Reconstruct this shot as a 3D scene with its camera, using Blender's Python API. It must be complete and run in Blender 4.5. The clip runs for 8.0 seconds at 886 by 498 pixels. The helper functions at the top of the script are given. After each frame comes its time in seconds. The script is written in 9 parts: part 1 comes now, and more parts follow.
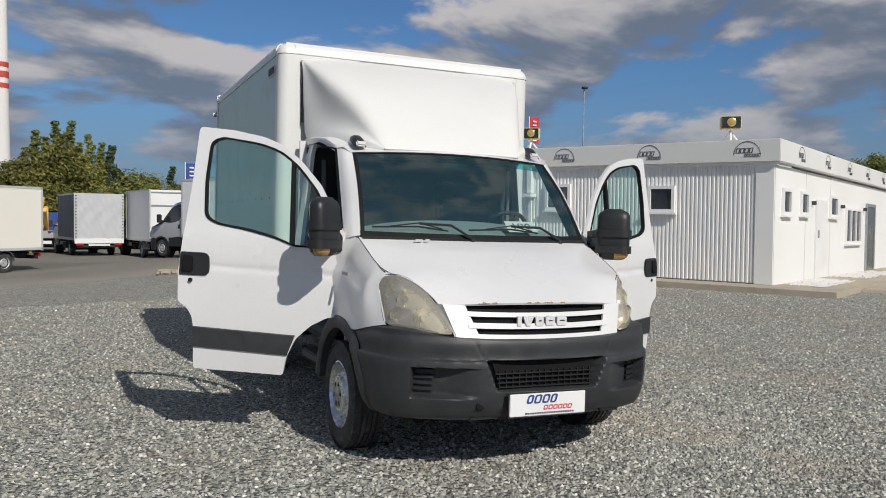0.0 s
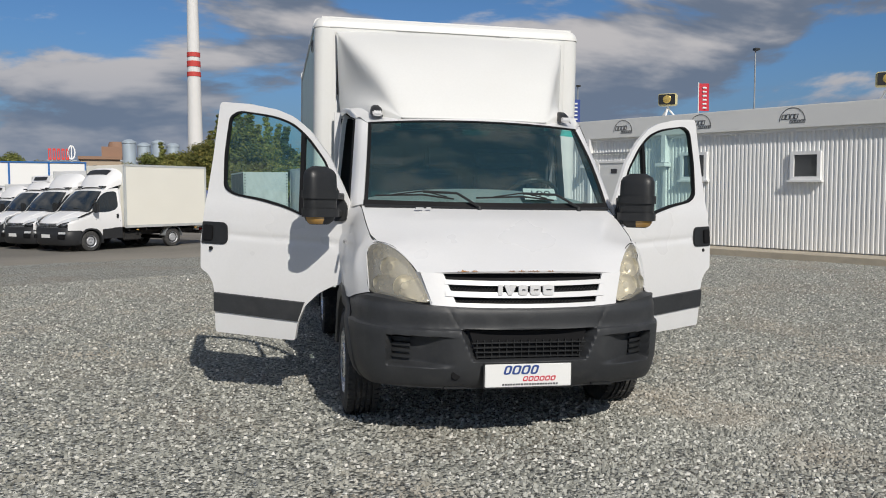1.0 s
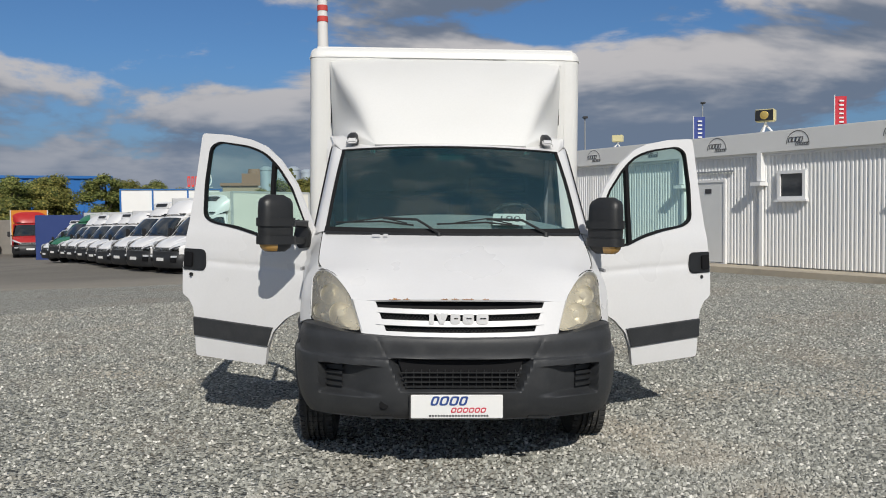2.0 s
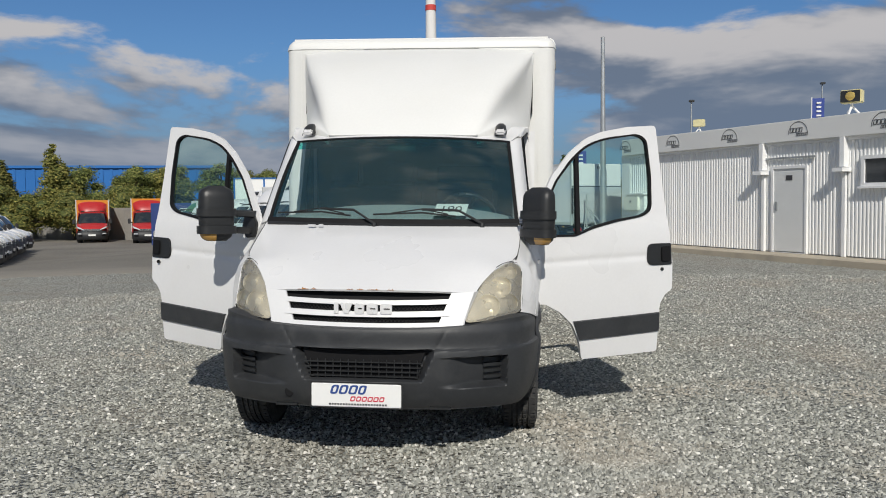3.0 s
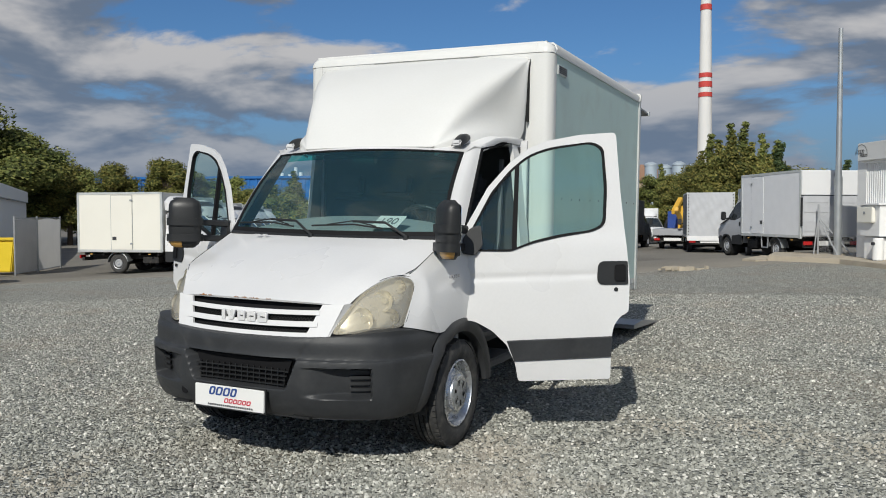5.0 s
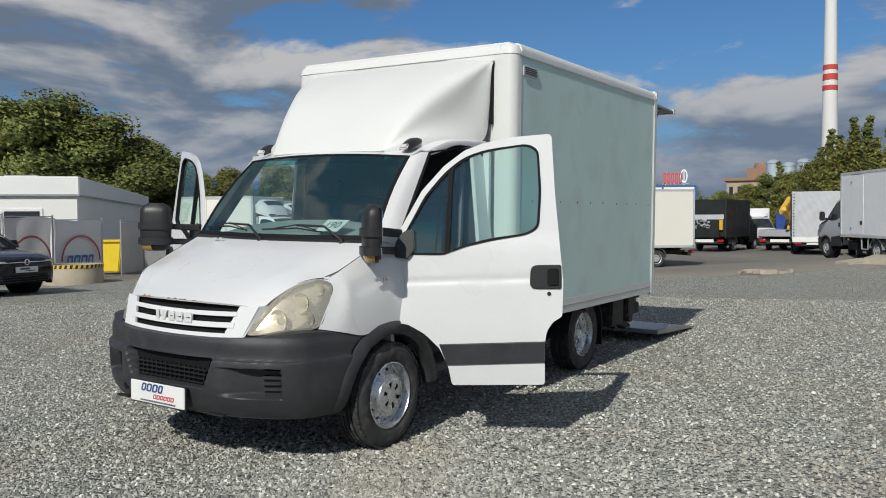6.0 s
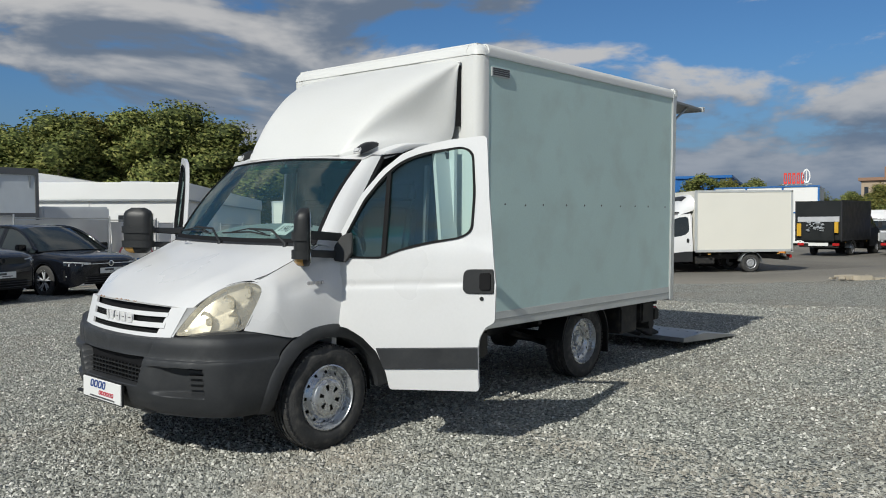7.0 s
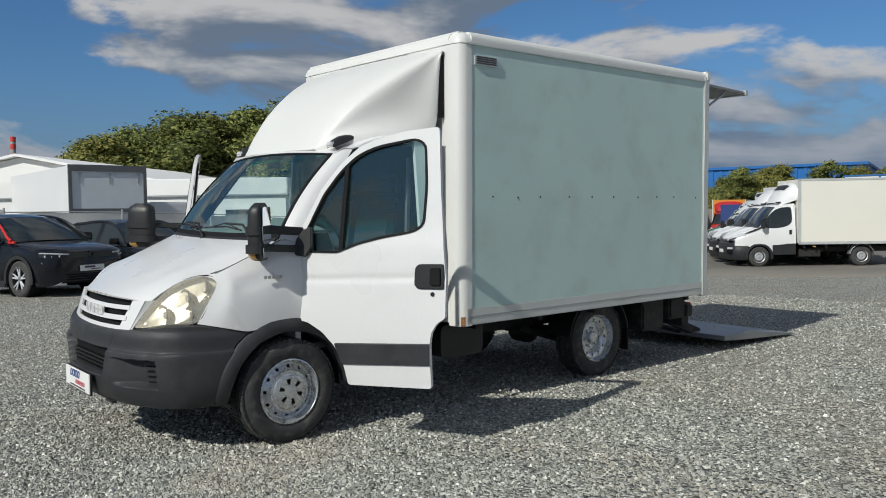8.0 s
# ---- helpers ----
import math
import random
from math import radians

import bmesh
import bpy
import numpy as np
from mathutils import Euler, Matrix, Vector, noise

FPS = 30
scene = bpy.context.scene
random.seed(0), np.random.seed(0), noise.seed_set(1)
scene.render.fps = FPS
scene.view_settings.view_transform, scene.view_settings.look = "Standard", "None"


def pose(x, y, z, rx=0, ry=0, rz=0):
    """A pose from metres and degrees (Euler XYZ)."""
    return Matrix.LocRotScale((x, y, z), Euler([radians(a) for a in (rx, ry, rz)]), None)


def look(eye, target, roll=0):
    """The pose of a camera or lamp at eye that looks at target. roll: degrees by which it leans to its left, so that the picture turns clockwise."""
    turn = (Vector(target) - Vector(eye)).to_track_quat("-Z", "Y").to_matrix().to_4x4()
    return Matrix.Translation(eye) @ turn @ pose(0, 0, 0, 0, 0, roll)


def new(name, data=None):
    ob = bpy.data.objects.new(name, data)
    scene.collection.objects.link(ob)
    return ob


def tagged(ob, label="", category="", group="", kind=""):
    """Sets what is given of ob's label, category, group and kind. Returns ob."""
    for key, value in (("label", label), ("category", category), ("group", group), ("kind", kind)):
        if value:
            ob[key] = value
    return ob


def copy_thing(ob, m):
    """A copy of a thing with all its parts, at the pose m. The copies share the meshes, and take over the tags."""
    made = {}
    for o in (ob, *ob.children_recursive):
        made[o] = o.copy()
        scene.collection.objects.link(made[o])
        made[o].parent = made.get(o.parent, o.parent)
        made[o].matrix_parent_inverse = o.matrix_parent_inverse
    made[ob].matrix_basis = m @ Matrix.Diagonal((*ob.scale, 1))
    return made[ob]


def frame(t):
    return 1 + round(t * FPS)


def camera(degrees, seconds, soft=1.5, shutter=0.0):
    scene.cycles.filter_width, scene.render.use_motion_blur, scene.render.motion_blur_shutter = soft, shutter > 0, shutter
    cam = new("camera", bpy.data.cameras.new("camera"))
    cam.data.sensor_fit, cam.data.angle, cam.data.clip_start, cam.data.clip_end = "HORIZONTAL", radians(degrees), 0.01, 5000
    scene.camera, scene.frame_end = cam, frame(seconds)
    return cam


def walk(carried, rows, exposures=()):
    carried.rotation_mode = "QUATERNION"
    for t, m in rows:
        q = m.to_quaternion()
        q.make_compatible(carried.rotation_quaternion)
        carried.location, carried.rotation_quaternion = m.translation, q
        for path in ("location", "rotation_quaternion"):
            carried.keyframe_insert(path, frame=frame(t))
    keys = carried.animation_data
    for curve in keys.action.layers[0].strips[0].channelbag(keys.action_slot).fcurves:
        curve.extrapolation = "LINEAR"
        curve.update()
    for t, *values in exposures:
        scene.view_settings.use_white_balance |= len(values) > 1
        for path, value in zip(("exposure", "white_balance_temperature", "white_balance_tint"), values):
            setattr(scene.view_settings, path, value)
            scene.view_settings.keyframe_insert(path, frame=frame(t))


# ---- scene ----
# ---- camera ----
cam = camera(56.6, 8.0, soft=1.0)
METRES, EYE, TILT, LEAN, TURN = 9.091, 1.454, -0.95, 0.7, -23.6
ROWS = [
    (0.0, 0.0, 0.0, 0.0, 0.02, -0.93, -1.3),
    (0.5, 0.0614, 0.008, -0.0023, 3.9, -2.34, -1.32),
    (1.0, 0.1208, 0.0191, -0.0025, 12.13, -2.92, -0.73),
    (1.5, 0.1789, 0.0381, -0.0016, 18.4, -2.94, -0.53),
    (2.0, 0.2363, 0.0608, 0.0018, 21.26, -1.48, -0.35),
    (2.2, 0.2605, 0.0697, 0.0027, 22.16, -1.41, -0.75),
    (3.3, 0.386, 0.1332, 0.0058, 32.0, -2.82, -0.28),
    (3.5, 0.407, 0.1465, 0.0083, 33.46, -2.95, -0.48),
    (4.0, 0.4544, 0.1856, 0.0081, 37.61, -2.22, -0.77),
    (4.3, 0.4814, 0.2103, 0.0083, 40.22, -2.09, -0.85),
    (4.5, 0.4996, 0.2277, 0.0088, 42.0, -2.09, -1.05),
    (4.7, 0.5175, 0.2468, 0.0105, 45.1, -2.1, -1.12),
    (5.8, 0.6108, 0.3574, 0.0133, 54.69, -2.16, -0.76),
    (6.0, 0.6248, 0.378, 0.015, 56.85, -2.16, -0.8),
    (6.5, 0.6551, 0.4346, 0.0153, 61.48, -2.05, -0.71),
    (7.0, 0.6836, 0.4923, 0.0173, 65.17, -2.08, -0.69),
    (7.5, 0.7019, 0.5476, 0.0166, 69.72, -2.42, -0.51),
    (8.0, 0.7116, 0.6033, 0.0192, 73.57, -2.7, -0.26),
]
walk(cam, [(t, pose(0, 0, EYE, TILT, LEAN, TURN) @ pose(METRES * x, METRES * y, METRES * z, 90 + pitch, roll, yaw)) for t, x, y, z, yaw, pitch, roll in ROWS],
     exposures=[(0.0, -0.2, 6500, 10), (3.0, -0.2, 6470, 9), (8.0, -0.2, 6310, 5.5)])

# ---- world and sun ----
SUN_DIR = Vector((0.45, -2.68, 2.04)).normalized()
SUN_EL = math.asin(SUN_DIR.z)
SUN_AZ = math.atan2(SUN_DIR.x, SUN_DIR.y)


def build_world():
    w = bpy.data.worlds.new("sky")
    scene.world = w
    w.use_nodes = True
    nt = w.node_tree
    nt.nodes.clear()
    N = nt.nodes.new
    L = nt.links.new
    out = N("ShaderNodeOutputWorld")
    sky = N("ShaderNodeTexSky")
    sky.sky_type = "NISHITA"
    sky.sun_disc = False
    sky.sun_elevation = SUN_EL
    sky.sun_rotation = SUN_AZ
    sky.air_density, sky.dust_density, sky.ozone_density = 1.0, 0.6, 2.0
    co = N("ShaderNodeTexCoord")
    sep = N("ShaderNodeSeparateXYZ")
    L(co.outputs["Generated"], sep.inputs[0])

    def math_node(op, a, b=None, clamp=False):
        m = N("ShaderNodeMath")
        m.operation = op
        m.use_clamp = clamp
        for i, v in enumerate((a, b)):
            if v is None:
                continue
            if isinstance(v, (int, float)):
                m.inputs[i].default_value = v
            else:
                L(v, m.inputs[i])
        return m.outputs[0]

    # heaped clouds, flattened towards the horizon
    comb = N("ShaderNodeCombineXYZ")
    L(sep.outputs[0], comb.inputs[0])
    L(sep.outputs[1], comb.inputs[1])
    rise = math_node("POWER", math_node("MAXIMUM", sep.outputs[2], 0.0), 0.85)
    L(math_node("MULTIPLY", rise, 2.5), comb.inputs[2])

    def noise_tex(scale, detail, rough, offset):
        mp = N("ShaderNodeMapping")
        mp.inputs["Location"].default_value = offset
        L(comb.outputs[0], mp.inputs["Vector"])
        n = N("ShaderNodeTexNoise")
        n.inputs["Scale"].default_value = scale
        n.inputs["Detail"].default_value = detail
        n.inputs["Roughness"].default_value = rough
        n.inputs["Distortion"].default_value = 0.25
        L(mp.outputs[0], n.inputs["Vector"])
        return n.outputs["Fac"]

    def ramp(fac, a, b):
        m = N("ShaderNodeMapRange")
        m.interpolation_type = "SMOOTHSTEP"
        m.inputs["From Min"].default_value = a
        m.inputs["From Max"].default_value = b
        L(fac, m.inputs["Value"])
        return m.outputs[0]

    body = noise_tex(3.1, 9.0, 0.56, (2.3, 1.9, 0.0))
    above = noise_tex(3.1, 5.0, 0.55, (2.3, 1.9, 0.085))
    low = ramp(sep.outputs[2], 0.15, 0.0)
    cover = math_node("ADD", body, math_node("MULTIPLY", low, 0.07))
    dens = ramp(cover, 0.43, 0.505)
    # tops, with open sky over them, are lit; bases are grey
    thick = ramp(math_node("ADD", math_node("MULTIPLY", math_node("SUBTRACT", above, body), 2.2), math_node("MULTIPLY", body, 0.55)), 0.03, 0.42)
    cloud = N("ShaderNodeMix")
    cloud.data_type = "RGBA"
    L(thick, cloud.inputs[0])
    cloud.inputs[6].default_value = (6.2, 5.9, 5.8, 1)
    cloud.inputs[7].default_value = (1.65, 2.0, 2.65, 1)
    tint = N("ShaderNodeMix")
    tint.data_type = "RGBA"
    tint.blend_type = "MULTIPLY"
    tint.inputs[0].default_value = 1.0
    tint.inputs[7].default_value = (0.42, 0.63, 0.87, 1)
    L(sky.outputs[0], tint.inputs[6])
    mix = N("ShaderNodeMix")
    mix.data_type = "RGBA"
    L(math_node("MULTIPLY", dens, 0.93), mix.inputs[0])
    L(tint.outputs[2], mix.inputs[6])
    L(cloud.outputs[2], mix.inputs[7])
    hz = N("ShaderNodeMix")
    hz.data_type = "RGBA"
    L(math_node("MULTIPLY", ramp(sep.outputs[2], 0.20, 0.0), 0.72), hz.inputs[0])
    L(mix.outputs[2], hz.inputs[6])
    hz.inputs[7].default_value = (1.55, 2.15, 3.3, 1)
    bg = N("ShaderNodeBackground")
    bg.inputs["Strength"].default_value = 0.1
    L(hz.outputs[2], bg.inputs[0])
    L(bg.outputs[0], out.inputs[0])


build_world()
sun = new("sun", bpy.data.lights.new("sun", "SUN"))
sun.data.energy, sun.data.angle, sun.data.color = 4.2, radians(0.6), (1.0, 0.95, 0.87)
sun.matrix_world = look(SUN_DIR * 60, (0, 0, 0))


# ---- geometry helpers ----
class Geo:
    """Vertices and faces gathered for one mesh."""

    def __init__(self):
        self.v, self.f = [], []

    def add(self, verts, faces):
        n = len(self.v)
        self.v += [tuple(p) for p in verts]
        self.f += [tuple(i + n for i in q) for q in faces]
        return self

    def box(self, c, s, rz=0.0, rx=0.0):
        m = pose(*c, rx, 0, rz)
        vs = [m @ Vector((x * s[0] / 2, y * s[1] / 2, z * s[2] / 2)) for x in (-1, 1) for y in (-1, 1) for z in (-1, 1)]
        return self.add(vs, [(0, 1, 3, 2), (4, 6, 7, 5), (0, 4, 5, 1), (2, 3, 7, 6), (0, 2, 6, 4), (1, 5, 7, 3)])

    def span(self, lo, hi):
        return self.box([(a + b) / 2 for a, b in zip(lo, hi)], [abs(b - a) for a, b in zip(lo, hi)])

    def rod(self, p, q, r, n=8, r2=None, caps=True):
        p, q = Vector(p), Vector(q)
        z = (q - p).normalized()
        x = z.orthogonal().normalized()
        y = z.cross(x)
        r2 = r if r2 is None else r2
        vs = [c + (x * math.cos(a) + y * math.sin(a)) * k for c, k in ((p, r), (q, r2)) for a in [2 * math.pi * i / n for i in range(n)]]
        fs = [(i, (i + 1) % n, n + (i + 1) % n, n + i) for i in range(n)]
        if caps:
            fs += [tuple(reversed(range(n))), tuple(range(n, 2 * n))]
        return self.add(vs, fs)

    def tube(self, path, r, n=8):
        for a, b in zip(path, path[1:]):
            self.rod(a, b, r, n)
        return self

    def lathe(self, prof, n=32, axis="x", c=(0, 0, 0)):
        """prof: (along, radius) pairs."""
        vs = []
        for h, r in prof:
            for i in range(n):
                a = 2 * math.pi * i / n
                p = {"x": (h, r * math.cos(a), r * math.sin(a)), "y": (r * math.cos(a), h, r * math.sin(a)), "z": (r * math.cos(a), r * math.sin(a), h)}[axis]
                vs.append((p[0] + c[0], p[1] + c[1], p[2] + c[2]))
        fs = [(k * n + i, k * n + (i + 1) % n, (k + 1) * n + (i + 1) % n, (k + 1) * n + i) for k in range(len(prof) - 1) for i in range(n)]
        return self.add(vs, fs)

    def grid(self, rows):
        m = len(rows[0])
        vs = [p for r in rows for p in r]
        fs = [(i * m + j, i * m + j + 1, (i + 1) * m + j + 1, (i + 1) * m + j) for i in range(len(rows) - 1) for j in range(m - 1)]
        return self.add(vs, fs)

    def prism(self, outline, place, depth):
        """A flat outline of (a, b), put into space by place(a, b, d), with d from 0 to depth."""
        n = len(outline)
        vs = [place(a, b, d) for d in (0.0, depth) for a, b in outline]
        fs = [tuple(range(n)), tuple(reversed(range(n, 2 * n)))]
        fs += [(i, n + i, n + (i + 1) % n, (i + 1) % n) for i in range(n)]
        return self.add(vs, fs)

    def frame_ring(self, outer, inner, place, depth):
        """A closed ring between two outlines of as many points."""
        n = len(outer)
        vs = [place(a, b, d) for o in (outer, inner) for d in (0.0, depth) for a, b in o]
        fs = []
        for i in range(n):
            j = (i + 1) % n
            fs += [(i, j, 2 * n + j, 2 * n + i), (n + j, n + i, 3 * n + i, 3 * n + j), (n + i, n + j, j, i), (2 * n + i, 2 * n + j, 3 * n + j, 3 * n + i)]
        return self.add(vs, fs)


def mirrored(p):
    return (-p[0], p[1], p[2])


def part(name, geo, material, parent=None, label="", smooth=0.6, bevel=0.0, solid=0.0, seg=2):
    """Links a Geo as one mesh object under a thing or a part."""
    me = bpy.data.meshes.new(name)
    bm = bmesh.new()
    if isinstance(geo, Geo):
        me.from_pydata(geo.v, [], geo.f)
        bm.from_mesh(me)
    bmesh.ops.remove_doubles(bm, verts=bm.verts, dist=0.0002)
    bmesh.ops.recalc_face_normals(bm, faces=bm.faces)
    if solid:
        bmesh.ops.solidify(bm, geom=bm.faces[:], thickness=solid)
    if bevel:
        es = [e for e in bm.edges if len(e.link_faces) == 2 and e.calc_face_angle(0) > 0.5]
        if es:
            bmesh.ops.bevel(bm, geom=es, offset=bevel, segments=seg, affect="EDGES", clamp_overlap=True)
    bm.to_mesh(me)
    bm.free()
    me.materials.append(material)
    if smooth:
        me.polygons.foreach_set("use_smooth", [True] * len(me.polygons))
        me.set_sharp_from_angle(angle=smooth)
    ob = new(name, me)
    if parent:
        ob.parent = parent
    if label:
        tagged(ob, label=label)
    return ob


def thing(name, label, category, m=None, group="", kind=""):
    ob = new(name)
    ob.empty_display_size = 0.2
    if m is not None:
        ob.matrix_world = m
    return tagged(ob, label, category, group, kind)


def lerp(a, b, t):
    return a + (b - a) * t


def lerp3(p, q, t):
    return tuple(lerp(a, b, t) for a, b in zip(p, q))


def curve(xs, ys, x):
    """A smooth line through the points (Catmull-Rom, held at the ends)."""
    if x <= xs[0]:
        return ys[0]
    if x >= xs[-1]:
        return ys[-1]
    i = max(k for k in range(len(xs) - 1) if xs[k] <= x)
    h = xs[i + 1] - xs[i]
    t = (x - xs[i]) / h

    def slope(k):
        if k == 0:
            return (ys[1] - ys[0]) / (xs[1] - xs[0])
        if k == len(xs) - 1:
            return (ys[-1] - ys[-2]) / (xs[-1] - xs[-2])
        return (ys[k + 1] - ys[k - 1]) / (xs[k + 1] - xs[k - 1])
    a, b = slope(i) * h, slope(i + 1) * h
    return (2 * t**3 - 3 * t**2 + 1) * ys[i] + (t**3 - 2 * t**2 + t) * a + (-2 * t**3 + 3 * t**2) * ys[i + 1] + (t**3 - t**2) * b


def smoothstep(a, b, x):
    t = min(1.0, max(0.0, (x - a) / (b - a)))
    return t * t * (3 - 2 * t)


def round_poly(pts, r, n=4):
    """Rounds the corners of a closed outline."""
    out = []
    k = len(pts)
    for i in range(k):
        p, a, b = (Vector(pts[j % k]) for j in (i, i - 1, i + 1))
        ri = r[i] if isinstance(r, (list, tuple)) else r
        u, w = (a - p), (b - p)
        d = min(ri, u.length * 0.48, w.length * 0.48)
        s, e = p + u.normalized() * d, p + w.normalized() * d
        for j in range(n + 1):
            t = j / n
            out.append(tuple((1 - t) ** 2 * s + 2 * t * (1 - t) * p + t * t * e))
    return out


# ---- materials ----
def mat(name, rgb, rough=0.5, metal=0.0, var=0.12, scale=3.0, fine=60.0, bump=0.0, bump_scale=120.0, coat=0.0, dirt=None, dirt_amt=0.0, spec=0.5):
    m = bpy.data.materials.new(name)
    m.use_nodes = True
    nt = m.node_tree
    b = nt.nodes["Principled BSDF"]
    N, L = nt.nodes.new, nt.links.new
    co = N("ShaderNodeTexCoord")

    def noise_at(s, detail=4.0):
        n = N("ShaderNodeTexNoise")
        n.inputs["Scale"].default_value = s
        n.inputs["Detail"].default_value = detail
        L(co.outputs["Object"], n.inputs["Vector"])
        return n.outputs["Fac"]
    big, small = noise_at(scale), noise_at(fine, 2.0)
    add = N("ShaderNodeMath")
    add.operation = "MULTIPLY_ADD"
    L(big, add.inputs[0])
    add.inputs[1].default_value = 0.65
    mul = N("ShaderNodeMath")
    mul.operation = "MULTIPLY"
    L(small, mul.inputs[0])
    mul.inputs[1].default_value = 0.35
    L(mul.outputs[0], add.inputs[2])
    mr = N("ShaderNodeMapRange")
    mr.inputs["From Min"].default_value, mr.inputs["From Max"].default_value = 0.3, 0.7
    mr.inputs["To Min"].default_value, mr.inputs["To Max"].default_value = 1 - var, 1 + var * 0.6
    L(add.outputs[0], mr.inputs["Value"])
    mx = N("ShaderNodeVectorMath")
    mx.operation = "SCALE"
    mx.inputs[0].default_value = rgb
    L(mr.outputs[0], mx.inputs["Scale"])
    colour = mx.outputs[0]
    if dirt:
        dn = noise_at(scale * 2.3, 7.0)
        dr = N("ShaderNodeMapRange")
        dr.inputs["From Min"].default_value, dr.inputs["From Max"].default_value = 0.5, 0.75
        dr.inputs["To Max"].default_value = dirt_amt
        L(dn, dr.inputs["Value"])
        dm = N("ShaderNodeMix")
        dm.data_type = "RGBA"
        L(dr.outputs[0], dm.inputs[0])
        L(colour, dm.inputs[6])
        dm.inputs[7].default_value = (*dirt, 1)
        colour = dm.outputs[2]
    L(colour, b.inputs["Base Color"])
    rr = N("ShaderNodeMapRange")
    rr.inputs["From Min"].default_value, rr.inputs["From Max"].default_value = 0.3, 0.7
    rr.inputs["To Min"].default_value, rr.inputs["To Max"].default_value = max(0.02, rough - 0.07), min(1.0, rough + 0.08)
    L(big, rr.inputs["Value"])
    L(rr.outputs[0], b.inputs["Roughness"])
    b.inputs["Metallic"].default_value = metal
    b.inputs["Specular IOR Level"].default_value = spec
    if coat:
        b.inputs["Coat Weight"].default_value = coat
        b.inputs["Coat Roughness"].default_value = 0.08
    if bump:
        bn = noise_at(bump_scale, 3.0)
        bp = N("ShaderNodeBump")
        bp.inputs["Strength"].default_value = bump
        bp.inputs["Distance"].default_value = 0.01
        L(bn, bp.inputs["Height"])
        L(bp.outputs[0], b.inputs["Normal"])
    return m


def glass_mat(name, tint, gloss_rough=0.02, ior=1.5, haze=0.0, haze_rgb=(0.8, 0.8, 0.8)):
    """A thin pane: tinted straight-through light with a Fresnel gloss."""
    m = bpy.data.materials.new(name)
    m.use_nodes = True
    nt = m.node_tree
    nt.nodes.clear()
    N, L = nt.nodes.new, nt.links.new
    out = N("ShaderNodeOutputMaterial")
    tr = N("ShaderNodeBsdfTransparent")
    tr.inputs[0].default_value = (*tint, 1)
    base = tr.outputs[0]
    if haze:
        df = N("ShaderNodeBsdfDiffuse")
        df.inputs[0].default_value = (*haze_rgb, 1)
        hm = N("ShaderNodeMixShader")
        hm.inputs[0].default_value = haze
        L(base, hm.inputs[1])
        L(df.outputs[0], hm.inputs[2])
        base = hm.outputs[0]
    gl = N("ShaderNodeBsdfGlossy")
    gl.inputs["Roughness"].default_value = gloss_rough
    fr = N("ShaderNodeFresnel")
    fr.inputs["IOR"].default_value = ior
    mx = N("ShaderNodeMixShader")
    L(fr.outputs[0], mx.inputs[0])
    L(base, mx.inputs[1])
    L(gl.outputs[0], mx.inputs[2])
    L(mx.outputs[0], out.inputs[0])
    return m


WHITE = mat("white_paint", (0.71, 0.71, 0.71), 0.32, var=0.04, scale=1.2, coat=0.35, dirt=(0.55, 0.54, 0.5), dirt_amt=0.14)
WHITE2 = mat("white_gelcoat", (0.71, 0.71, 0.69), 0.42, var=0.04, scale=0.8, dirt=(0.6, 0.59, 0.52), dirt_amt=0.12)
FLEET = mat("fleet_white", (0.78, 0.78, 0.78), 0.35, var=0.05, scale=0.8, coat=0.3)
CREAM = mat("cream_panel", (0.80, 0.78, 0.70), 0.45, var=0.04, scale=0.6)
PANEL = mat("box_side_panel", (0.52, 0.67, 0.64), 0.5, var=0.08, scale=1.3, dirt=(0.40, 0.47, 0.44), dirt_amt=0.45)
ALU = mat("aluminium_rail", (0.62, 0.64, 0.63), 0.42, metal=0.35, var=0.1)
PLASTIC = mat("grey_bumper_plastic", (0.031, 0.033, 0.036), 0.52, var=0.25, scale=4.0, bump=0.12, bump_scale=500, dirt=(0.10, 0.10, 0.098), dirt_amt=0.22)
BLACKP = mat("black_plastic", (0.018, 0.019, 0.02), 0.45, var=0.2, bump=0.08, bump_scale=400)
RUBBER = mat("rubber_seal", (0.008, 0.008, 0.009), 0.7, var=0.1, spec=0.2)
TYRE = mat("tyre_rubber", (0.045, 0.045, 0.045), 0.8, var=0.3, scale=9.0, bump=0.4, bump_scale=90, dirt=(0.16, 0.15, 0.13), dirt_amt=0.5)
STEEL = mat("rim_silver", (0.66, 0.68, 0.71), 0.27, metal=0.82, var=0.15, scale=14.0, dirt=(0.2, 0.19, 0.18), dirt_amt=0.5)
CHROME = mat("chrome", (0.85, 0.85, 0.84), 0.08, metal=1.0, var=0.03)
DARKIN = mat("dark_interior", (0.035, 0.037, 0.04), 0.75, var=0.2)
FABRIC = mat("seat_fabric", (0.05, 0.055, 0.065), 0.9, var=0.25, scale=12, bump=0.3, bump_scale=300)
CHASSIS = mat("chassis_black", (0.02, 0.02, 0.02), 0.7, var=0.3, scale=5, dirt=(0.09, 0.075, 0.06), dirt_amt=0.5)
RUST = mat("rust", (0.36, 0.17, 0.06), 0.9, var=0.6, scale=60, dirt=(0.12, 0.06, 0.03), dirt_amt=0.8)
GALV = mat("galvanised_steel", (0.42, 0.44, 0.45), 0.45, metal=0.6, var=0.15)
AMBER = mat("amber_lens", (0.46, 0.26, 0.07), 0.2, var=0.1, coat=0.5)
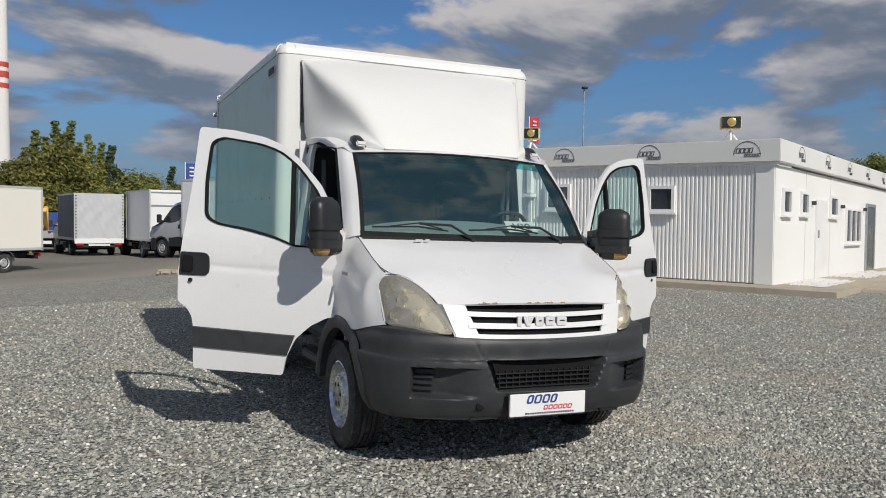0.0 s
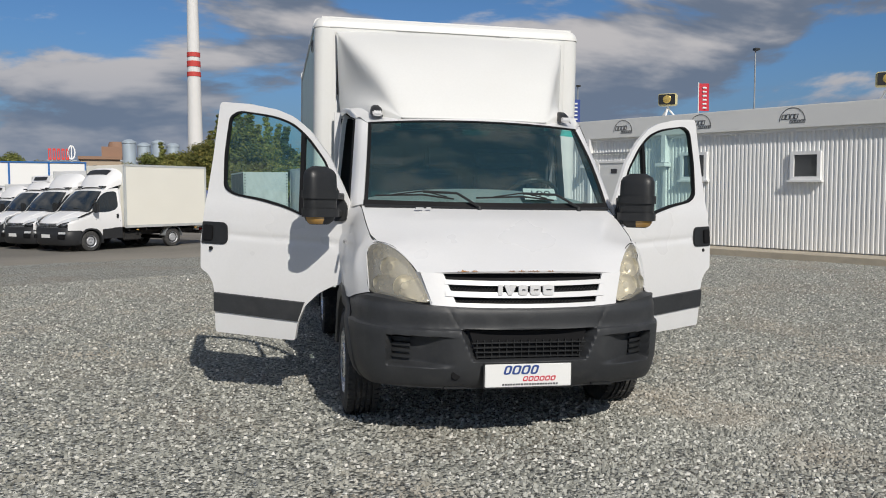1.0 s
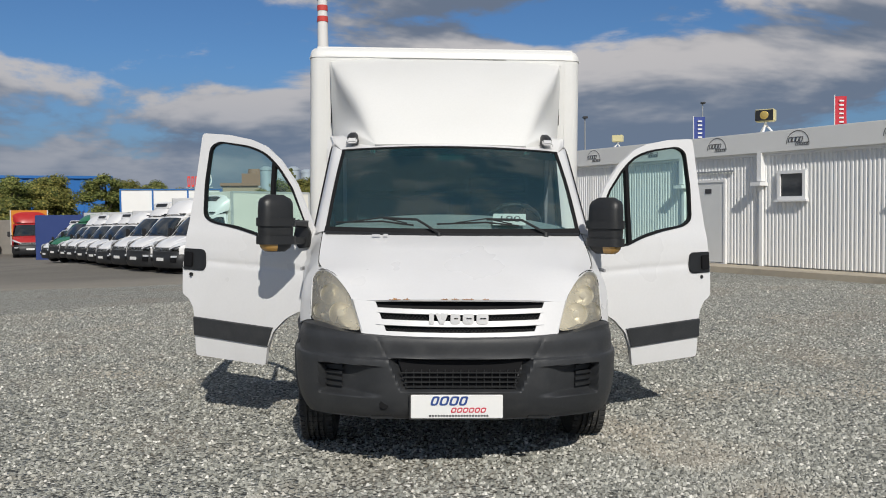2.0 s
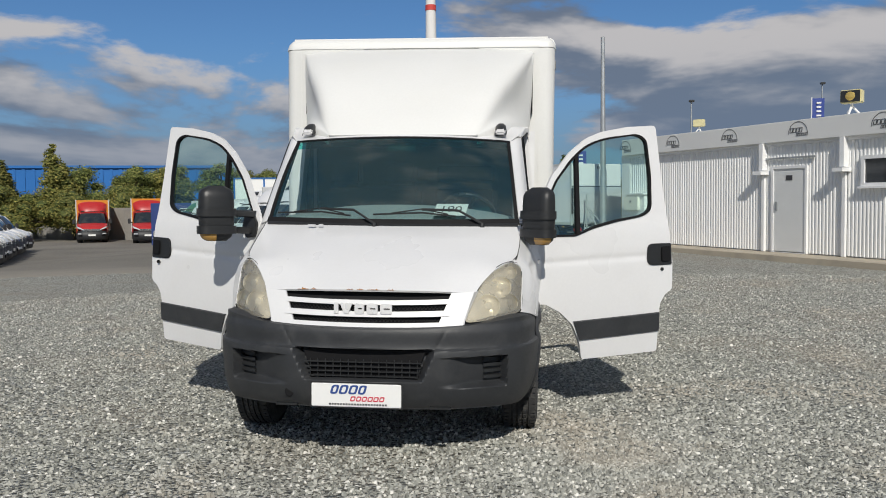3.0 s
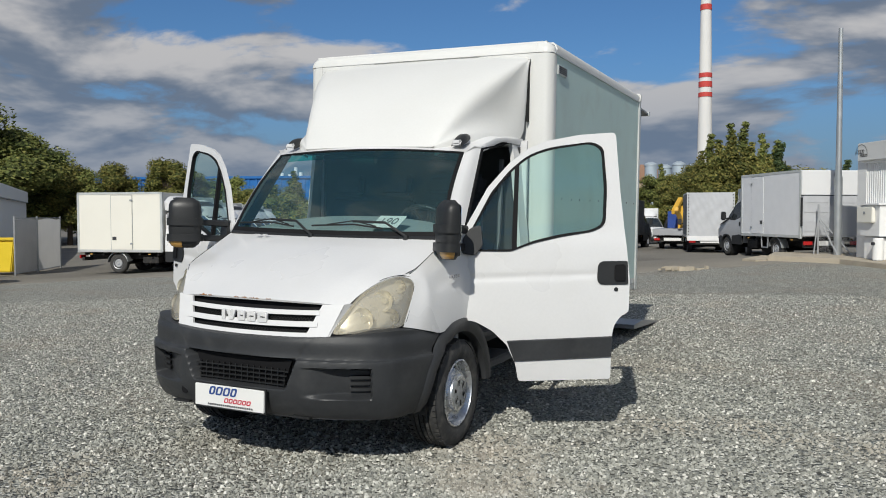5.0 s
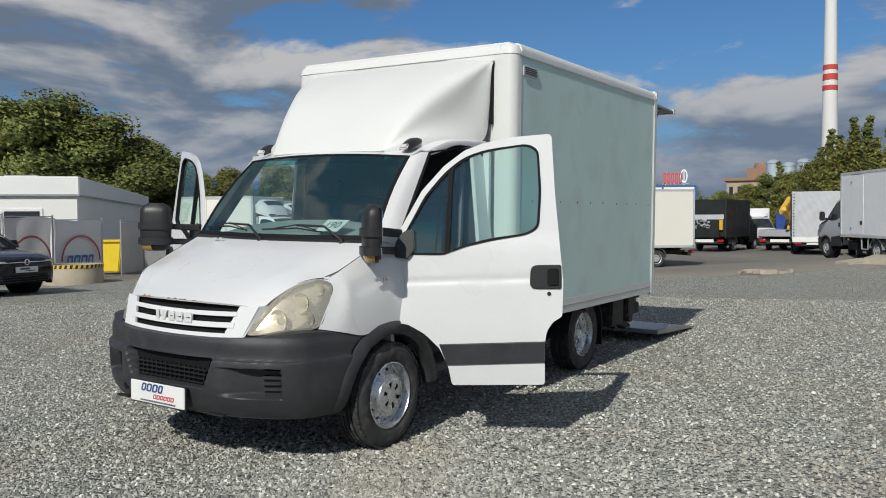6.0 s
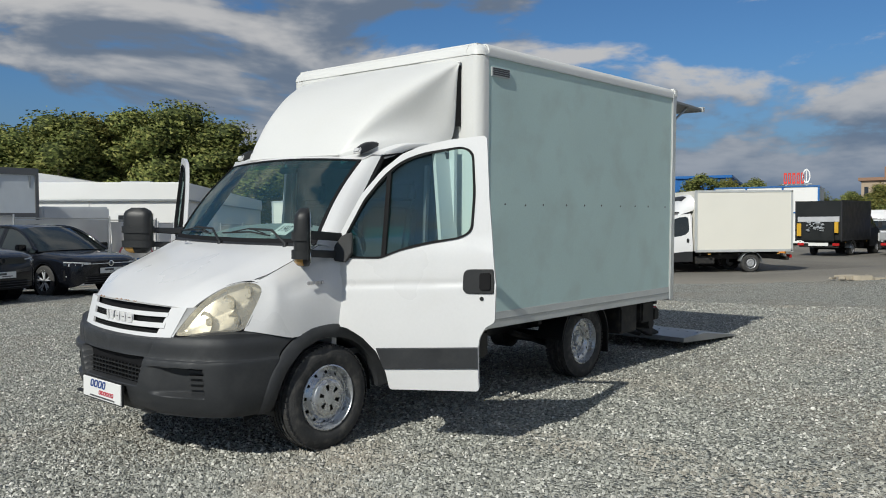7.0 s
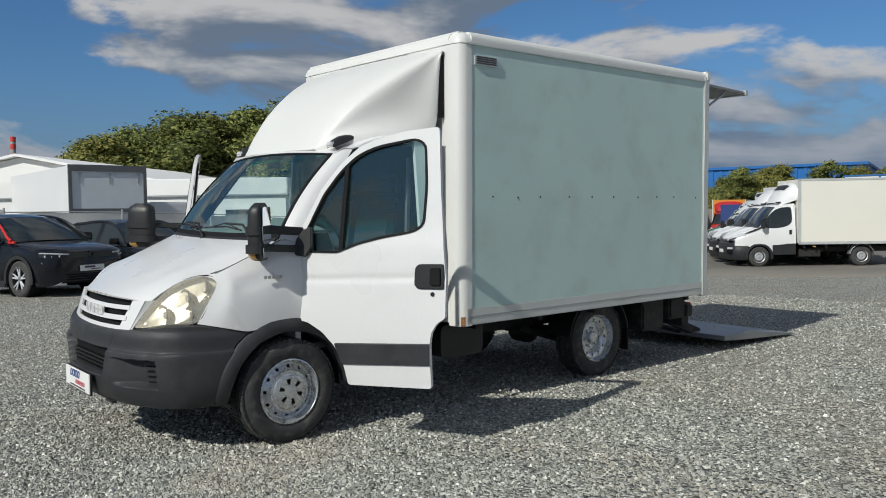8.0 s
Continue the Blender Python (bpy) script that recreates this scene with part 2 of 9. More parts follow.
REDL = mat("red_lens", (0.45, 0.02, 0.02), 0.2, var=0.1, coat=0.5)
INK_BLUE = mat("ink_blue", (0.03, 0.07, 0.25), 0.5, var=0.05)
INK_RED = mat("ink_red", (0.55, 0.03, 0.06), 0.5, var=0.05)
INK_GREY = mat("ink_grey", (0.06, 0.06, 0.065), 0.5, var=0.05)
PAPER = mat("white_card", (0.78, 0.78, 0.76), 0.6, var=0.03)
# side panes: teal diffuse haze put in for the sky they reflect
GLASS = glass_mat("side_glass", (0.66, 0.87, 0.82), ior=1.75, haze=0.032, haze_rgb=(0.25, 0.56, 0.62))
# windscreen: haze for a dust film, coloured teal for reflected sky
WSGLASS = glass_mat("windscreen_glass", (0.76, 0.90, 0.89), ior=1.85, haze=0.050, haze_rgb=(0.22, 0.52, 0.58))
SUNSTRIP = glass_mat("windscreen_sun_strip", (0.10, 0.66, 0.60), ior=1.6)
DARKGLASS = mat("dark_far_glass", (0.02, 0.026, 0.03), 0.06, var=0.2, spec=0.8)
LENS = glass_mat("yellowed_headlight_lens", (0.97, 0.94, 0.86), 0.06, haze=0.24, haze_rgb=(0.86, 0.81, 0.68))
MIRROR = mat("mirror_glass", (0.85, 0.87, 0.88), 0.03, metal=1.0, var=0.01)
CONCRETE = mat("concrete", (0.44, 0.385, 0.30), 0.9, var=0.18, scale=1.5, bump=0.3, bump_scale=60, dirt=(0.26, 0.24, 0.2), dirt_amt=0.5)
BWALL = mat("building_white", (0.82, 0.82, 0.80), 0.5, var=0.04, scale=0.5)
FASCIA = mat("fascia_grey", (0.73, 0.73, 0.71), 0.5, var=0.05, scale=0.5)


# ---- ground ----
BC = Vector((12.75, 12.55, 0.0))
BU = Vector((-0.4834, 0.8754, 0.0))
BV = Vector((0.8754, 0.4834, 0.0))


def to_building(x, y):
    p = Vector((x, y, 0)) - BC
    return p.dot(BU), p.dot(BV)


def ground_z(x, y):
    r = math.hypot(x - 2.5, y - 6.0)
    z = -0.14 * smoothstep(10, 21, r) - 0.007 * max(0.0, min(r, 60) - 22)
    z -= min(0.30, 0.058 * max(0.0, -x - 11.0))
    z -= 0.02 * math.exp(-((x - 2.9) ** 2 + (y - 31.0) ** 2) / 26.0)
    z += 0.11 * math.exp(-((x + 9.8) ** 2 + (y - 7.2) ** 2) / 14.0)
    u, v = to_building(x, y)
    dx, dy = max(0.0, -u, u - 16.0), max(0.0, -v - 1.0)
    d = math.hypot(dx if v > -30 else dx, dy)
    lift = smoothstep(7.0, 0.2, d)
    z = lerp(z, 0.13 + 0.010 * min(15.0, max(0.0, u)), lift)
    near = smoothstep(9.0, 14.0, r)
    z += near * 0.03 * noise.noise((x * 0.25, y * 0.25, 0.3))
    return z


def gravel_mat():
    m = bpy.data.materials.new("yard_ground")
    m.use_nodes = True
    nt = m.node_tree
    b = nt.nodes["Principled BSDF"]
    N, L = nt.nodes.new, nt.links.new
    co = N("ShaderNodeTexCoord").outputs["Object"]

    def noise_at(s, d=3.0, r=0.5):
        n = N("ShaderNodeTexNoise")
        n.inputs["Scale"].default_value, n.inputs["Detail"].default_value, n.inputs["Roughness"].default_value = s, d, r
        L(co, n.inputs["Vector"])
        return n.outputs["Fac"]

    def vor(s, feature="F1"):
        n = N("ShaderNodeTexVoronoi")
        n.feature = feature
        n.inputs["Scale"].default_value = s
        L(co, n.inputs["Vector"])
        return n

    def mixc(f, a, c, blend="MIX"):
        n = N("ShaderNodeMix")
        n.data_type, n.blend_type = "RGBA", blend
        for sock, v in ((n.inputs[0], f), (n.inputs[6], a), (n.inputs[7], c)):
            if isinstance(v, (int, float)):
                sock.default_value = v
            elif isinstance(v, tuple):
                sock.default_value = (*v, 1)
            else:
                L(v, sock)
        return n.outputs[2]

    def rng(v, a, c, lo=0.0, hi=1.0):
        n = N("ShaderNodeMapRange")
        for i, k in enumerate(("From Min", "From Max", "To Min", "To Max")):
            n.inputs[k].default_value = (a, c, lo, hi)[i]
        L(v, n.inputs["Value"])
        return n.outputs[0]
    v1, v2 = vor(45.0), vor(90.0)
    sepc = N("ShaderNodeSeparateColor")
    L(v1.outputs["Color"], sepc.inputs[0])
    stone = mixc(rng(sepc.outputs[0], 0.0, 1.0), (0.25, 0.252, 0.222), (0.60, 0.595, 0.53))
    stone = mixc(rng(sepc.outputs[1], 0.93, 0.96), stone, (0.74, 0.73, 0.68))
    # gaps darkened in colour for the shade between stones
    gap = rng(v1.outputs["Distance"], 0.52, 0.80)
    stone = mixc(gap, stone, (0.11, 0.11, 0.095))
    warm = rng(noise_at(0.55, 5.0), 0.48, 0.72)
    stone = mixc(warm, stone, mixc(0.55, stone, (0.36, 0.31, 0.25)))
    # tarmac
    tar = mixc(rng(noise_at(0.18, 6.0), 0.35, 0.65), (0.125, 0.117, 0.102), (0.195, 0.182, 0.158))
    tar = mixc(rng(noise_at(90.0, 2.0), 0.3, 0.7), tar, mixc(0.45, tar, (0.29, 0.27, 0.235)))
    sep = N("ShaderNodeSeparateXYZ")
    L(co, sep.inputs[0])

    def mth(op, a, c):
        n = N("ShaderNodeMath")
        n.operation = op
        for i, v in enumerate((a, c)):
            if isinstance(v, (int, float)):
                n.inputs[i].default_value = v
            else:
                L(v, n.inputs[i])
        return n.outputs[0]
    e = mth("SUBTRACT", mth("SUBTRACT", sep.outputs[1], 20.9), mth("MULTIPLY", sep.outputs[0], 0.45))
    e = mth("ADD", e, mth("MULTIPLY", mth("SUBTRACT", noise_at(0.9, 6.0), 0.5), 2.4))
    e = mth("ADD", e, mth("MULTIPLY", mth("SUBTRACT", noise_at(14.0, 3.0), 0.5), 1.2))
    f = rng(e, -0.25, 0.5)
    dusty = rng(e, 0.3, 4.5, 0.55, 0.0)
    tar = mixc(dusty, tar, (0.36, 0.325, 0.27))
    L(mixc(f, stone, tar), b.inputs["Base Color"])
    b.inputs["Roughness"].default_value = 0.92
    b.inputs["Specular IOR Level"].default_value = 0.25
    h = mth("ADD", mth("MULTIPLY", mth("SUBTRACT", 1.0, v1.outputs["Distance"]), 0.02), mth("MULTIPLY", mth("SUBTRACT", 1.0, v2.outputs["Distance"]), 0.008))
    # every stone lies tilted its own way
    rel = N("ShaderNodeVectorMath")
    rel.operation = "SUBTRACT"
    L(co, rel.inputs[0])
    L(v1.outputs["Position"], rel.inputs[1])
    til = N("ShaderNodeVectorMath")
    til.operation = "SUBTRACT"
    L(v1.outputs["Color"], til.inputs[0])
    til.inputs[1].default_value = (0.5, 0.5, 0.5)
    dot = N("ShaderNodeVectorMath")
    dot.operation = "DOT_PRODUCT"
    L(rel.outputs[0], dot.inputs[0])
    L(til.outputs[0], dot.inputs[1])
    h = mth("ADD", h, mth("MULTIPLY", dot.outputs["Value"], 1.6))
    h = mth("MULTIPLY", h, mth("SUBTRACT", 1.0, mth("MULTIPLY", f, 0.92)))
    bp = N("ShaderNodeBump")
    bp.inputs["Strength"].default_value = 1.0
    bp.inputs["Distance"].default_value = 1.0
    L(h, bp.inputs["Height"])
    L(bp.outputs[0], b.inputs["Normal"])
    return m


def build_ground():
    def axis(lo, hi, step, far):
        a = list(np.arange(lo, hi + 1e-6, step))
        s, x, y = step, lo, hi
        left, right = [], []
        while x > -far:
            s *= 1.35
            x -= s
            y += s
            left.append(x)
            right.append(y)
        return list(reversed(left)) + a + right
    xs, ys = axis(-24, 26, 0.5, 2500), axis(-8, 44, 0.5, 2500)
    g = Geo().grid([[(x, y, ground_z(x, y)) for x in xs] for y in ys])
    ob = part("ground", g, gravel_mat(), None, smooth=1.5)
    tagged(ob, "grey gravel yard running into brown-grey tarmac", "ground", kind="structure")


def build_gravel():
    """Loose stones on the near yard: four shapes, joined."""
    rng = np.random.default_rng(7)
    shapes = []
    for k in range(12):
        base = np.array([(1, 0.1, -0.3), (0.1, 1, -0.3), (-1, -0.1, -0.3), (-0.1, -1, -0.3), (0.35, 0.3, 0.85), (-0.4, -0.3, 0.75)], float)
        shapes.append(base * rng.uniform(0.8, 1.2, (6, 1)) + rng.uniform(-0.28, 0.28, (6, 3)) * (1, 1, 0.6))
    tri = np.array([(0, 1, 4), (1, 2, 5), (1, 5, 4), (2, 3, 5), (3, 0, 4), (3, 4, 5)])
    n = 210000
    # thickest round the front and side of the truck, where the walk passes
    ang = rng.uniform(-math.pi, math.pi, n)
    rad = 12.0 * rng.uniform(0.0, 1.0, n) ** 0.75
    px, py = 3.9 + rad * np.cos(ang), 4.2 + rad * np.sin(ang) * 0.98
    size = rng.uniform(0.0085, 0.0175, n) * np.where(rng.uniform(0, 1, n) > 0.97, 1.45, 1.0)
    rot = rng.uniform(0, 6.283, n)
    which = rng.integers(0, 12, n)
    b = np.array(shapes)[which] * size[:, None, None] * np.array((1.0, 0.75, 0.75))
    c, s = np.cos(rot)[:, None], np.sin(rot)[:, None]
    q = np.empty((n, 6, 3))
    q[:, :, 0] = px[:, None] + b[:, :, 0] * c - b[:, :, 1] * s
    q[:, :, 1] = py[:, None] + b[:, :, 0] * s + b[:, :, 1] * c
    q[:, :, 2] = b[:, :, 2] + 0.002
    v = q.reshape(-1, 3)
    f = (tri[None] + 6 * np.arange(n)[:, None, None]).reshape(-1, 3)
    v[:, 2] += np.array([ground_z(a, b) for a, b in v[::6, :2]]).repeat(6)
    me = bpy.data.meshes.new("gravel")
    me.from_pydata(v.tolist(), [], f.tolist())
    m = bpy.data.materials.new("loose_gravel")
    m.use_nodes = True
    nt = m.node_tree
    b = nt.nodes["Principled BSDF"]
    geo = nt.nodes.new("ShaderNodeNewGeometry")
    cr = nt.nodes.new("ShaderNodeValToRGB")
    for pos, col in ((0.0, (0.16, 0.163, 0.146)), (0.45, (0.30, 0.302, 0.270)), (0.88, (0.46, 0.457, 0.41)), (1.0, (0.78, 0.76, 0.70))):
        el = cr.color_ramp.elements.new(pos) if pos not in (0.0, 1.0) else cr.color_ramp.elements[0 if pos == 0 else -1]
        el.color = (*col, 1)
    nt.links.new(geo.outputs["Random Per Island"], cr.inputs[0])
    co = nt.nodes.new("ShaderNodeTexCoord")
    nz = nt.nodes.new("ShaderNodeTexNoise")
    nz.inputs["Scale"].default_value, nz.inputs["Detail"].default_value = 0.9, 6.0
    nt.links.new(co.outputs["Object"], nz.inputs["Vector"])
    mr = nt.nodes.new("ShaderNodeMapRange")
    mr.inputs["From Min"].default_value, mr.inputs["From Max"].default_value, mr.inputs["To Max"].default_value = 0.52, 0.75, 0.6
    nt.links.new(nz.outputs["Fac"], mr.inputs["Value"])
    mx = nt.nodes.new("ShaderNodeMix")
    mx.data_type = "RGBA"
    nt.links.new(mr.outputs[0], mx.inputs[0])
    nt.links.new(cr.outputs[0], mx.inputs[6])
    mx.inputs[7].default_value = (0.40, 0.335, 0.26, 1)
    nt.links.new(mx.outputs[2], b.inputs["Base Color"])
    b.inputs["Roughness"].default_value = 0.9
    me.materials.append(m)
    ob = new("gravel", me)
    tagged(ob, "loose grey crushed stone on the yard", "gravel", kind="stuff")


build_ground()
build_gravel()


# ---- the box truck in the middle of the yard ----
ARCH_Y, ARCH_Z = 1.01, 0.335
BX, BY0, BY1, BZ0, BZ1 = 1.107, 2.355, 5.56, 0.67, 2.825
truck = thing("box_truck", "white box truck with both cab doors open on gravel", "truck",
              pose(2.45, 4.065, 0.0, 0.155, 1.11, 0))


def both(fn):
    """Runs fn for the two sides: s = 1 and s = -1."""
    return [fn(1), fn(-1)]


HV = [0, 0.12, 0.28, 0.40, 0.50, 0.62, 1.0]


def hood_point(u, v):
    s = 1 if u >= 0 else -1
    a = abs(u)
    w = curve(HV, [0.606, 0.638, 0.702, 0.762, 0.806, 0.838, 0.855], v)
    yc = 0.125 + 0.815 * v
    ye = curve(HV, [0.238, 0.290, 0.378, 0.458, 0.530, 0.640, 1.02], v)
    zc = curve([0, 0.25, 0.5, 0.75, 1.0], [0.985, 1.088, 1.186, 1.268, 1.335], v)
    ze = curve(HV, [0.962, 1.012, 1.080, 1.117, 1.132, 1.168, 1.335], v)
    k = a ** 2.6
    crease = 0.008 * math.exp(-((a - 0.72) / 0.1) ** 2) * math.sin(math.pi * min(1, v * 1.05))
    return (s * a * w, lerp(yc, ye, k), lerp(zc, ze, a ** 3.0) + crease)


def build_hood():
    g = Geo().grid([[hood_point(-1 + i / 14, v / 20) for i in range(29)] for v in range(21)])
    hood = part("hood", g, WHITE, truck, "white bonnet with rust along its front lip", smooth=1.2, solid=0.012)
    rr = random.Random(12)
    for a, b, h in ((-0.66, -0.55, 0.012), (-0.53, -0.47, 0.008), (-0.18, -0.12, 0.007), (-0.085, -0.02, 0.010), (0.01, 0.12, 0.009), (0.20, 0.26, 0.007)):
        n = 16
        tops = [0.001 + h * rr.random() ** 2 * math.sin(math.pi * i / n) for i in range(n + 1)]
        lip = lambda u, d, out: (lambda p: (p[0], p[1] - out, p[2] + d))(hood_point(u, d * 0.9))
        rp = Geo().grid([[lip(lerp(a, b, i / n), k * tops[i], 0.0022) for i in range(n + 1)] for k in (-0.2, 0.4, 1.0)])
        part("rust_patch", rp, RUST, hood, "orange-brown rust on the bonnet lip")
    for s in (-1, 1):
        line = [hood_point(s, v) for v in (0.52, 0.6, 0.68, 0.76, 0.84, 0.92, 1.0)]
        part("seam", Geo().tube([(p[0] + s * 0.003, p[1], p[2]) for p in line], 0.002, 5), RUBBER, hood)
        low = [(0.722, 1.096), (0.765, 1.114), (0.80, 1.121), (0.825, 1.116), (0.838, 1.109)]
        fill = Geo().grid([[(lambda p: (p[0], p[1], p[2] - 0.002))(hood_point(s, v)) for v in (0.33, 0.40, 0.46, 0.50, 0.55)], [(s * x, lamp_y(x, z) + 0.003, z) for x, z in low]])
        part("lamp_fillet", fill, WHITE, hood, solid=0.004)
    # two small stickers and the washer jets
    j = Geo().box((-0.50, 0.86, 1.325), (0.05, 0.02, 0.008)).box((-0.44, 0.86, 1.327), (0.03, 0.015, 0.008))
    part("washer_jet", j, mat("jet_grey", (0.5, 0.5, 0.5), 0.5), hood)
    return hood


def ws_point(u, v):
    """The windscreen: u across from -1 to 1, v from its base to its top."""
    a = abs(u)
    w = lerp(0.845, 0.768, v)
    y = lerp(lerp(0.925, 1.41, v), lerp(1.01, 1.487, v), a ** 2.2)
    z = lerp(lerp(1.335, 1.945, v), lerp(1.345, 1.918, v), a ** 2)
    bow = 0.03 * math.sin(math.pi * v)
    return (u * w, y - bow, z + bow * 0.6)


def build_windscreen():
    iu = lambda i: lerp(-0.972, 0.972, i / 20)
    g = Geo().grid([[ws_point(iu(i), lerp(0.04, 0.972, v / 12)) for i in range(21)] for v in range(13)])
    ws = part("windscreen", g, WSGLASS, truck, "raked dark windscreen with black border", smooth=1.2)
    band = Geo().grid([[(lambda p: (p[0], p[1] + 0.006, p[2] - 0.004))(ws_point(iu(i), v)) for i in range(21)] for v in (0.87, 0.91, 0.968)])
    part("sun_strip", band, SUNSTRIP, ws, "teal sun strip along the top")
    fr = Geo()
    us = [lerp(-1, 1, i / 24) for i in range(25)]
    for lo, hi in ((-0.01, 0.042), (0.970, 0.99)):
        fr.grid([[(lambda p: (p[0], p[1] - 0.004, p[2] + 0.003))(ws_point(u, v)) for u in us] for v in (lo, hi)])
    for s in (-1, 1):
        fr.grid([[(lambda p: (p[0], p[1] - 0.004, p[2] + 0.003))(ws_point(s * u, lerp(-0.01, 0.99, k / 12))) for u in (0.968, 0.995)] for k in range(13)])
    part("windscreen_seal", fr, RUBBER, ws, "black windscreen border", solid=0.008)
    # scuttle and wipers
    sc = Geo().grid([[(lambda p: (p[0], p[1] + dy, p[2] + dz))(ws_point(lerp(-0.99, 0.99, i / 16), 0.0)) for i in range(17)] for dy, dz in ((-0.03, -0.012), (0.0, 0.004), (0.03, 0.03))])
    part("scuttle", sc, BLACKP, ws, solid=0.01)
    for x0, x1, xm in ((-0.095, -0.77, -0.24), (0.60, -0.11, 0.45)):
        w = Geo()

        def on(x, v, off=0.02):
            p = ws_point(x / 0.84, v)
            return (p[0], p[1] - off, p[2] + off * 0.7)
        mid = lerp(xm, x1, 0.42)
        w.tube([on(x0, -0.02), on(lerp(x0, xm, 0.55), 0.045, 0.03), on(xm, 0.098, 0.034), on(mid, 0.105, 0.036)], 0.0085, 6)
        w.tube([on(xm - 0.02, 0.055), on(mid, 0.088, 0.022), on(x1, 0.070)], 0.006, 6)
        w.tube([on(lerp(xm, x1, 0.12), 0.070, 0.024), on(mid, 0.112, 0.034), on(lerp(xm, x1, 0.78), 0.080, 0.024)], 0.0045, 6)
        w.lathe([(-0.012, 0.0), (-0.012, 0.020), (0.018, 0.016), (0.018, 0.0)], 10, "z", on(x0, -0.03, 0.012))
        part("wiper", w, BLACKP, ws, "black wiper arm and blade")
    return ws


LAMP_OUT = [(0.808, 1.120), (0.838, 1.108), (0.860, 1.073), (0.865, 1.0), (0.863, 0.93), (0.862, 0.838)]


def build_fender(s):
    """From the headlight's rear edge to the door gap."""
    rows = []
    n = 20
    for i in range(n + 1):
        t = i / n
        if t < 0.93:
            top = hood_point(1.0, lerp(0.5, 1.0, t / 0.93))
            top = (top[0] + 0.004, top[1], top[2] - 0.002)
        else:
            top = lerp3(hood_point(1.0, 1.0), (0.925, 1.10, 1.325), (t - 0.93) / 0.07)
        by = lerp(0.41, 1.10, t)
        bz = curve([0.41, 0.60, 0.72, 0.80, 0.9, 1.0, 1.10], [0.835, 0.80, 0.775, 0.785, 0.815, 0.825, 0.818], by)
        bx = curve([0.41, 0.50, 0.60, 0.75, 0.9, 1.10], [0.868, 0.912, 0.942, 0.968, 0.975, 0.975], by)
        bot = (bx, by, bz)
        row = []
        for j in range(13):
            k = j / 12
            p = lerp3(top, bot, k)
            # the front edge follows the headlight
            e = curve([0, 0.12, 0.3, 0.55, 0.75, 1.0], [q[0] for q in LAMP_OUT], k), curve([0, 0.12, 0.3, 0.55, 0.75, 1.0], [q[1] for q in LAMP_OUT], k)
            e3 = (e[0] + 0.004, lamp_y(e[0], e[1]) + 0.004, e[1])
            f = (1 - smoothstep(0.0, 0.35, t))
            base = lerp3(lerp3(hood_point(1.0, 0.5), (0.868, 0.41, 0.835), k), e3, 1.0)
            lin = lerp3(hood_point(1.0, 0.5), (0.868, 0.41, 0.835), k)
            p = tuple(p[c] + f * (base[c] - lin[c]) for c in range(3))
            bulge = 0.045 * math.sin(math.pi * k ** 0.8) * smoothstep(0, 0.3, t)
            groove = 0.012 * math.exp(-((k - 0.34) / 0.05) ** 2) * smoothstep(0.25, 0.45, t)
            row.append((s * (p[0] + bulge - groove), p[1], p[2]))
        rows.append(row)
    f = part("fender", Geo().grid(rows), WHITE, truck, smooth=1.2, solid=0.01)
    for k in range(5):
        b = Geo().box((s * 0.972, 0.84 + 0.028 * k, 1.105), (0.012, 0.018, 0.020))
        part("badge", b, BADGE, f)
    return f


BADGE = mat("badge_grey", (0.4, 0.4, 0.41), 0.35, metal=0.5)


# plan of the bumper: x against y of its outer skin
BPX = [0.0, 0.25, 0.5, 0.68, 0.80, 0.88, 0.93, 0.96, 0.975, 0.98]
BPY = [0.0, 0.012, 0.055, 0.125, 0.20, 0.29, 0.40, 0.53, 0.66, 0.80]


def bumper_point(q, z, off=0.0):
    """q runs from the middle (0) round to the side (1)."""
    x, y = curve([0, 0.2, 0.4, 0.55, 0.65, 0.73, 0.8, 0.87, 0.93, 1.0], BPX, abs(q)), curve([0, 0.2, 0.4, 0.55, 0.65, 0.73, 0.8, 0.87, 0.93, 1.0], BPY, abs(q))
    ins = curve([0.30, 0.36, 0.45, 0.58, 0.662, 0.673, 0.76, 0.80], [0.10, 0.045, 0.012, 0.0, 0.000, 0.021, 0.026, 0.042], z) + off
    # pull inwards: back in front, inwards at the sides
    wgt = smoothstep(0.55, 0.95, abs(q))
    return (math.copysign(1, q) * (x - ins * wgt) if q else 0.0, y + ins * (1 - wgt * 0.85), z)


def arch_front(z, r):
    dz = z - ARCH_Z
    return ARCH_Y - math.sqrt(max(0.0, r * r - dz * dz))


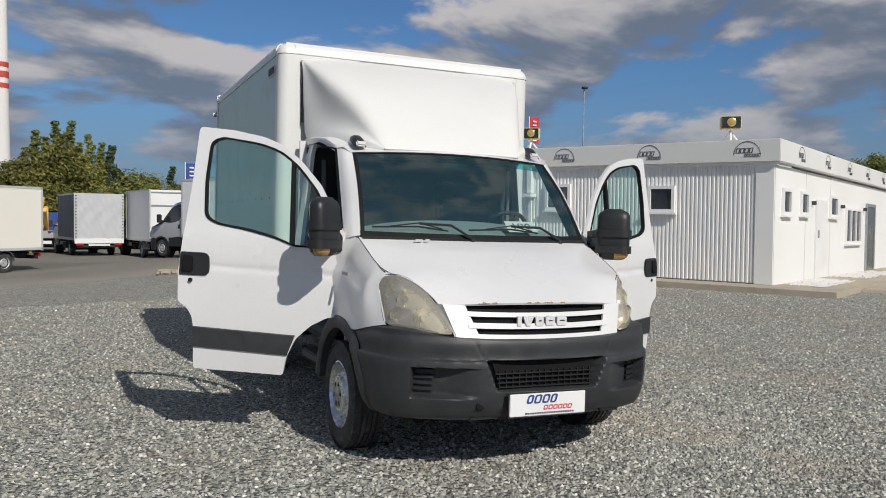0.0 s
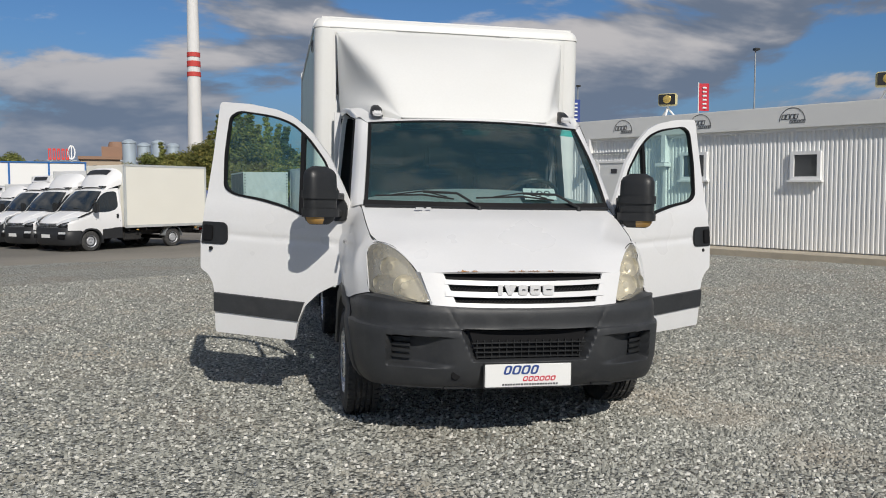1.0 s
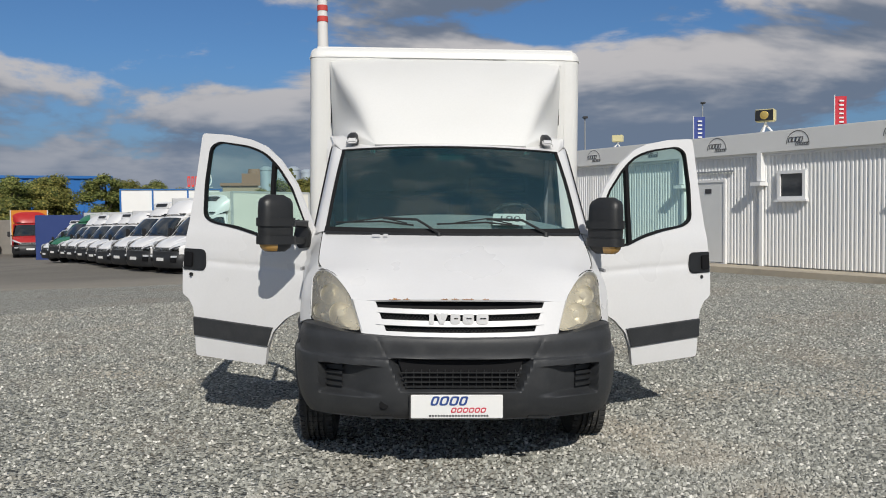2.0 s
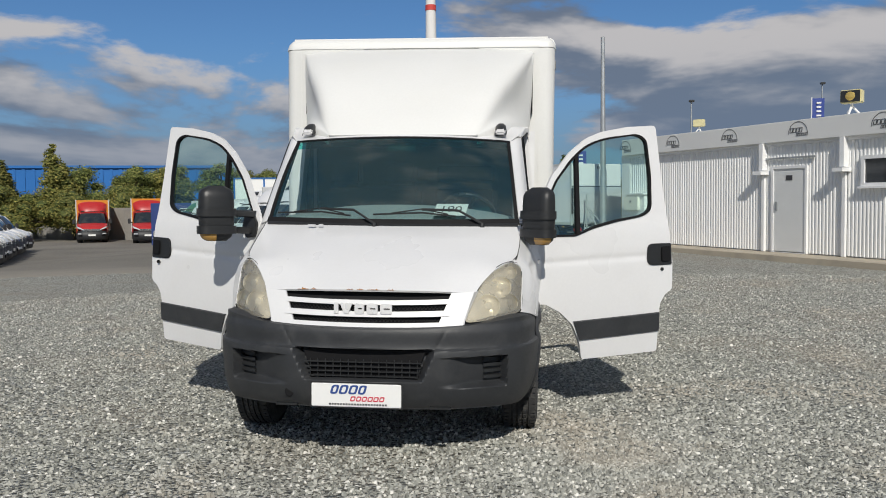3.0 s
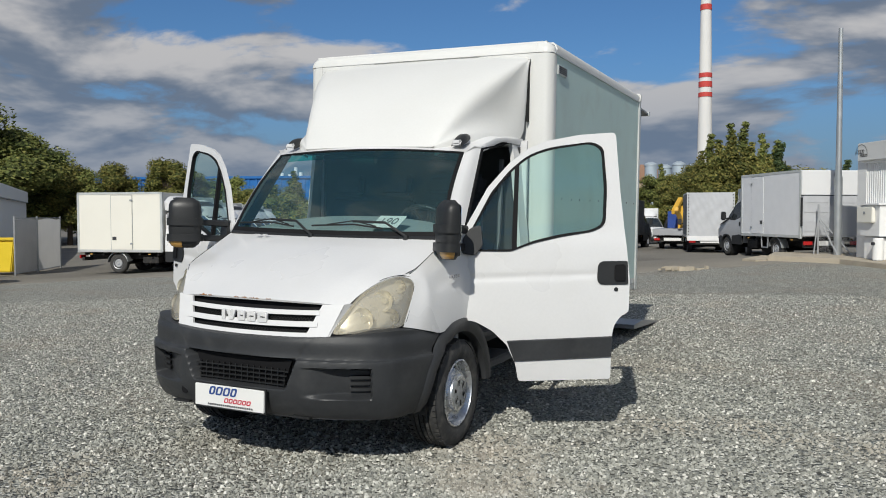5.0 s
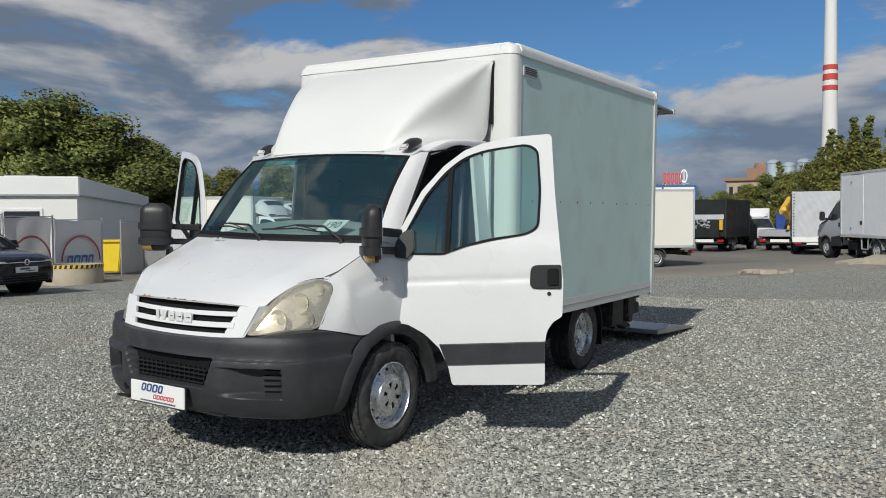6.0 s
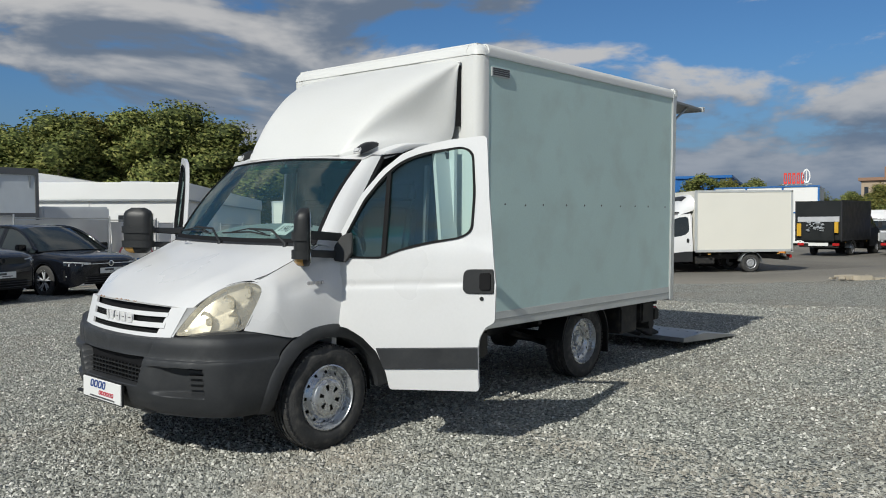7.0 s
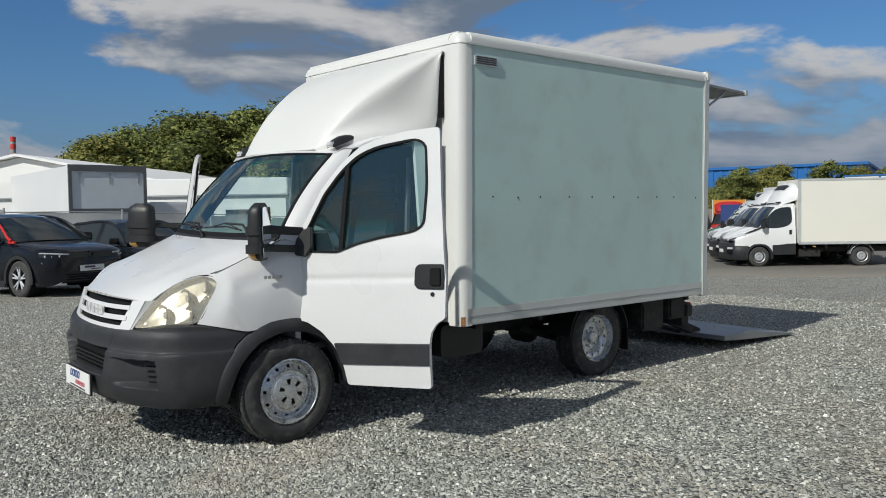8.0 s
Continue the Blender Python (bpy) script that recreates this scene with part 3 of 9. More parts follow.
def build_bumper():
    def bottom(q):
        return curve([0, 0.45, 0.7, 0.85, 1.0], [0.335, 0.335, 0.325, 0.325, 0.355], abs(q))

    def top(q):
        return curve([0, 0.3, 0.5, 0.66, 0.8, 0.9, 1.0], [0.775, 0.782, 0.80, 0.825, 0.825, 0.80, 0.77], abs(q))

    def carved(q, z):
        """The depth of the openings in the skin."""
        a = abs(q)
        x = bumper_point(a, z)[0]
        mid = smoothstep(0.405, 0.375, x + (0.665 - z) * 0.42) * smoothstep(0.488, 0.505, z) * smoothstep(0.672, 0.655, z)
        fog = smoothstep(0.40, 0.68, x) * smoothstep(0.792, 0.778, x) * smoothstep(0.448, 0.475, z) * smoothstep(0.628, 0.618, z)
        return 0.085 * mid + 0.075 * fog
    rows = []
    n, m = 190, 74

    def reach(z):
        """How far round the skin goes before the wheel arch cuts it."""
        lim = arch_front(z, 0.505)
        lo, hi = 0.6, 1.0
        if bumper_point(1.0, z)[1] <= lim:
            return 1.0
        for _ in range(20):
            c = (lo + hi) / 2
            lo, hi = (c, hi) if bumper_point(c, z)[1] < lim else (lo, c)
        return lo
    for j in range(m + 1):
        row = []
        for i in range(n + 1):
            u = lerp(-1, 1, i / n)
            q = u * reach(lerp(bottom(u), top(u), j / m))
            z = lerp(bottom(q), top(q), j / m)
            p = bumper_point(q, z)
            d = carved(q, z)
            # faint upright breaks in the upper band
            x = abs(p[0])
            brk = 0.004 * math.exp(-((x - 0.40 - 0.55 * (z - 0.67)) / 0.007) ** 2) * smoothstep(0.66, 0.675, z)
            row.append((p[0] * (1 - 0.04 * d / 0.085), p[1] + d + brk, p[2]))
        rows.append(row)
    b = part("bumper", Geo().grid(rows), PLASTIC, truck, "grey-black plastic bumper with scuffs", smooth=0.36)
    # under lip
    lip = Geo().grid([[(lambda p: (p[0], p[1] + dy, p[2] + dz))(bumper_point(lerp(-0.8, 0.8, i / 30), 0.335)) for i in range(31)] for dy, dz in ((0, 0.0), (0.12, 0.03), (0.3, 0.05))])
    part("under_lip", lip, PLASTIC, b, solid=0.008)
    shelf = [[], []]
    for i in range(61):
        q = lerp(-0.97, 0.97, i / 60)
        p = bumper_point(q, top(q))
        shelf[0].append((p[0], p[1] + 0.001, p[2] - 0.002))
        shelf[1].append((p[0] * 0.93, p[1] + 0.09, p[2] + 0.012))
    part("top_flange", Geo().grid(shelf), PLASTIC, b, solid=0.004)
    # grille bars in the middle opening
    bars = Geo()
    for k in range(4):
        z = 0.512 + 0.026 * k
        w = 0.300 + 0.36 * (z - 0.5)
        bars.box((0, 0.058, z), (2 * w, 0.010, 0.0065))
    for k in range(-7, 8):
        bars.box((k * 0.043, 0.066, 0.552), (0.005, 0.010, 0.105))
    part("lower_grille", bars, BLACKP, b, "black lattice grille")
    # black plate put in for the shade inside the opening
    back = Geo().prism([(-0.285, 0.503), (0.285, 0.503), (0.345, 0.655), (-0.345, 0.655)], lambda a, c, d: (a, 0.076 + d, c), 0.006)
    part("grille_back", back, RUBBER, b)
    for s in (1, -1):
        for k in range(4):
            z = 0.488 + 0.034 * k
            rows = [[(lambda p: (p[0] * 0.965, p[1] + 0.075 - dd, z + dz))(bumper_point(s * lerp(0.552, 0.645, i / 6), z)) for i in range(7)] for dd, dz in ((0.0, 0.0), (0.022, 0.003), (0.020, 0.020), (0.0, 0.024))]
            part("vent_slat", Geo().grid(rows), BLACKP, b, solid=0.003)
    # black disc on the skin, painting the dark inside of a tow hole
    hole = Geo().lathe([(-0.01, 0.0), (-0.01, 0.026), (0.02, 0.026)], 16, "y", (-0.42, 0.066, 0.415))
    part("tow_hole", hole, RUBBER, b)
    for x in (-0.43, 0.43):
        part("clip", Geo().box((x, 0.05, 0.348), (0.12, 0.03, 0.012)), BLACKP, b)
    # the plate: a white board with a plain emblem in blue and red bars
    pl = Geo().box((-0.025, -0.014, 0.420), (0.497, 0.012, 0.128))
    plate = part("number_plate", pl, PAPER, b, "white dealer board with blue and red strokes", bevel=0.003)
    fr = Geo().box((-0.025, -0.008, 0.419), (0.513, 0.012, 0.142))
    part("plate_frame", fr, BLACKP, plate)
    y = -0.0215
    slant = lambda x0, z0: (lambda a, c, d: (x0 + a + c * 0.32, y - d, z0 + c))
    xs = -0.172
    for w in (0.045, 0.05, 0.05, 0.045):
        part("emblem_stroke", Geo().frame_ring(round_poly([(0, 0), (w - 0.004, 0), (w - 0.004, 0.050), (0, 0.050)], 0.015, 3), round_poly([(0.012, 0.009), (w - 0.016, 0.009), (w - 0.016, 0.041), (0.012, 0.041)], 0.008, 3), slant(xs, 0.427), 0.001), INK_BLUE, plate, "blue slanted stroke", smooth=0)
        xs += w + 0.003
    xs = -0.06
    for k in range(6):
        part("emblem_stroke", Geo().frame_ring(round_poly([(0, 0), (0.027, 0), (0.027, 0.028), (0, 0.028)], 0.009, 3), round_poly([(0.006, 0.006), (0.021, 0.006), (0.021, 0.022), (0.006, 0.022)], 0.005, 3), slant(xs, 0.388), 0.001), INK_RED, plate, "red slanted stroke", smooth=0)
        xs += 0.032
    bar = Geo()
    for k in range(21):
        bar.box((-0.17 + 0.0155 * k, y, 0.371), (0.011, 0.001, 0.010))
    part("fine_print", bar, INK_GREY, plate)
    return b


def nose_y(x, z):
    return 0.085 + 0.21 * abs(x) ** 2.2 + 0.35 * (z - 0.80)


def build_grille():
    # white frame with three dark slots
    g = Geo()
    zt, zb = 0.972, 0.782

    def half(z):
        return lerp(0.527, 0.592, (z - zb) / (zt - zb))

    def strip(z0, z1, x0, x1, off, mat_geo, n=24):
        mat_geo.grid([[(lerp(x0, x1, i / n), nose_y(lerp(x0, x1, i / n), z) + off, z + 0.012 * (lerp(x0, x1, i / n) / 0.55) ** 2 - 0.006) for i in range(n + 1)] for z in (z0, lerp(z0, z1, 0.5), z1)])
    strip(0.776, 0.810, -0.545, 0.545, 0.0, g)
    strip(0.843, 0.873, -0.47, 0.47, -0.006, g)
    strip(0.908, 0.934, -0.47, 0.47, -0.004, g)
    for s in (-1, 1):
        rows = []
        for k in range(9):
            z = lerp(0.776, 0.965, k / 8)
            a, b = lerp(0.40, 0.475, k / 8), half(z) + 0.012
            rows.append([(s * lerp(a, b, i / 6), nose_y(lerp(a, b, i / 6), z), z + 0.012 * (lerp(a, b, i / 6) / 0.55) ** 2 - 0.006) for i in range(7)])
        g.grid(rows)
    gr = part("radiator_grille", g, WHITE, truck, "white grille frame with black mesh slots", smooth=0.9, solid=0.014)
    for s in (-1, 1):
        ret = []
        for k in range(9):
            z = lerp(0.776, 0.965, k / 8)
            x0 = half(z) + 0.010
            x1 = curve([0.776, 0.808, 0.892, 0.99], [0.549, 0.556, 0.588, 0.634], z)
            zz = z + 0.012 * (x0 / 0.55) ** 2 - 0.006
            a, c = (s * x0, nose_y(x0, z) + 0.003, zz), (s * x1, lamp_y(x1, z) + 0.006, zz)
            ret.append([a, lerp3(a, c, 0.35), c])
        part("grille_return", Geo().grid(ret), WHITE, gr, smooth=1.2, solid=0.006)
    bk = Geo()
    bk.grid([[(x, nose_y(x, z) + 0.035, z) for x in [lerp(-0.54, 0.54, i / 20) for i in range(21)]] for z in (0.785, 0.83, 0.88, 0.93, 0.975)])
    part("grille_back", bk, RUBBER, gr, "black backing")
    mesh = Geo()
    for r, z in enumerate((0.812, 0.822, 0.878, 0.888, 0.898, 0.908)):
        # zigzag wires that cross into a honeycomb
        up = 1 if r % 2 else -1
        pts = [(i * 0.0105, nose_y(i * 0.0105, z) + 0.020, z + up * (0.005 if i % 2 else -0.005) - 0.004) for i in range(-42, 43)]
        mesh.tube(pts, 0.0018, 4)
    tagged(part("grille_mesh", mesh, BLACKP, gr), label="black honeycomb mesh", kind="stuff")
    # the raised emblem: five plain chromed blocks
    em = Geo()
    yy = nose_y(0.0, 0.88) - 0.020
    flat = lambda a, b, d: (a, yy + 0.10 * abs(a) ** 2 + d, b)
    em.prism([(-0.176, 0.853), (-0.150, 0.853), (-0.150, 0.911), (-0.176, 0.911)], flat, 0.016)
    em.prism([(-0.118, 0.853), (-0.094, 0.853), (-0.070, 0.911), (-0.142, 0.911)], flat, 0.016)
    for x0, x1 in ((-0.058, -0.004), (0.010, 0.072), (0.086, 0.152)):
        em.frame_ring(round_poly([(x0, 0.853), (x1, 0.853), (x1, 0.911), (x0, 0.911)], 0.014, 3), round_poly([(x0 + 0.019, 0.878), (x1 - 0.012, 0.878), (x1 - 0.012, 0.886), (x0 + 0.019, 0.886)], 0.003, 3), flat, 0.016)
    part("emblem", em, mat("emblem_silver", (0.82, 0.82, 0.82), 0.3, metal=0.2), gr, "raised silver emblem blocks", bevel=0.002)
    return gr


# headlight: a leaf seen from the front
def lamp_y(x, z):
    return 0.150 + 0.30 * (max(0.0, x - 0.55) / 0.34) ** 1.6 + 0.56 * (z - 0.81)


LAMP_RIM = [(0.553, 0.808), (0.583, 0.892), (0.630, 0.990), (0.677, 1.053), (0.727, 1.098), (0.770, 1.115), (0.803, 1.120), (0.838, 1.108), (0.858, 1.073), (0.864, 1.0), (0.863, 0.93), (0.861, 0.842), (0.775, 0.826), (0.695, 0.818), (0.62, 0.811)]
LAMP_SILVER = mat("lamp_housing", (0.72, 0.70, 0.63), 0.28, metal=0.6, var=0.15, scale=9.0, bump=0.05, bump_scale=26)
BOWL = mat("lamp_bowl", (0.80, 0.78, 0.71), 0.34, metal=0.6, var=0.08)


def build_headlight(s):
    c = (0.735, 0.945)
    rim = [(x + 0.007 * (x - c[0]) / math.hypot(x - c[0], z - c[1]), z + 0.007 * (z - c[1]) / math.hypot(x - c[0], z - c[1])) for x, z in round_poly(LAMP_RIM, 0.03, 3)]
    rows, rowsb = [], []
    for k in range(9):
        q = k / 8
        r, rb = [], []
        for x, z in rim + rim[:1]:
            xx, zz = lerp(c[0], x, q), lerp(c[1], z, q)
            r.append((s * xx, lamp_y(xx, zz) - 0.02 * (1 - q * q) + 0.006 * q ** 6, zz))
            rb.append((s * lerp(c[0], x, q * 0.95), lamp_y(xx, zz) + lerp(0.085, 0.06, q), lerp(c[1], z, q * 0.95)))
        rows.append(r)
        rowsb.append(rb)
    hl = part("headlight", Geo().grid(rows), LENS, truck, "yellowed clouded headlight", smooth=1.2)
    hous = Geo().grid(rowsb)
    hous.grid([rows[-1], rowsb[-1]])
    part("housing", hous, LAMP_SILVER, hl, "silvered housing", smooth=0.8)
    part("lamp_seal", Geo().tube([(p[0], p[1] + 0.001, p[2]) for p in rows[-1]], 0.0045, 5), RUBBER, hl)
    for (x, z, r) in ((0.678, 0.885, 0.068), (0.745, 0.985, 0.062), (0.795, 0.892, 0.052), (0.797, 1.062, 0.040)):
        p = (s * x, lamp_y(x, z) + 0.034, z)
        bowl = Geo().lathe([(0.0, r), (0.02, r * 0.86), (0.036, r * 0.5), (0.042, 0.006)], 20, "y", p)
        bowl.lathe([(0.010, 0.0), (0.012, r * 0.3), (0.026, r * 0.34), (0.042, r * 0.3)], 14, "y", p)
        part("reflector", bowl, BOWL, hl, "chromed reflector bowl")
    return hl


def build_arch(s):
    """The black flare round the front wheel and the liner behind it."""
    g = Geo()
    rows = []
    for i in range(27):
        a = radians(lerp(182, 4, i / 26))
        row = []
        for r, dx in ((0.503, -0.004), (0.490, 0.010), (0.44, 0.012), (0.412, 0.004), (0.402, -0.05)):
            y, z = ARCH_Y + r * math.cos(a) * lerp(1.0, 1.04, smoothstep(math.pi, 2.0, a)), ARCH_Z + r * math.sin(a)
            base = curve(BPY[3:], BPX[3:], y) if y < 0.80 else lerp(0.98, 0.972, smoothstep(0.80, 1.0, y))
            if y < 0.8:
                base -= curve([0.30, 0.36, 0.45, 0.58, 0.665, 0.68, 0.76, 0.80], [0.10, 0.045, 0.012, 0.0, 0.002, 0.014, 0.022, 0.022], z) * 0.9
            row.append((s * (base + dx), y, z))
        rows.append(row)
    g.grid(rows)
    fl = part("wheel_arch", g, PLASTIC, truck, "black plastic wheel arch flare", smooth=0.9, solid=0.006)
    ln = Geo().grid([[(s * x, ARCH_Y + 0.405 * math.cos(a), ARCH_Z + 0.405 * math.sin(a)) for x in (0.58, 0.75, 0.92)] for a in [radians(lerp(186, 0, i / 22)) for i in range(23)]])
    ln.grid([[(s * 0.58, ARCH_Y + r * math.cos(a), ARCH_Z + r * math.sin(a)) for r in (0.05, 0.405)] for a in [radians(lerp(200, -20, i / 22)) for i in range(23)]])
    part("wheel_liner", ln, BLACKP, fl, smooth=0.9)
    return fl


# door outline in its own plane: along the door from the hinge, and height
DOOR_OUT = [(-0.035, 1.36), (0.13, 1.665), (0.27, 1.825), (0.40, 1.925), (0.52, 1.972), (0.72, 2.012), (0.955, 2.032), (0.985, 1.64), (1.045, 1.10), (1.042, 0.88), (0.985, 0.845), (0.948, 0.785), (0.936, 0.71), (0.938, 0.44), (0.345, 0.413), (0.322, 0.53), (0.262, 0.655), (0.165, 0.745), (0.06, 0.80), (-0.035, 0.815)]
DOOR_WIN = [(0.018, 1.255), (0.030, 1.39), (0.155, 1.63), (0.275, 1.775), (0.39, 1.872), (0.53, 1.925), (0.80, 1.965), (0.872, 1.93), (0.893, 1.67), (0.884, 1.435), (0.81, 1.392), (0.60, 1.357), (0.42, 1.312), (0.285, 1.258)]
HINGE = (0.955, 1.122)


def door_x(a, z):
    """How far the skin bulges outwards."""
    body = 0.030 * math.sin(math.pi * min(1.0, max(0.0, (z - 0.40) / 1.0)) ** 0.8)
    lean = -0.085 * max(0.0, z - 1.30) / 0.7
    groove = -0.007 * math.exp(-((z - (1.075 + 0.05 * a)) / 0.022) ** 2)
    return body + lean + groove


def build_door(s, angle):
    d = new("cab_door")
    d.parent = truck
    d.location = (s * HINGE[0], HINGE[1], 0)
    d.rotation_euler = (0, 0, -s * radians(90 - angle))
    tagged(d, label="open white cab door with a grey rubbing strip")
    at = lambda a, b, dd: (s * (door_x(a, b) + 0.012 - dd), a, b)
    # skin below the window: columns along the door, with a real window hole
    out = round_poly(DOOR_OUT, [0.02] * 6 + [0.03] + [0.02] * 13, 3)
    win = round_poly(DOOR_WIN, [0.02, 0.02, 0.03, 0.05, 0.06, 0.1, 0.07, 0.05, 0.05, 0.06, 0.08, 0.05, 0.05, 0.02], 3)
    bm = bmesh.new()
    def loop(pts):
        # dense enough to follow the bulge
        res = []
        for i in range(len(pts)):
            p, q = Vector(pts[i]), Vector(pts[(i + 1) % len(pts)])
            k = max(1, int((q - p).length / 0.06))
            res += [tuple(p.lerp(q, j / k)) for j in range(k)]
        return res
    edges = []
    for pts in (loop(out), loop(win)):
        vs = [bm.verts.new((p[0], p[1], 0)) for p in pts]
        edges += [bm.edges.new((vs[i], vs[(i + 1) % len(vs)])) for i in range(len(vs))]
    bmesh.ops.triangle_fill(bm, edges=edges, use_beauty=True, use_dissolve=False)
    for z in [0.45 + 0.05 * k for k in range(31)] + [1.03, 1.05, 1.06, 1.07, 1.08, 1.09, 1.11, 1.12, 1.13]:
        bmesh.ops.bisect_plane(bm, geom=bm.verts[:] + bm.edges[:] + bm.faces[:], plane_co=(0, z, 0), plane_no=(0, 1, 0))
    g = Geo()
    bm.verts.ensure_lookup_table()
    idx = {v: i for i, v in enumerate(bm.verts)}
    fs = [tuple(idx[v] for v in f.verts) for f in bm.faces]
    g.add([at(v.co.x, v.co.y, 0) for v in bm.verts], fs)
    bm.free()
    skin = part("door_skin", g, WHITE, d, "", smooth=0.5, solid=0.028)
    # inner trim card
    card = Geo().prism([(0.05, 0.90), (0.95, 0.90), (0.93, 1.33), (0.62, 1.30), (0.42, 1.25), (0.05, 1.2)], at, 0)
    inner = Geo().prism([(0.36, 0.46), (0.90, 0.48), (0.90, 0.80), (0.98, 0.9), (0.96, 1.36), (0.62, 1.31), (0.42, 1.26), (0.02, 1.2), (0.02, 0.86), (0.2, 0.8), (0.3, 0.68)], lambda a, b, dd: at(a, b, dd + 0.035), 0.03)
    part("door_card", inner, DARKIN, d, "dark inner door trim", bevel=0.008)
    # window: seal, divider, panes
    cx, cz = 0.5, 1.62
    shrink = lambda pts, k: [(a + (0.5 - a) / max(0.05, math.hypot(a - 0.5, b - 1.6)) * k, b + (1.6 - b) / max(0.05, math.hypot(a - 0.5, b - 1.6)) * k) for a, b in pts]
    ring = Geo().frame_ring(shrink(win, -0.005), shrink(win, 0.011), lambda a, b, dd: at(a, b, dd - 0.006), 0.03)
    part("window_seal", ring, RUBBER, d, "black rubber window seal", smooth=0.5)
    dv = Geo().prism([(0.288, 1.262), (0.318, 1.272), (0.332, 1.83), (0.305, 1.80)], lambda a, b, dd: at(a, b, dd - 0.006), 0.03)
    part("window_divider", dv, RUBBER, d)
    pane = Geo()
    k = len(win)
    pane.add([at(a, b, 0.016) for a, b in win], [tuple(range(k))])
    part("window_pane", pane, GLASS, d, "clear greenish side window", smooth=0).visible_shadow = False
    # grey rubbing strip
    st = Geo().grid([[at(lerp(lerp(0.262, 0.315, (0.685 - z) / 0.14), 0.936, i / 12), z + 0.04 * (i / 12) , -dd) for i in range(13)] for z, dd in ((0.680, 0.0), (0.675, 0.014), (0.55, 0.014), (0.545, 0.0))])
    part("rubbing_strip", st, PLASTIC, d, "grey-black rubbing strip", smooth=0.6, solid=0.004)
    # handle recess and pull
    hd = Geo().prism(round_poly([(0.835, 1.05), (1.035, 1.055), (1.03, 1.205), (0.84, 1.20)], [0.045, 0.012, 0.012, 0.045], 4), lambda a, b, dd: at(a, b, dd - 0.012), 0.014)
    handle = part("door_handle", hd, BLACKP, d, "black door handle", bevel=0.004)
    pull = Geo().prism(round_poly([(0.945, 1.075), (1.018, 1.078), (1.014, 1.185), (0.945, 1.18)], 0.015, 3), lambda a, b, dd: at(a, b, dd - 0.024), 0.014)
    part("pull", pull, RUBBER, handle, bevel=0.003)
    lk = Geo().lathe([(0.0, 0.0), (0.0, 0.013), (-0.012, 0.013)], 14, "x", at(0.958, 1.022, -0.006))
    part("lock", lk, BLACKP, handle)
    # the long-arm mirror
    mp = Geo().prism([(-0.03, 1.235), (0.055, 1.225), (0.10, 1.29), (0.085, 1.42), (0.02, 1.40), (-0.03, 1.33)], lambda a, b, dd: at(a, b, dd - 0.03), 0.03)
    part("mirror_base", mp, BLACKP, d, bevel=0.006)
    # head in door space: local x outwards, y along the door
    M = new("wing_mirror")
    M.parent = d
    M.rotation_euler = (0, 0, s * radians(90 - angle))
    tagged(M, label="large black wing mirror on two arms")
    hx, hy = (0.022, -0.303) if s > 0 else (-0.186, -0.277)
    swing = radians(-43 if s > 0 else 36)

    def turned(p):
        dx, dy = p[0] - hx, p[1] - hy
        return (hx + dx * math.cos(swing) - dy * math.sin(swing), hy + dx * math.sin(swing) + dy * math.cos(swing), p[2])
    shell = Geo()
    rows = []
    for k in range(15):
        z = lerp(1.215, 1.575, k / 14)
        w = 0.116 * curve([0, 0.06, 0.2, 0.8, 0.93, 1.0], [0.55, 0.80, 0.95, 0.97, 0.86, 0.45], k / 14)
        dpt = 0.075 * curve([0, 0.1, 0.85, 1.0], [0.6, 0.95, 0.95, 0.5], k / 14)
        row = []
        for i in range(20):
            a = 2 * math.pi * i / 20
            ca, sa = math.cos(a), math.sin(a)
            ex = math.copysign(abs(ca) ** 0.55, ca) * w
            ey = math.copysign(abs(sa) ** 0.6, sa) * dpt * (1.0 if sa < 0 else 0.35)
            row.append(turned((hx + ex, hy + ey, z)))
        rows.append(row + row[:1])
    shell.grid(rows)
    shell.add(rows[0][:-1], [tuple(range(20))]).add(rows[-1][:-1], [tuple(range(20))])
    part("mirror_shell", shell, BLACKP, M, "black mirror housing", smooth=0.8)
    gm = Geo().prism(round_poly([(-0.094, 1.32), (0.094, 1.32), (0.090, 1.55), (-0.090, 1.55)], 0.03, 4), lambda a, b, dd: turned((hx + a, hy + 0.028 + dd, b)), 0.004)
    part("mirror_glass", gm, MIRROR, M, "mirror glass")
    gm2 = Geo().prism(round_poly([(-0.084, 1.235), (0.084, 1.235), (0.084, 1.305), (-0.084, 1.305)], 0.02, 4), lambda a, b, dd: turned((hx + a, hy + 0.028 + dd, b)), 0.004)
    part("mirror_glass", gm2, MIRROR, M)
    arms = Geo()
    for z, zz in ((1.402, 1.385), (1.288, 1.275)):
        rows = []
        for t in range(9):
            q = t / 8
            c = lerp3((hx - s * 0.02, hy + 0.0, z), (s * 0.005, 0.03, zz), q)
            hgt, dep = lerp(0.018, 0.026, q), lerp(0.03, 0.05, q)
            rows.append([(c[0], c[1] + y * dep, c[2] + h * hgt) for y, h in ((-1, -0.6), (-1, 0.6), (-0.5, 1), (0.5, 1), (1, 0.6), (1, -0.6), (0.5, -1), (-0.5, -1), (-1, -0.6))])
        arms.grid(rows)
        # band round the shell
        rows2 = []
        for i in range(21):
            a = 2 * math.pi * i / 20
            ca, sa = math.cos(a), math.sin(a)
            rows2.append([turned((hx + math.copysign(abs(ca) ** 0.55, ca) * 0.126, hy + math.copysign(abs(sa) ** 0.6, sa) * (0.090 if sa < 0 else 0.024), z + h)) for h in (-0.026, -0.018, 0.018, 0.026)])
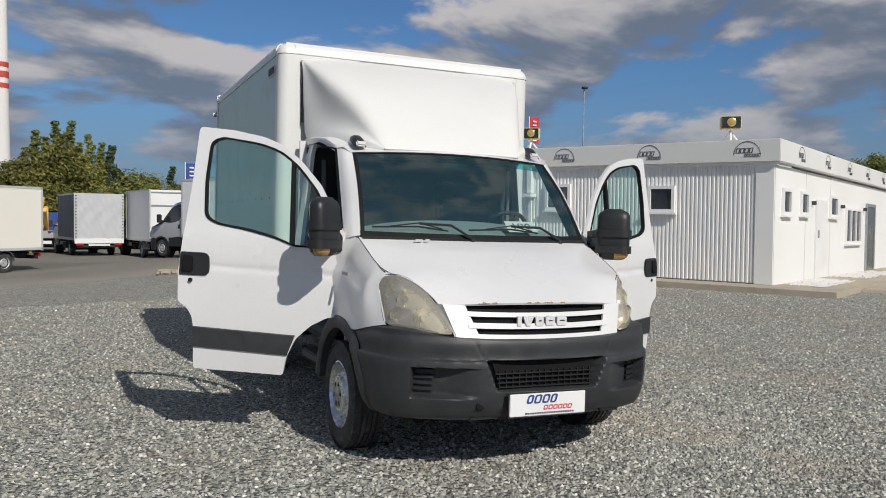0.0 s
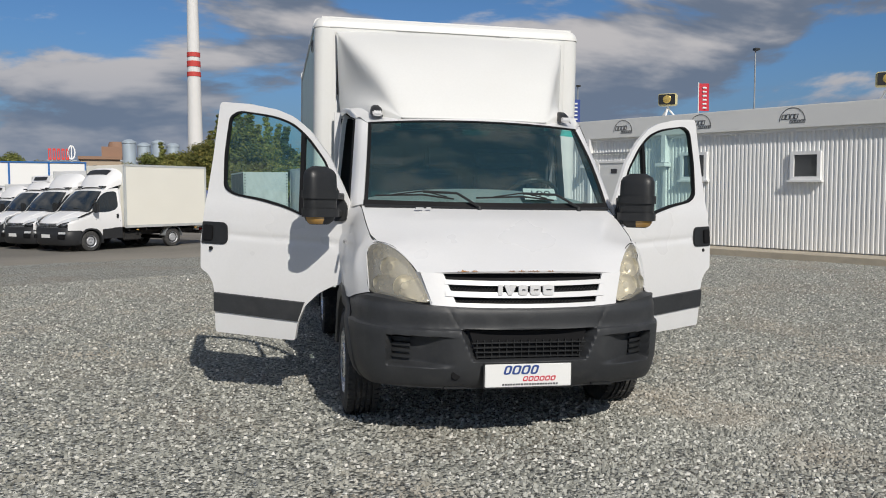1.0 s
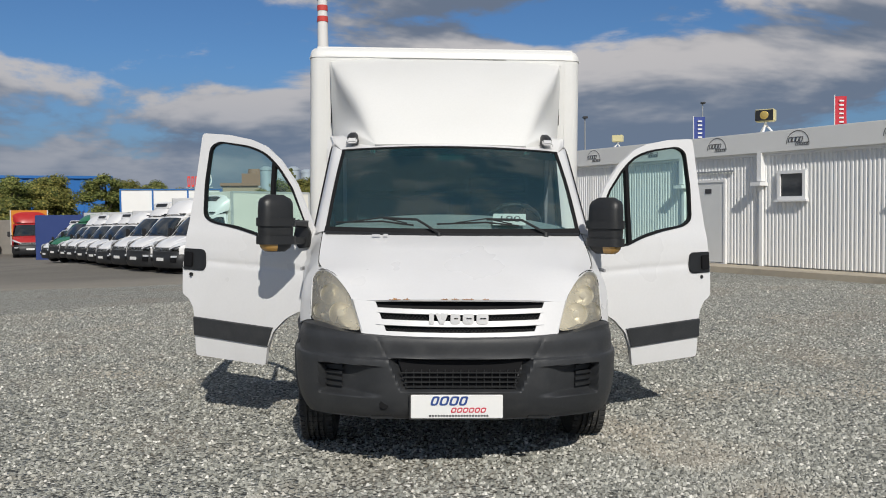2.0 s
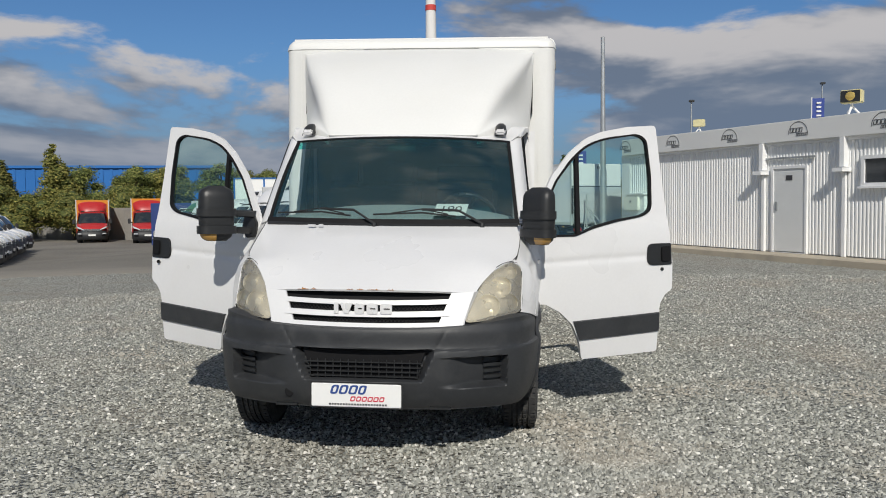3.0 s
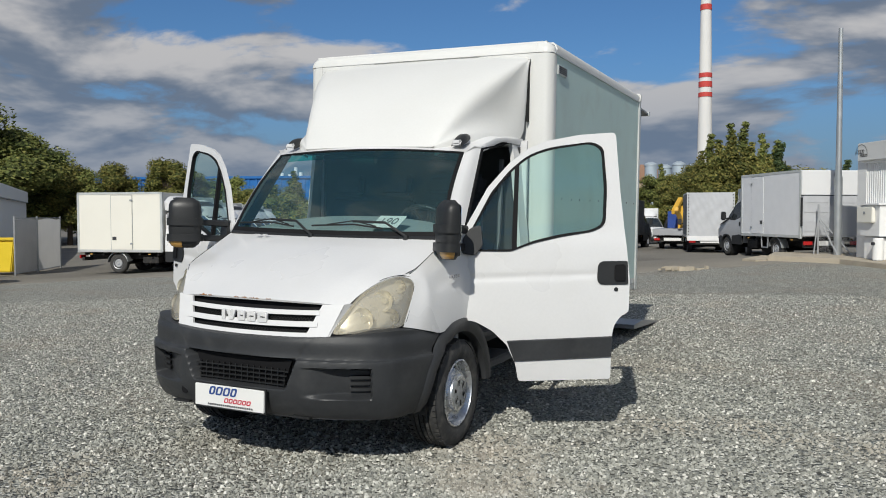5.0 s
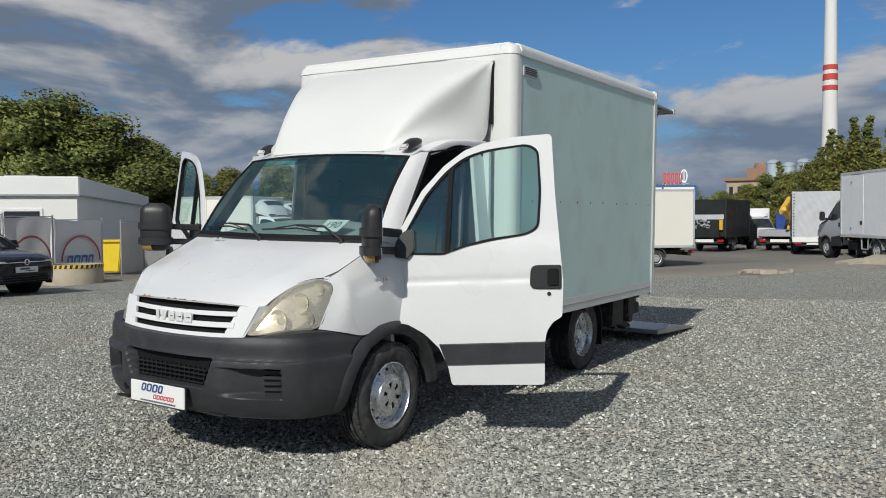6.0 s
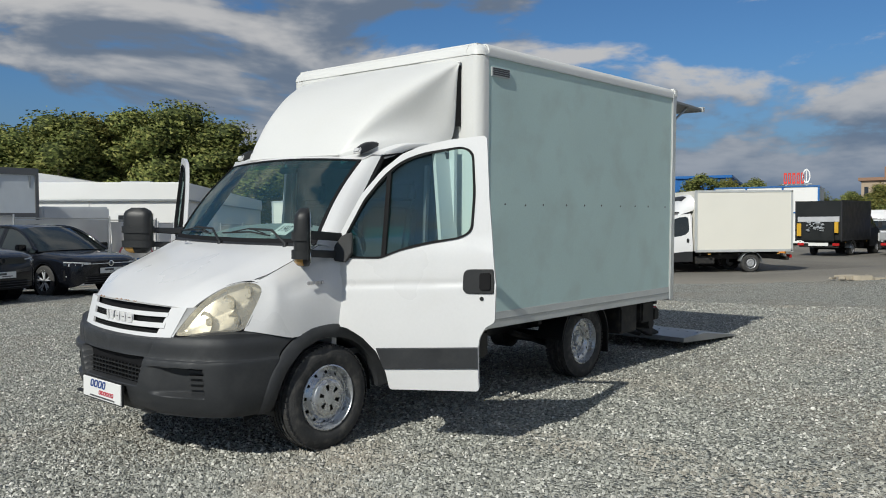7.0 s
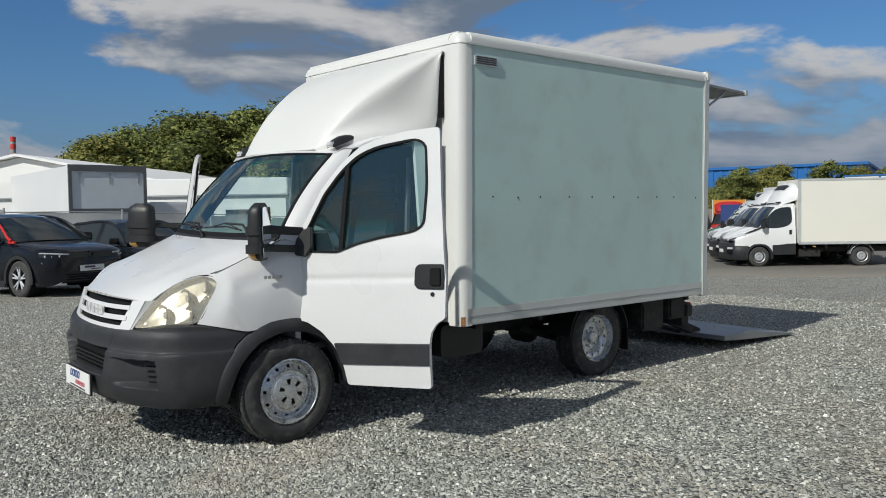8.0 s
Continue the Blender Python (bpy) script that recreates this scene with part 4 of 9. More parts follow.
        arms.grid(rows2)
    part("mirror_arm", arms, BLACKP, M, "black double arm", smooth=0.7, solid=0.004)
    rows3 = []
    for k in range(6):
        z = lerp(1.219, 1.282, k / 5)
        q = (z - 1.215) / 0.36
        w = 0.119 * curve([0, 0.06, 0.2, 0.8], [0.60, 0.84, 0.97, 0.97], q)
        dpt = 0.079 * curve([0, 0.1, 0.85], [0.66, 0.97, 0.97], q)
        row = []
        for i in range(9):
            a = radians(lerp(-88, -4, i / 8) if s > 0 else lerp(-176, -92, i / 8))
            ca, sa = math.cos(a), math.sin(a)
            row.append(turned((hx + math.copysign(abs(ca) ** 0.55, ca) * w, hy - abs(sa) ** 0.6 * dpt, z)))
        rows3.append(row)
    part("indicator", Geo().grid(rows3), AMBER, M, "amber indicator", smooth=1.0, solid=0.004)
    return d


def build_cab_shell():
    # roof
    rows = []
    for k in range(13):
        v = k / 12
        row = []
        for i in range(21):
            u = lerp(-1, 1, i / 20)
            a = abs(u)
            f = ws_point(u, 0.985)
            yr = 2.285
            y = lerp(f[1] - 0.004, yr, v)
            zc = curve([0, 0.2, 0.5, 1.0], [f[2] + 0.003, f[2] + 0.07, 2.085, 2.12], v)
            ze = curve([0, 0.2, 0.5, 1.0], [f[2], f[2] + 0.05, 2.045, 2.06], v)
            x = u * lerp(0.768, curve([0, 0.3, 1], [0.768, 0.83, 0.88], v), 1)
            row.append((x, y, lerp(zc, ze, a ** 4)))
        rows.append(row)
    part("cab_roof", Geo().grid(rows), WHITE, truck, smooth=1.0, solid=0.012)

    def pillar(s):
        rs = []
        for k in range(13):
            v = k / 12
            e = rows[k][-1] if s > 0 else rows[k][0]
            o = (s * lerp(0.850, 0.905, smoothstep(0, 0.6, v)), lerp(1.585, 2.285, v), lerp(1.950, 2.045, smoothstep(0, 0.5, v)))
            m = (s * (abs(e[0] + o[0]) / 2 + 0.012), (e[1] + o[1]) / 2, max(e[2], o[2]) + 0.006)
            rs.append([lerp3(e, (0, e[1], e[2] + 0.02), 0.05), e, m, o, (o[0] - s * 0.01, o[1] + 0.0, o[2] - 0.03)])
        part("roof_side", Geo().grid(rs), WHITE, truck, smooth=1.3, solid=0.008)
        g = Geo()
        r = []
        for k in range(13):
            v = k / 12
            p = ws_point(s, v)
            q = (s * lerp(0.925, 0.845, v), lerp(1.10, 1.60, v), lerp(1.315, 1.955, v))
            m = ((p[0] + q[0]) / 2 + s * 0.012, (p[1] + q[1]) / 2 - 0.012, (p[2] + q[2]) / 2 + 0.004)
            r.append([p, lerp3(p, m, 0.6), m, lerp3(m, q, 0.6), q])
        g.grid(r)
        part("a_pillar", g, WHITE, truck, smooth=1.0, solid=0.012)
        # dark inner side of the door frame
        d = Geo()
        d.grid([[(s * lerp(0.925, 0.845, k / 12), lerp(1.10, 1.60, k / 12), lerp(1.315, 1.955, k / 12)), (s * lerp(0.86, 0.79, k / 12), lerp(1.17, 1.66, k / 12), lerp(1.31, 1.94, k / 12))] for k in range(13)])
        d.grid([[(s * 0.845, 1.60, 1.955), (s * 0.79, 1.66, 1.94)], [(s * 0.875, 2.10, 2.045), (s * 0.82, 2.10, 2.02)]])
        part("door_frame", d, RUBBER, truck, "black door seal frame", solid=0.02)
        # body side behind the door, sill and step
        b = Geo()
        b.grid([[(s * x, y, z) for y in (2.10, 2.18, 2.285)] for x, z in ((0.968, 0.68), (0.972, 0.85), (0.975, 1.2), (0.955, 1.4), (0.90, 1.95), (0.875, 2.055))])
        part("b_pillar", b, WHITE, truck, smooth=1.0, solid=0.03)
        sl = Geo()
        sl.span((s * 0.62, 1.42, 0.40), (s * 0.93, 2.12, 0.46)).span((s * 0.60, 1.30, 0.62), (s * 0.92, 2.12, 0.68)).span((s * 0.60, 1.42, 0.44), (s * 0.66, 2.12, 0.66))
        part("door_step", sl, mat("step_grey", (0.10, 0.10, 0.10), 0.7, var=0.3), truck, "grey cab step", bevel=0.01)
        jm = Geo().grid([[(s * 0.93, 1.10, z), (s * 0.86, 1.14, z)] for z in (0.80, 1.05, 1.32)])
        jm.span((s * 0.70, 1.09, 0.60), (s * 0.90, 1.13, 1.30))
        part("hinge_pillar", jm, WHITE, truck, solid=0.004)
    both(pillar)
    bw = Geo().span((-0.95, 2.255, 0.72), (0.95, 2.285, 2.05))
    part("rear_wall", bw, WHITE, truck)
    inn = Geo().span((-0.90, 2.22, 0.60), (0.90, 2.25, 2.0)).span((-0.92, 1.10, 0.60), (0.92, 2.25, 0.64)).span((-0.80, 1.10, 0.62), (0.80, 1.13, 1.28))
    part("cab_lining", inn, DARKIN, truck, "dark cab lining")
    hl = Geo().grid([[(x, y, z - 0.03) for x in (-0.80, 0, 0.80)] for y, z in ((1.50, 1.94), (1.8, 2.03), (2.24, 2.05))])
    part("headliner", hl, mat("headliner_grey", (0.14, 0.14, 0.14), 0.9), truck)


def build_interior():
    dash = Geo()
    rows = []
    for i in range(17):
        x = lerp(-0.80, 0.80, i / 16)
        k = abs(x / 0.84) ** 2.2
        arch = 1 - 0.75 * abs(x / 0.80) ** 2.4
        rows.append([(x, 0.985 + 0.085 * k, 1.315), (x, 1.12, 1.33 + 0.045 * arch), (x, 1.33, 1.35 + 0.105 * arch), (x, 1.42, 1.35 + 0.11 * arch), (x, 1.47, 1.24), (x, 1.40, 0.95), (x, 1.25, 0.80)])
    dash.grid(rows)
    da = part("dashboard", dash, mat("dash_grey", (0.30, 0.33, 0.335), 0.7, var=0.15, bump=0.2, bump_scale=300), truck, "dark grey dashboard", smooth=0.8, solid=0.01)
    cl = Geo().box((0, 1.436, 1.17), (0.26, 0.02, 0.16)).box((-0.45, 1.43, 1.12), (0.4, 0.02, 0.10))
    part("console", cl, BLACKP, da, bevel=0.006)
    tilt = pose(0.385, 1.11, 1.428, 33, 0, -8)
    flat = lambda x0, x1, y0, y1, z: Geo().add([tilt @ Vector((x, y, z + d)) for d in (0, 0.002) for x, y in ((x0, y0), (x1, y0), (x1, y1), (x0, y1))], [(0, 1, 2, 3), (7, 6, 5, 4), (0, 4, 5, 1), (1, 5, 6, 2), (2, 6, 7, 3), (3, 7, 4, 0)])
    card = part("price_card", flat(-0.11, 0.11, -0.070, 0.070, 0.0), PAPER, da, "white card with a dark number on the dashboard")
    txt = bpy.data.curves.new("number", "FONT")
    txt.body, txt.size, txt.align_x, txt.align_y = "190", 0.105, "CENTER", "CENTER"
    holder = new("number_text", txt)
    figs = bpy.data.meshes.new_from_object(holder)
    figs.name = "number"
    figs.transform(tilt @ pose(0, 0, 0.0035))
    figs.materials.clear()
    figs.materials.append(INK_GREY)
    bpy.data.objects.remove(holder)
    num = new("number", figs)
    num.parent = card
    tagged(num, label="dark figures")
    for x in (-0.40, -0.15, 0.10):
        part("air_vent", Geo().box((x, 1.075, 1.349), (0.13, 0.02, 0.004), rx=16), BLACKP, da)
    # steering wheel
    g = Geo()
    c = Vector((0.46, 1.56, 1.385))
    ax = Vector((0, 0.75, 0.66)).normalized()
    u = Vector((1, 0, 0))
    w = ax.cross(u)
    ring = [c + (u * math.cos(a) + w * math.sin(a)) * 0.20 for a in [2 * math.pi * i / 28 for i in range(29)]]
    g.tube(ring, 0.017, 8)
    for a in (0.1, math.pi - 0.1, -1.2, -1.94):
        g.rod(c - ax * 0.03, c + (u * math.cos(a) + w * math.sin(a)) * 0.195, 0.016, 6)
    g.rod(c - ax * 0.05, c + ax * 0.01, 0.06, 14)
    g.rod(c - ax * 0.04, c - ax * 0.30, 0.04, 10)
    part("steering_wheel", g, BLACKP, truck, "black steering wheel", smooth=0.8)

    def seat(x0, x1):
        st = new("cab_seat")
        st.parent = truck
        cx, w = (x0 + x1) / 2, x1 - x0
        def cushion(name, cy, cz, sy, sz, rx):
            part(name, Geo().box((cx, cy, cz), (w, sy, sz), rx=rx), FABRIC, st, bevel=0.04, seg=3)
        cushion("seat", 1.83, 0.93, 0.5, 0.16, 4)
        cushion("backrest", 2.09, 1.28, 0.13, 0.66, -10)
        cushion("headrest", 2.15, 1.70, 0.09, 0.18, -8) if w < 0.6 else [part("headrest", Geo().box((cx + dx, 2.15, 1.70), (0.26, 0.09, 0.18), rx=-8), FABRIC, st, bevel=0.03) for dx in (-0.22, 0.22)]
        part("seat_base", Geo().box((cx, 1.86, 0.74), (w * 0.85, 0.42, 0.24)), DARKIN, st, bevel=0.01)
    seat(0.16, 0.66)
    seat(-0.72, 0.06)
    # belts and a mirror
    belt = mat("belt_grey", (0.16, 0.16, 0.17), 0.8)
    for s in (-1, 1):
        part("seat_belt", Geo().tube([(s * 0.80, 2.12, 1.90), (s * 0.79, 2.10, 1.3), (s * 0.74, 2.0, 0.8)], 0.02, 4), belt, truck, "grey seat belt")
    r = Geo().box((0.0, 1.44, 1.86), (0.20, 0.03, 0.05))
    part("rear_view_mirror", r, BLACKP, truck, bevel=0.01)


def build_spoiler():
    """The roof fairing between cab and box: a broad face, two ridges and hollow cheeks."""
    rows = []
    n = 26
    kv = [0, 0.1, 0.25, 0.4, 0.52, 0.66, 0.85, 1.0]
    for k in range(n + 1):
        v = k / n
        yc = curve([0, 0.15, 0.4, 0.7, 0.92, 1.0], [1.445, 1.545, 1.735, 2.00, 2.23, 2.352], v)
        zc = curve([0, 0.15, 0.4, 0.7, 0.92, 1.0], [1.958, 2.115, 2.335, 2.545, 2.680, 2.726], v)
        xc = curve([0, 0.15, 0.4, 0.7, 1.0], [0.525, 0.605, 0.725, 0.855, 0.935], v)
        yr = yc + lerp(0.02, 0.0, v)
        zr = zc - lerp(0.004, 0.030, v)
        xo = curve(kv, [0.545, 0.70, 0.80, 0.875, 0.925, 0.942, 0.945, 0.942], v)
        yo = curve(kv, [1.475, 1.60, 1.84, 2.10, 2.255, 2.295, 2.305, 2.318], v)
        zo = curve(kv, [1.962, 2.028, 2.055, 2.080, 2.14, 2.29, 2.50, 2.680], v)
        half = []
        for i in range(15):
            a = i / 14
            half.append((a * xc, lerp(yc, yr, a ** 3), lerp(zc, zr, a ** 4)))
        deep = 0.05 * math.sin(math.pi * v) ** 0.8
        for i in range(1, 15):
            a = i / 14
            p = lerp3(half[14], (xo, yo, zo), a)
            sag = deep * math.sin(math.pi * a ** 0.75)
            half.append((p[0] - sag * 0.75, p[1] + sag * 0.55, p[2] - sag * 0.25))
        # a skirt turned down to the cab roof
        fall = smoothstep(0.62, 0.40, v)
        half.append((xo - 0.004 - 0.02 * (1 - fall), yo + 0.012, zo - 0.015 - 0.055 * fall))
        rows.append([mirrored(p) for p in reversed(half[1:])] + half)
    # soften the ridge lines
    for _ in range(7):
        new_rows = [list(r) for r in rows]
        for r, nr in zip(rows, new_rows):
            for i in range(1, len(r) - 1):
                nr[i] = tuple(0.25 * r[i - 1][c] + 0.5 * r[i][c] + 0.25 * r[i + 1][c] for c in range(3))
        rows = new_rows
    sp = part("roof_spoiler", Geo().grid(rows), WHITE2, truck, "white moulded roof fairing", smooth=1.3, solid=0.012)
    for s in (-1, 1):
        # black strip stands in for the shade between fairing and box
        part("fairing_edge", Geo().grid([[(s * 0.926, y, z), (s * 0.93, BY0 - 0.003, z)] for y, z in ((2.30, 2.20), (2.303, 2.30), (2.308, 2.49), (2.316, 2.66))]), RUBBER, sp, "black strip put in for the shaded gap behind the fairing", solid=0.006)
    part("seam", Geo().box((0.02, BY0 - 0.003, 2.7305), (0.95, 0.004, 0.0022)), mat("seam_grey", (0.25, 0.25, 0.24), 0.7), sp)
    return sp


def build_roof_lamp(s):
    g = Geo()
    rows = []
    for k in range(9):
        t = k / 8
        h = 0.044 * math.sin(math.pi * (0.22 + 0.7 * t)) + 0.012
        w = 0.052 * (0.75 + 0.25 * math.sin(math.pi * t)) * (1 - 0.35 * t)
        y = lerp(1.50, 1.69, t)
        zb = lerp(1.957, 2.028, t)
        rows.append([(s * 0.70 + a * w, y, zb + h * b) for a, b in ((-1, 0), (-0.85, 0.7), (-0.4, 1), (0.4, 1), (0.85, 0.7), (1, 0))])
    g.grid(rows)
    l = part("roof_lamp", g, BLACKP, truck, "black roof marker lamp with a clear lens", smooth=0.8, solid=0.004)
    le = Geo().box((s * 0.70, 1.502, 1.982), (0.070, 0.026, 0.046), rx=-30)
    part("lens", le, mat("marker_lens", (0.6, 0.6, 0.6), 0.15, var=0.2, coat=0.6), l, "clear lens", bevel=0.01)




def build_box():
    bx = new("cargo_box")
    bx.parent = truck
    tagged(bx, label="white box body with pale grey-green side panels")
    for s in (1, -1):
        g = Geo().span((s * (BX - 0.03), BY0 + 0.10, BZ0 + 0.11), (s * (BX - 0.006), BY1 - 0.05, BZ1 - 0.07))
        sp = part("side_panel", g, PANEL, bx, "pale grey-green side panel")
        rng = random.Random(5 + s)
        for k in range(10):
            y = 2.66 + 0.30 * k + rng.uniform(-0.05, 0.05)
            part("rivet", Geo().lathe([(0.0, 0.0), (0.0, 0.009), (0.003 * s, 0.008), (0.004 * s, 0.0)], 8, "x", (s * (BX - 0.0055), y, 1.61 + rng.uniform(-0.006, 0.006))), INK_GREY, sp)
        v = Geo().span((s * (BX - 0.01), 2.50, 2.585), (s * (BX + 0.006), 2.725, 2.655))
        vent = part("side_vent", v, ALU, sp, "small louvred vent")
        lv = Geo()
        for k in range(4):
            lv.span((s * (BX + 0.004), 2.512, 2.595 + 0.015 * k), (s * (BX + 0.012), 2.713, 2.604 + 0.015 * k))
        part("louvre", lv, INK_GREY, vent)
        # rails
        part("bottom_rail", Geo().span((s * (BX - 0.04), BY0 + 0.06, BZ0 - 0.015), (s * BX, BY1 - 0.05, BZ0 + 0.115)), ALU, bx, "aluminium bottom rail", bevel=0.008)
        part("rail_groove", Geo().span((s * (BX - 0.01), BY0 + 0.08, BZ0 + 0.045), (s * (BX + 0.004), BY1 - 0.07, BZ0 + 0.055)), GALV, bx)
        tr = Geo()
        prof = [(BX, BZ1 - 0.085), (BX + 0.004, BZ1 - 0.05), (BX - 0.008, BZ1 - 0.02), (BX - 0.03, BZ1 - 0.002), (BX - 0.07, BZ1)]
        tr.grid([[(s * x, y, z) for x, z in prof] for y in (BY0 + 0.112, BY1)])
        part("top_rail", tr, WHITE2, bx, "white rounded top rail", smooth=1.0, solid=0.012)
        part("rail_lip", Geo().span((s * (BX - 0.02), BY0 + 0.06, BZ1 - 0.098), (s * (BX + 0.006), BY1, BZ1 - 0.086)), ALU, bx)
        # rounded front corner post
        cp = Geo()
        rc = 0.075
        arc = [(BX - rc + rc * math.sin(a), BY0 + rc - rc * math.cos(a)) for a in [radians(9 * i) for i in range(11)]]
        arc = [(BX - 0.13, BY0)] + arc + [(BX, BY0 + 0.115)]
        cp.grid([[(s * x, y, z) for x, y in arc] for z in (BZ0 - 0.02, 1.4, 2.1, BZ1 - 0.096)])
        cc, cap = Geo(), []
        mid = (BX - 0.13, BY0 + 0.115)
        for t in range(8):
            a = radians(90 * t / 7)
            k = 1 - 0.085 / 0.13 * (1 - math.cos(a))
            cc_row = [(s * (lerp(mid[0], x, k) + 0.004 * math.cos(a)), lerp(mid[1], y, k) - 0.004 * math.cos(a), BZ1 - 0.092 + 0.092 * math.sin(a)) for x, y in arc]
            cap.append(cc_row)
        cc.grid(cap)
        part("corner_cap", cc, WHITE2, bx, "white moulded corner cap", smooth=1.0, solid=0.008)
        part("corner_post", cp, WHITE2, bx, "white rounded corner post", smooth=1.0, solid=0.01)
        stain = Geo().grid([[(s * (x + 0.0015), y - 0.0015, z) for x, y in arc[6:10]] for z in (BZ0 - 0.018, BZ0 + 0.01, BZ0 + 0.03 + 0.02 * s)])
        part("stain", stain, RUST, bx, "rust-brown stain at the foot of the corner", smooth=1.0)
        rp = Geo().span((s * (BX - 0.05), BY1 - 0.055, BZ0 - 0.03), (s * (BX + 0.008), BY1 + 0.035, BZ1 - 0.04))
        part("rear_post", rp, ALU, bx, "aluminium rear post", bevel=0.01)
        part("rear_cap", Geo().span((s * (BX - 0.06), BY1 - 0.03, BZ1 - 0.09), (s * (BX + 0.012), BY1 + 0.05, BZ1 + 0.005)), WHITE2, bx, bevel=0.015)
    part("front_panel", Geo().span((-BX + 0.128, BY0 + 0.003, BZ0), (BX - 0.128, BY0 + 0.03, BZ1 - 0.07)), WHITE2, bx, "white front panel")
    ft = Geo().grid([[(x, y, z) for x in (-BX + 0.125, 0, BX - 0.125)] for y, z in ((BY0 - 0.004, BZ1 - 0.090), (BY0 - 0.002, BZ1 - 0.05), (BY0 + 0.02, BZ1 - 0.014), (BY0 + 0.07, BZ1))])
    part("front_rail", ft, WHITE2, bx, "white front top rail", smooth=1.0, solid=0.01)
    part("roof", Geo().span((-BX + 0.06, BY0 + 0.04, BZ1 - 0.03), (BX - 0.06, BY1, BZ1)), WHITE2, bx)
    part("box_floor", Geo().span((-BX + 0.03, BY0 + 0.02, BZ0 - 0.01), (BX - 0.03, BY1, BZ0 + 0.05)), CHASSIS, bx)
    # rear flap held up, and its struts
    fl = Geo().box((0, BY1 + 0.42, BZ1 - 0.115), (2.08, 0.80, 0.03), rx=-2)
    flap = part("rear_flap", fl, mat("flap_grey", (0.25, 0.26, 0.27), 0.5), bx, "grey rear flap held up", bevel=0.006)
    part("flap_edge", Geo().box((0, BY1 + 0.83, BZ1 - 0.125), (2.1, 0.05, 0.05)), ALU, flap)
    for s in (1, -1):
        part("flap_strut", Geo().rod((s * 1.0, BY1 + 0.01, BZ1 - 0.40), (s * 1.0, BY1 + 0.5, BZ1 - 0.14), 0.012), GALV, flap)
        part("lift_column", Geo().span((s * 0.99, BY1 + 0.04, 0.72), (s * 1.07, BY1 + 0.08, 2.10)), GALV, bx, "steel column at the rear")
    return bx


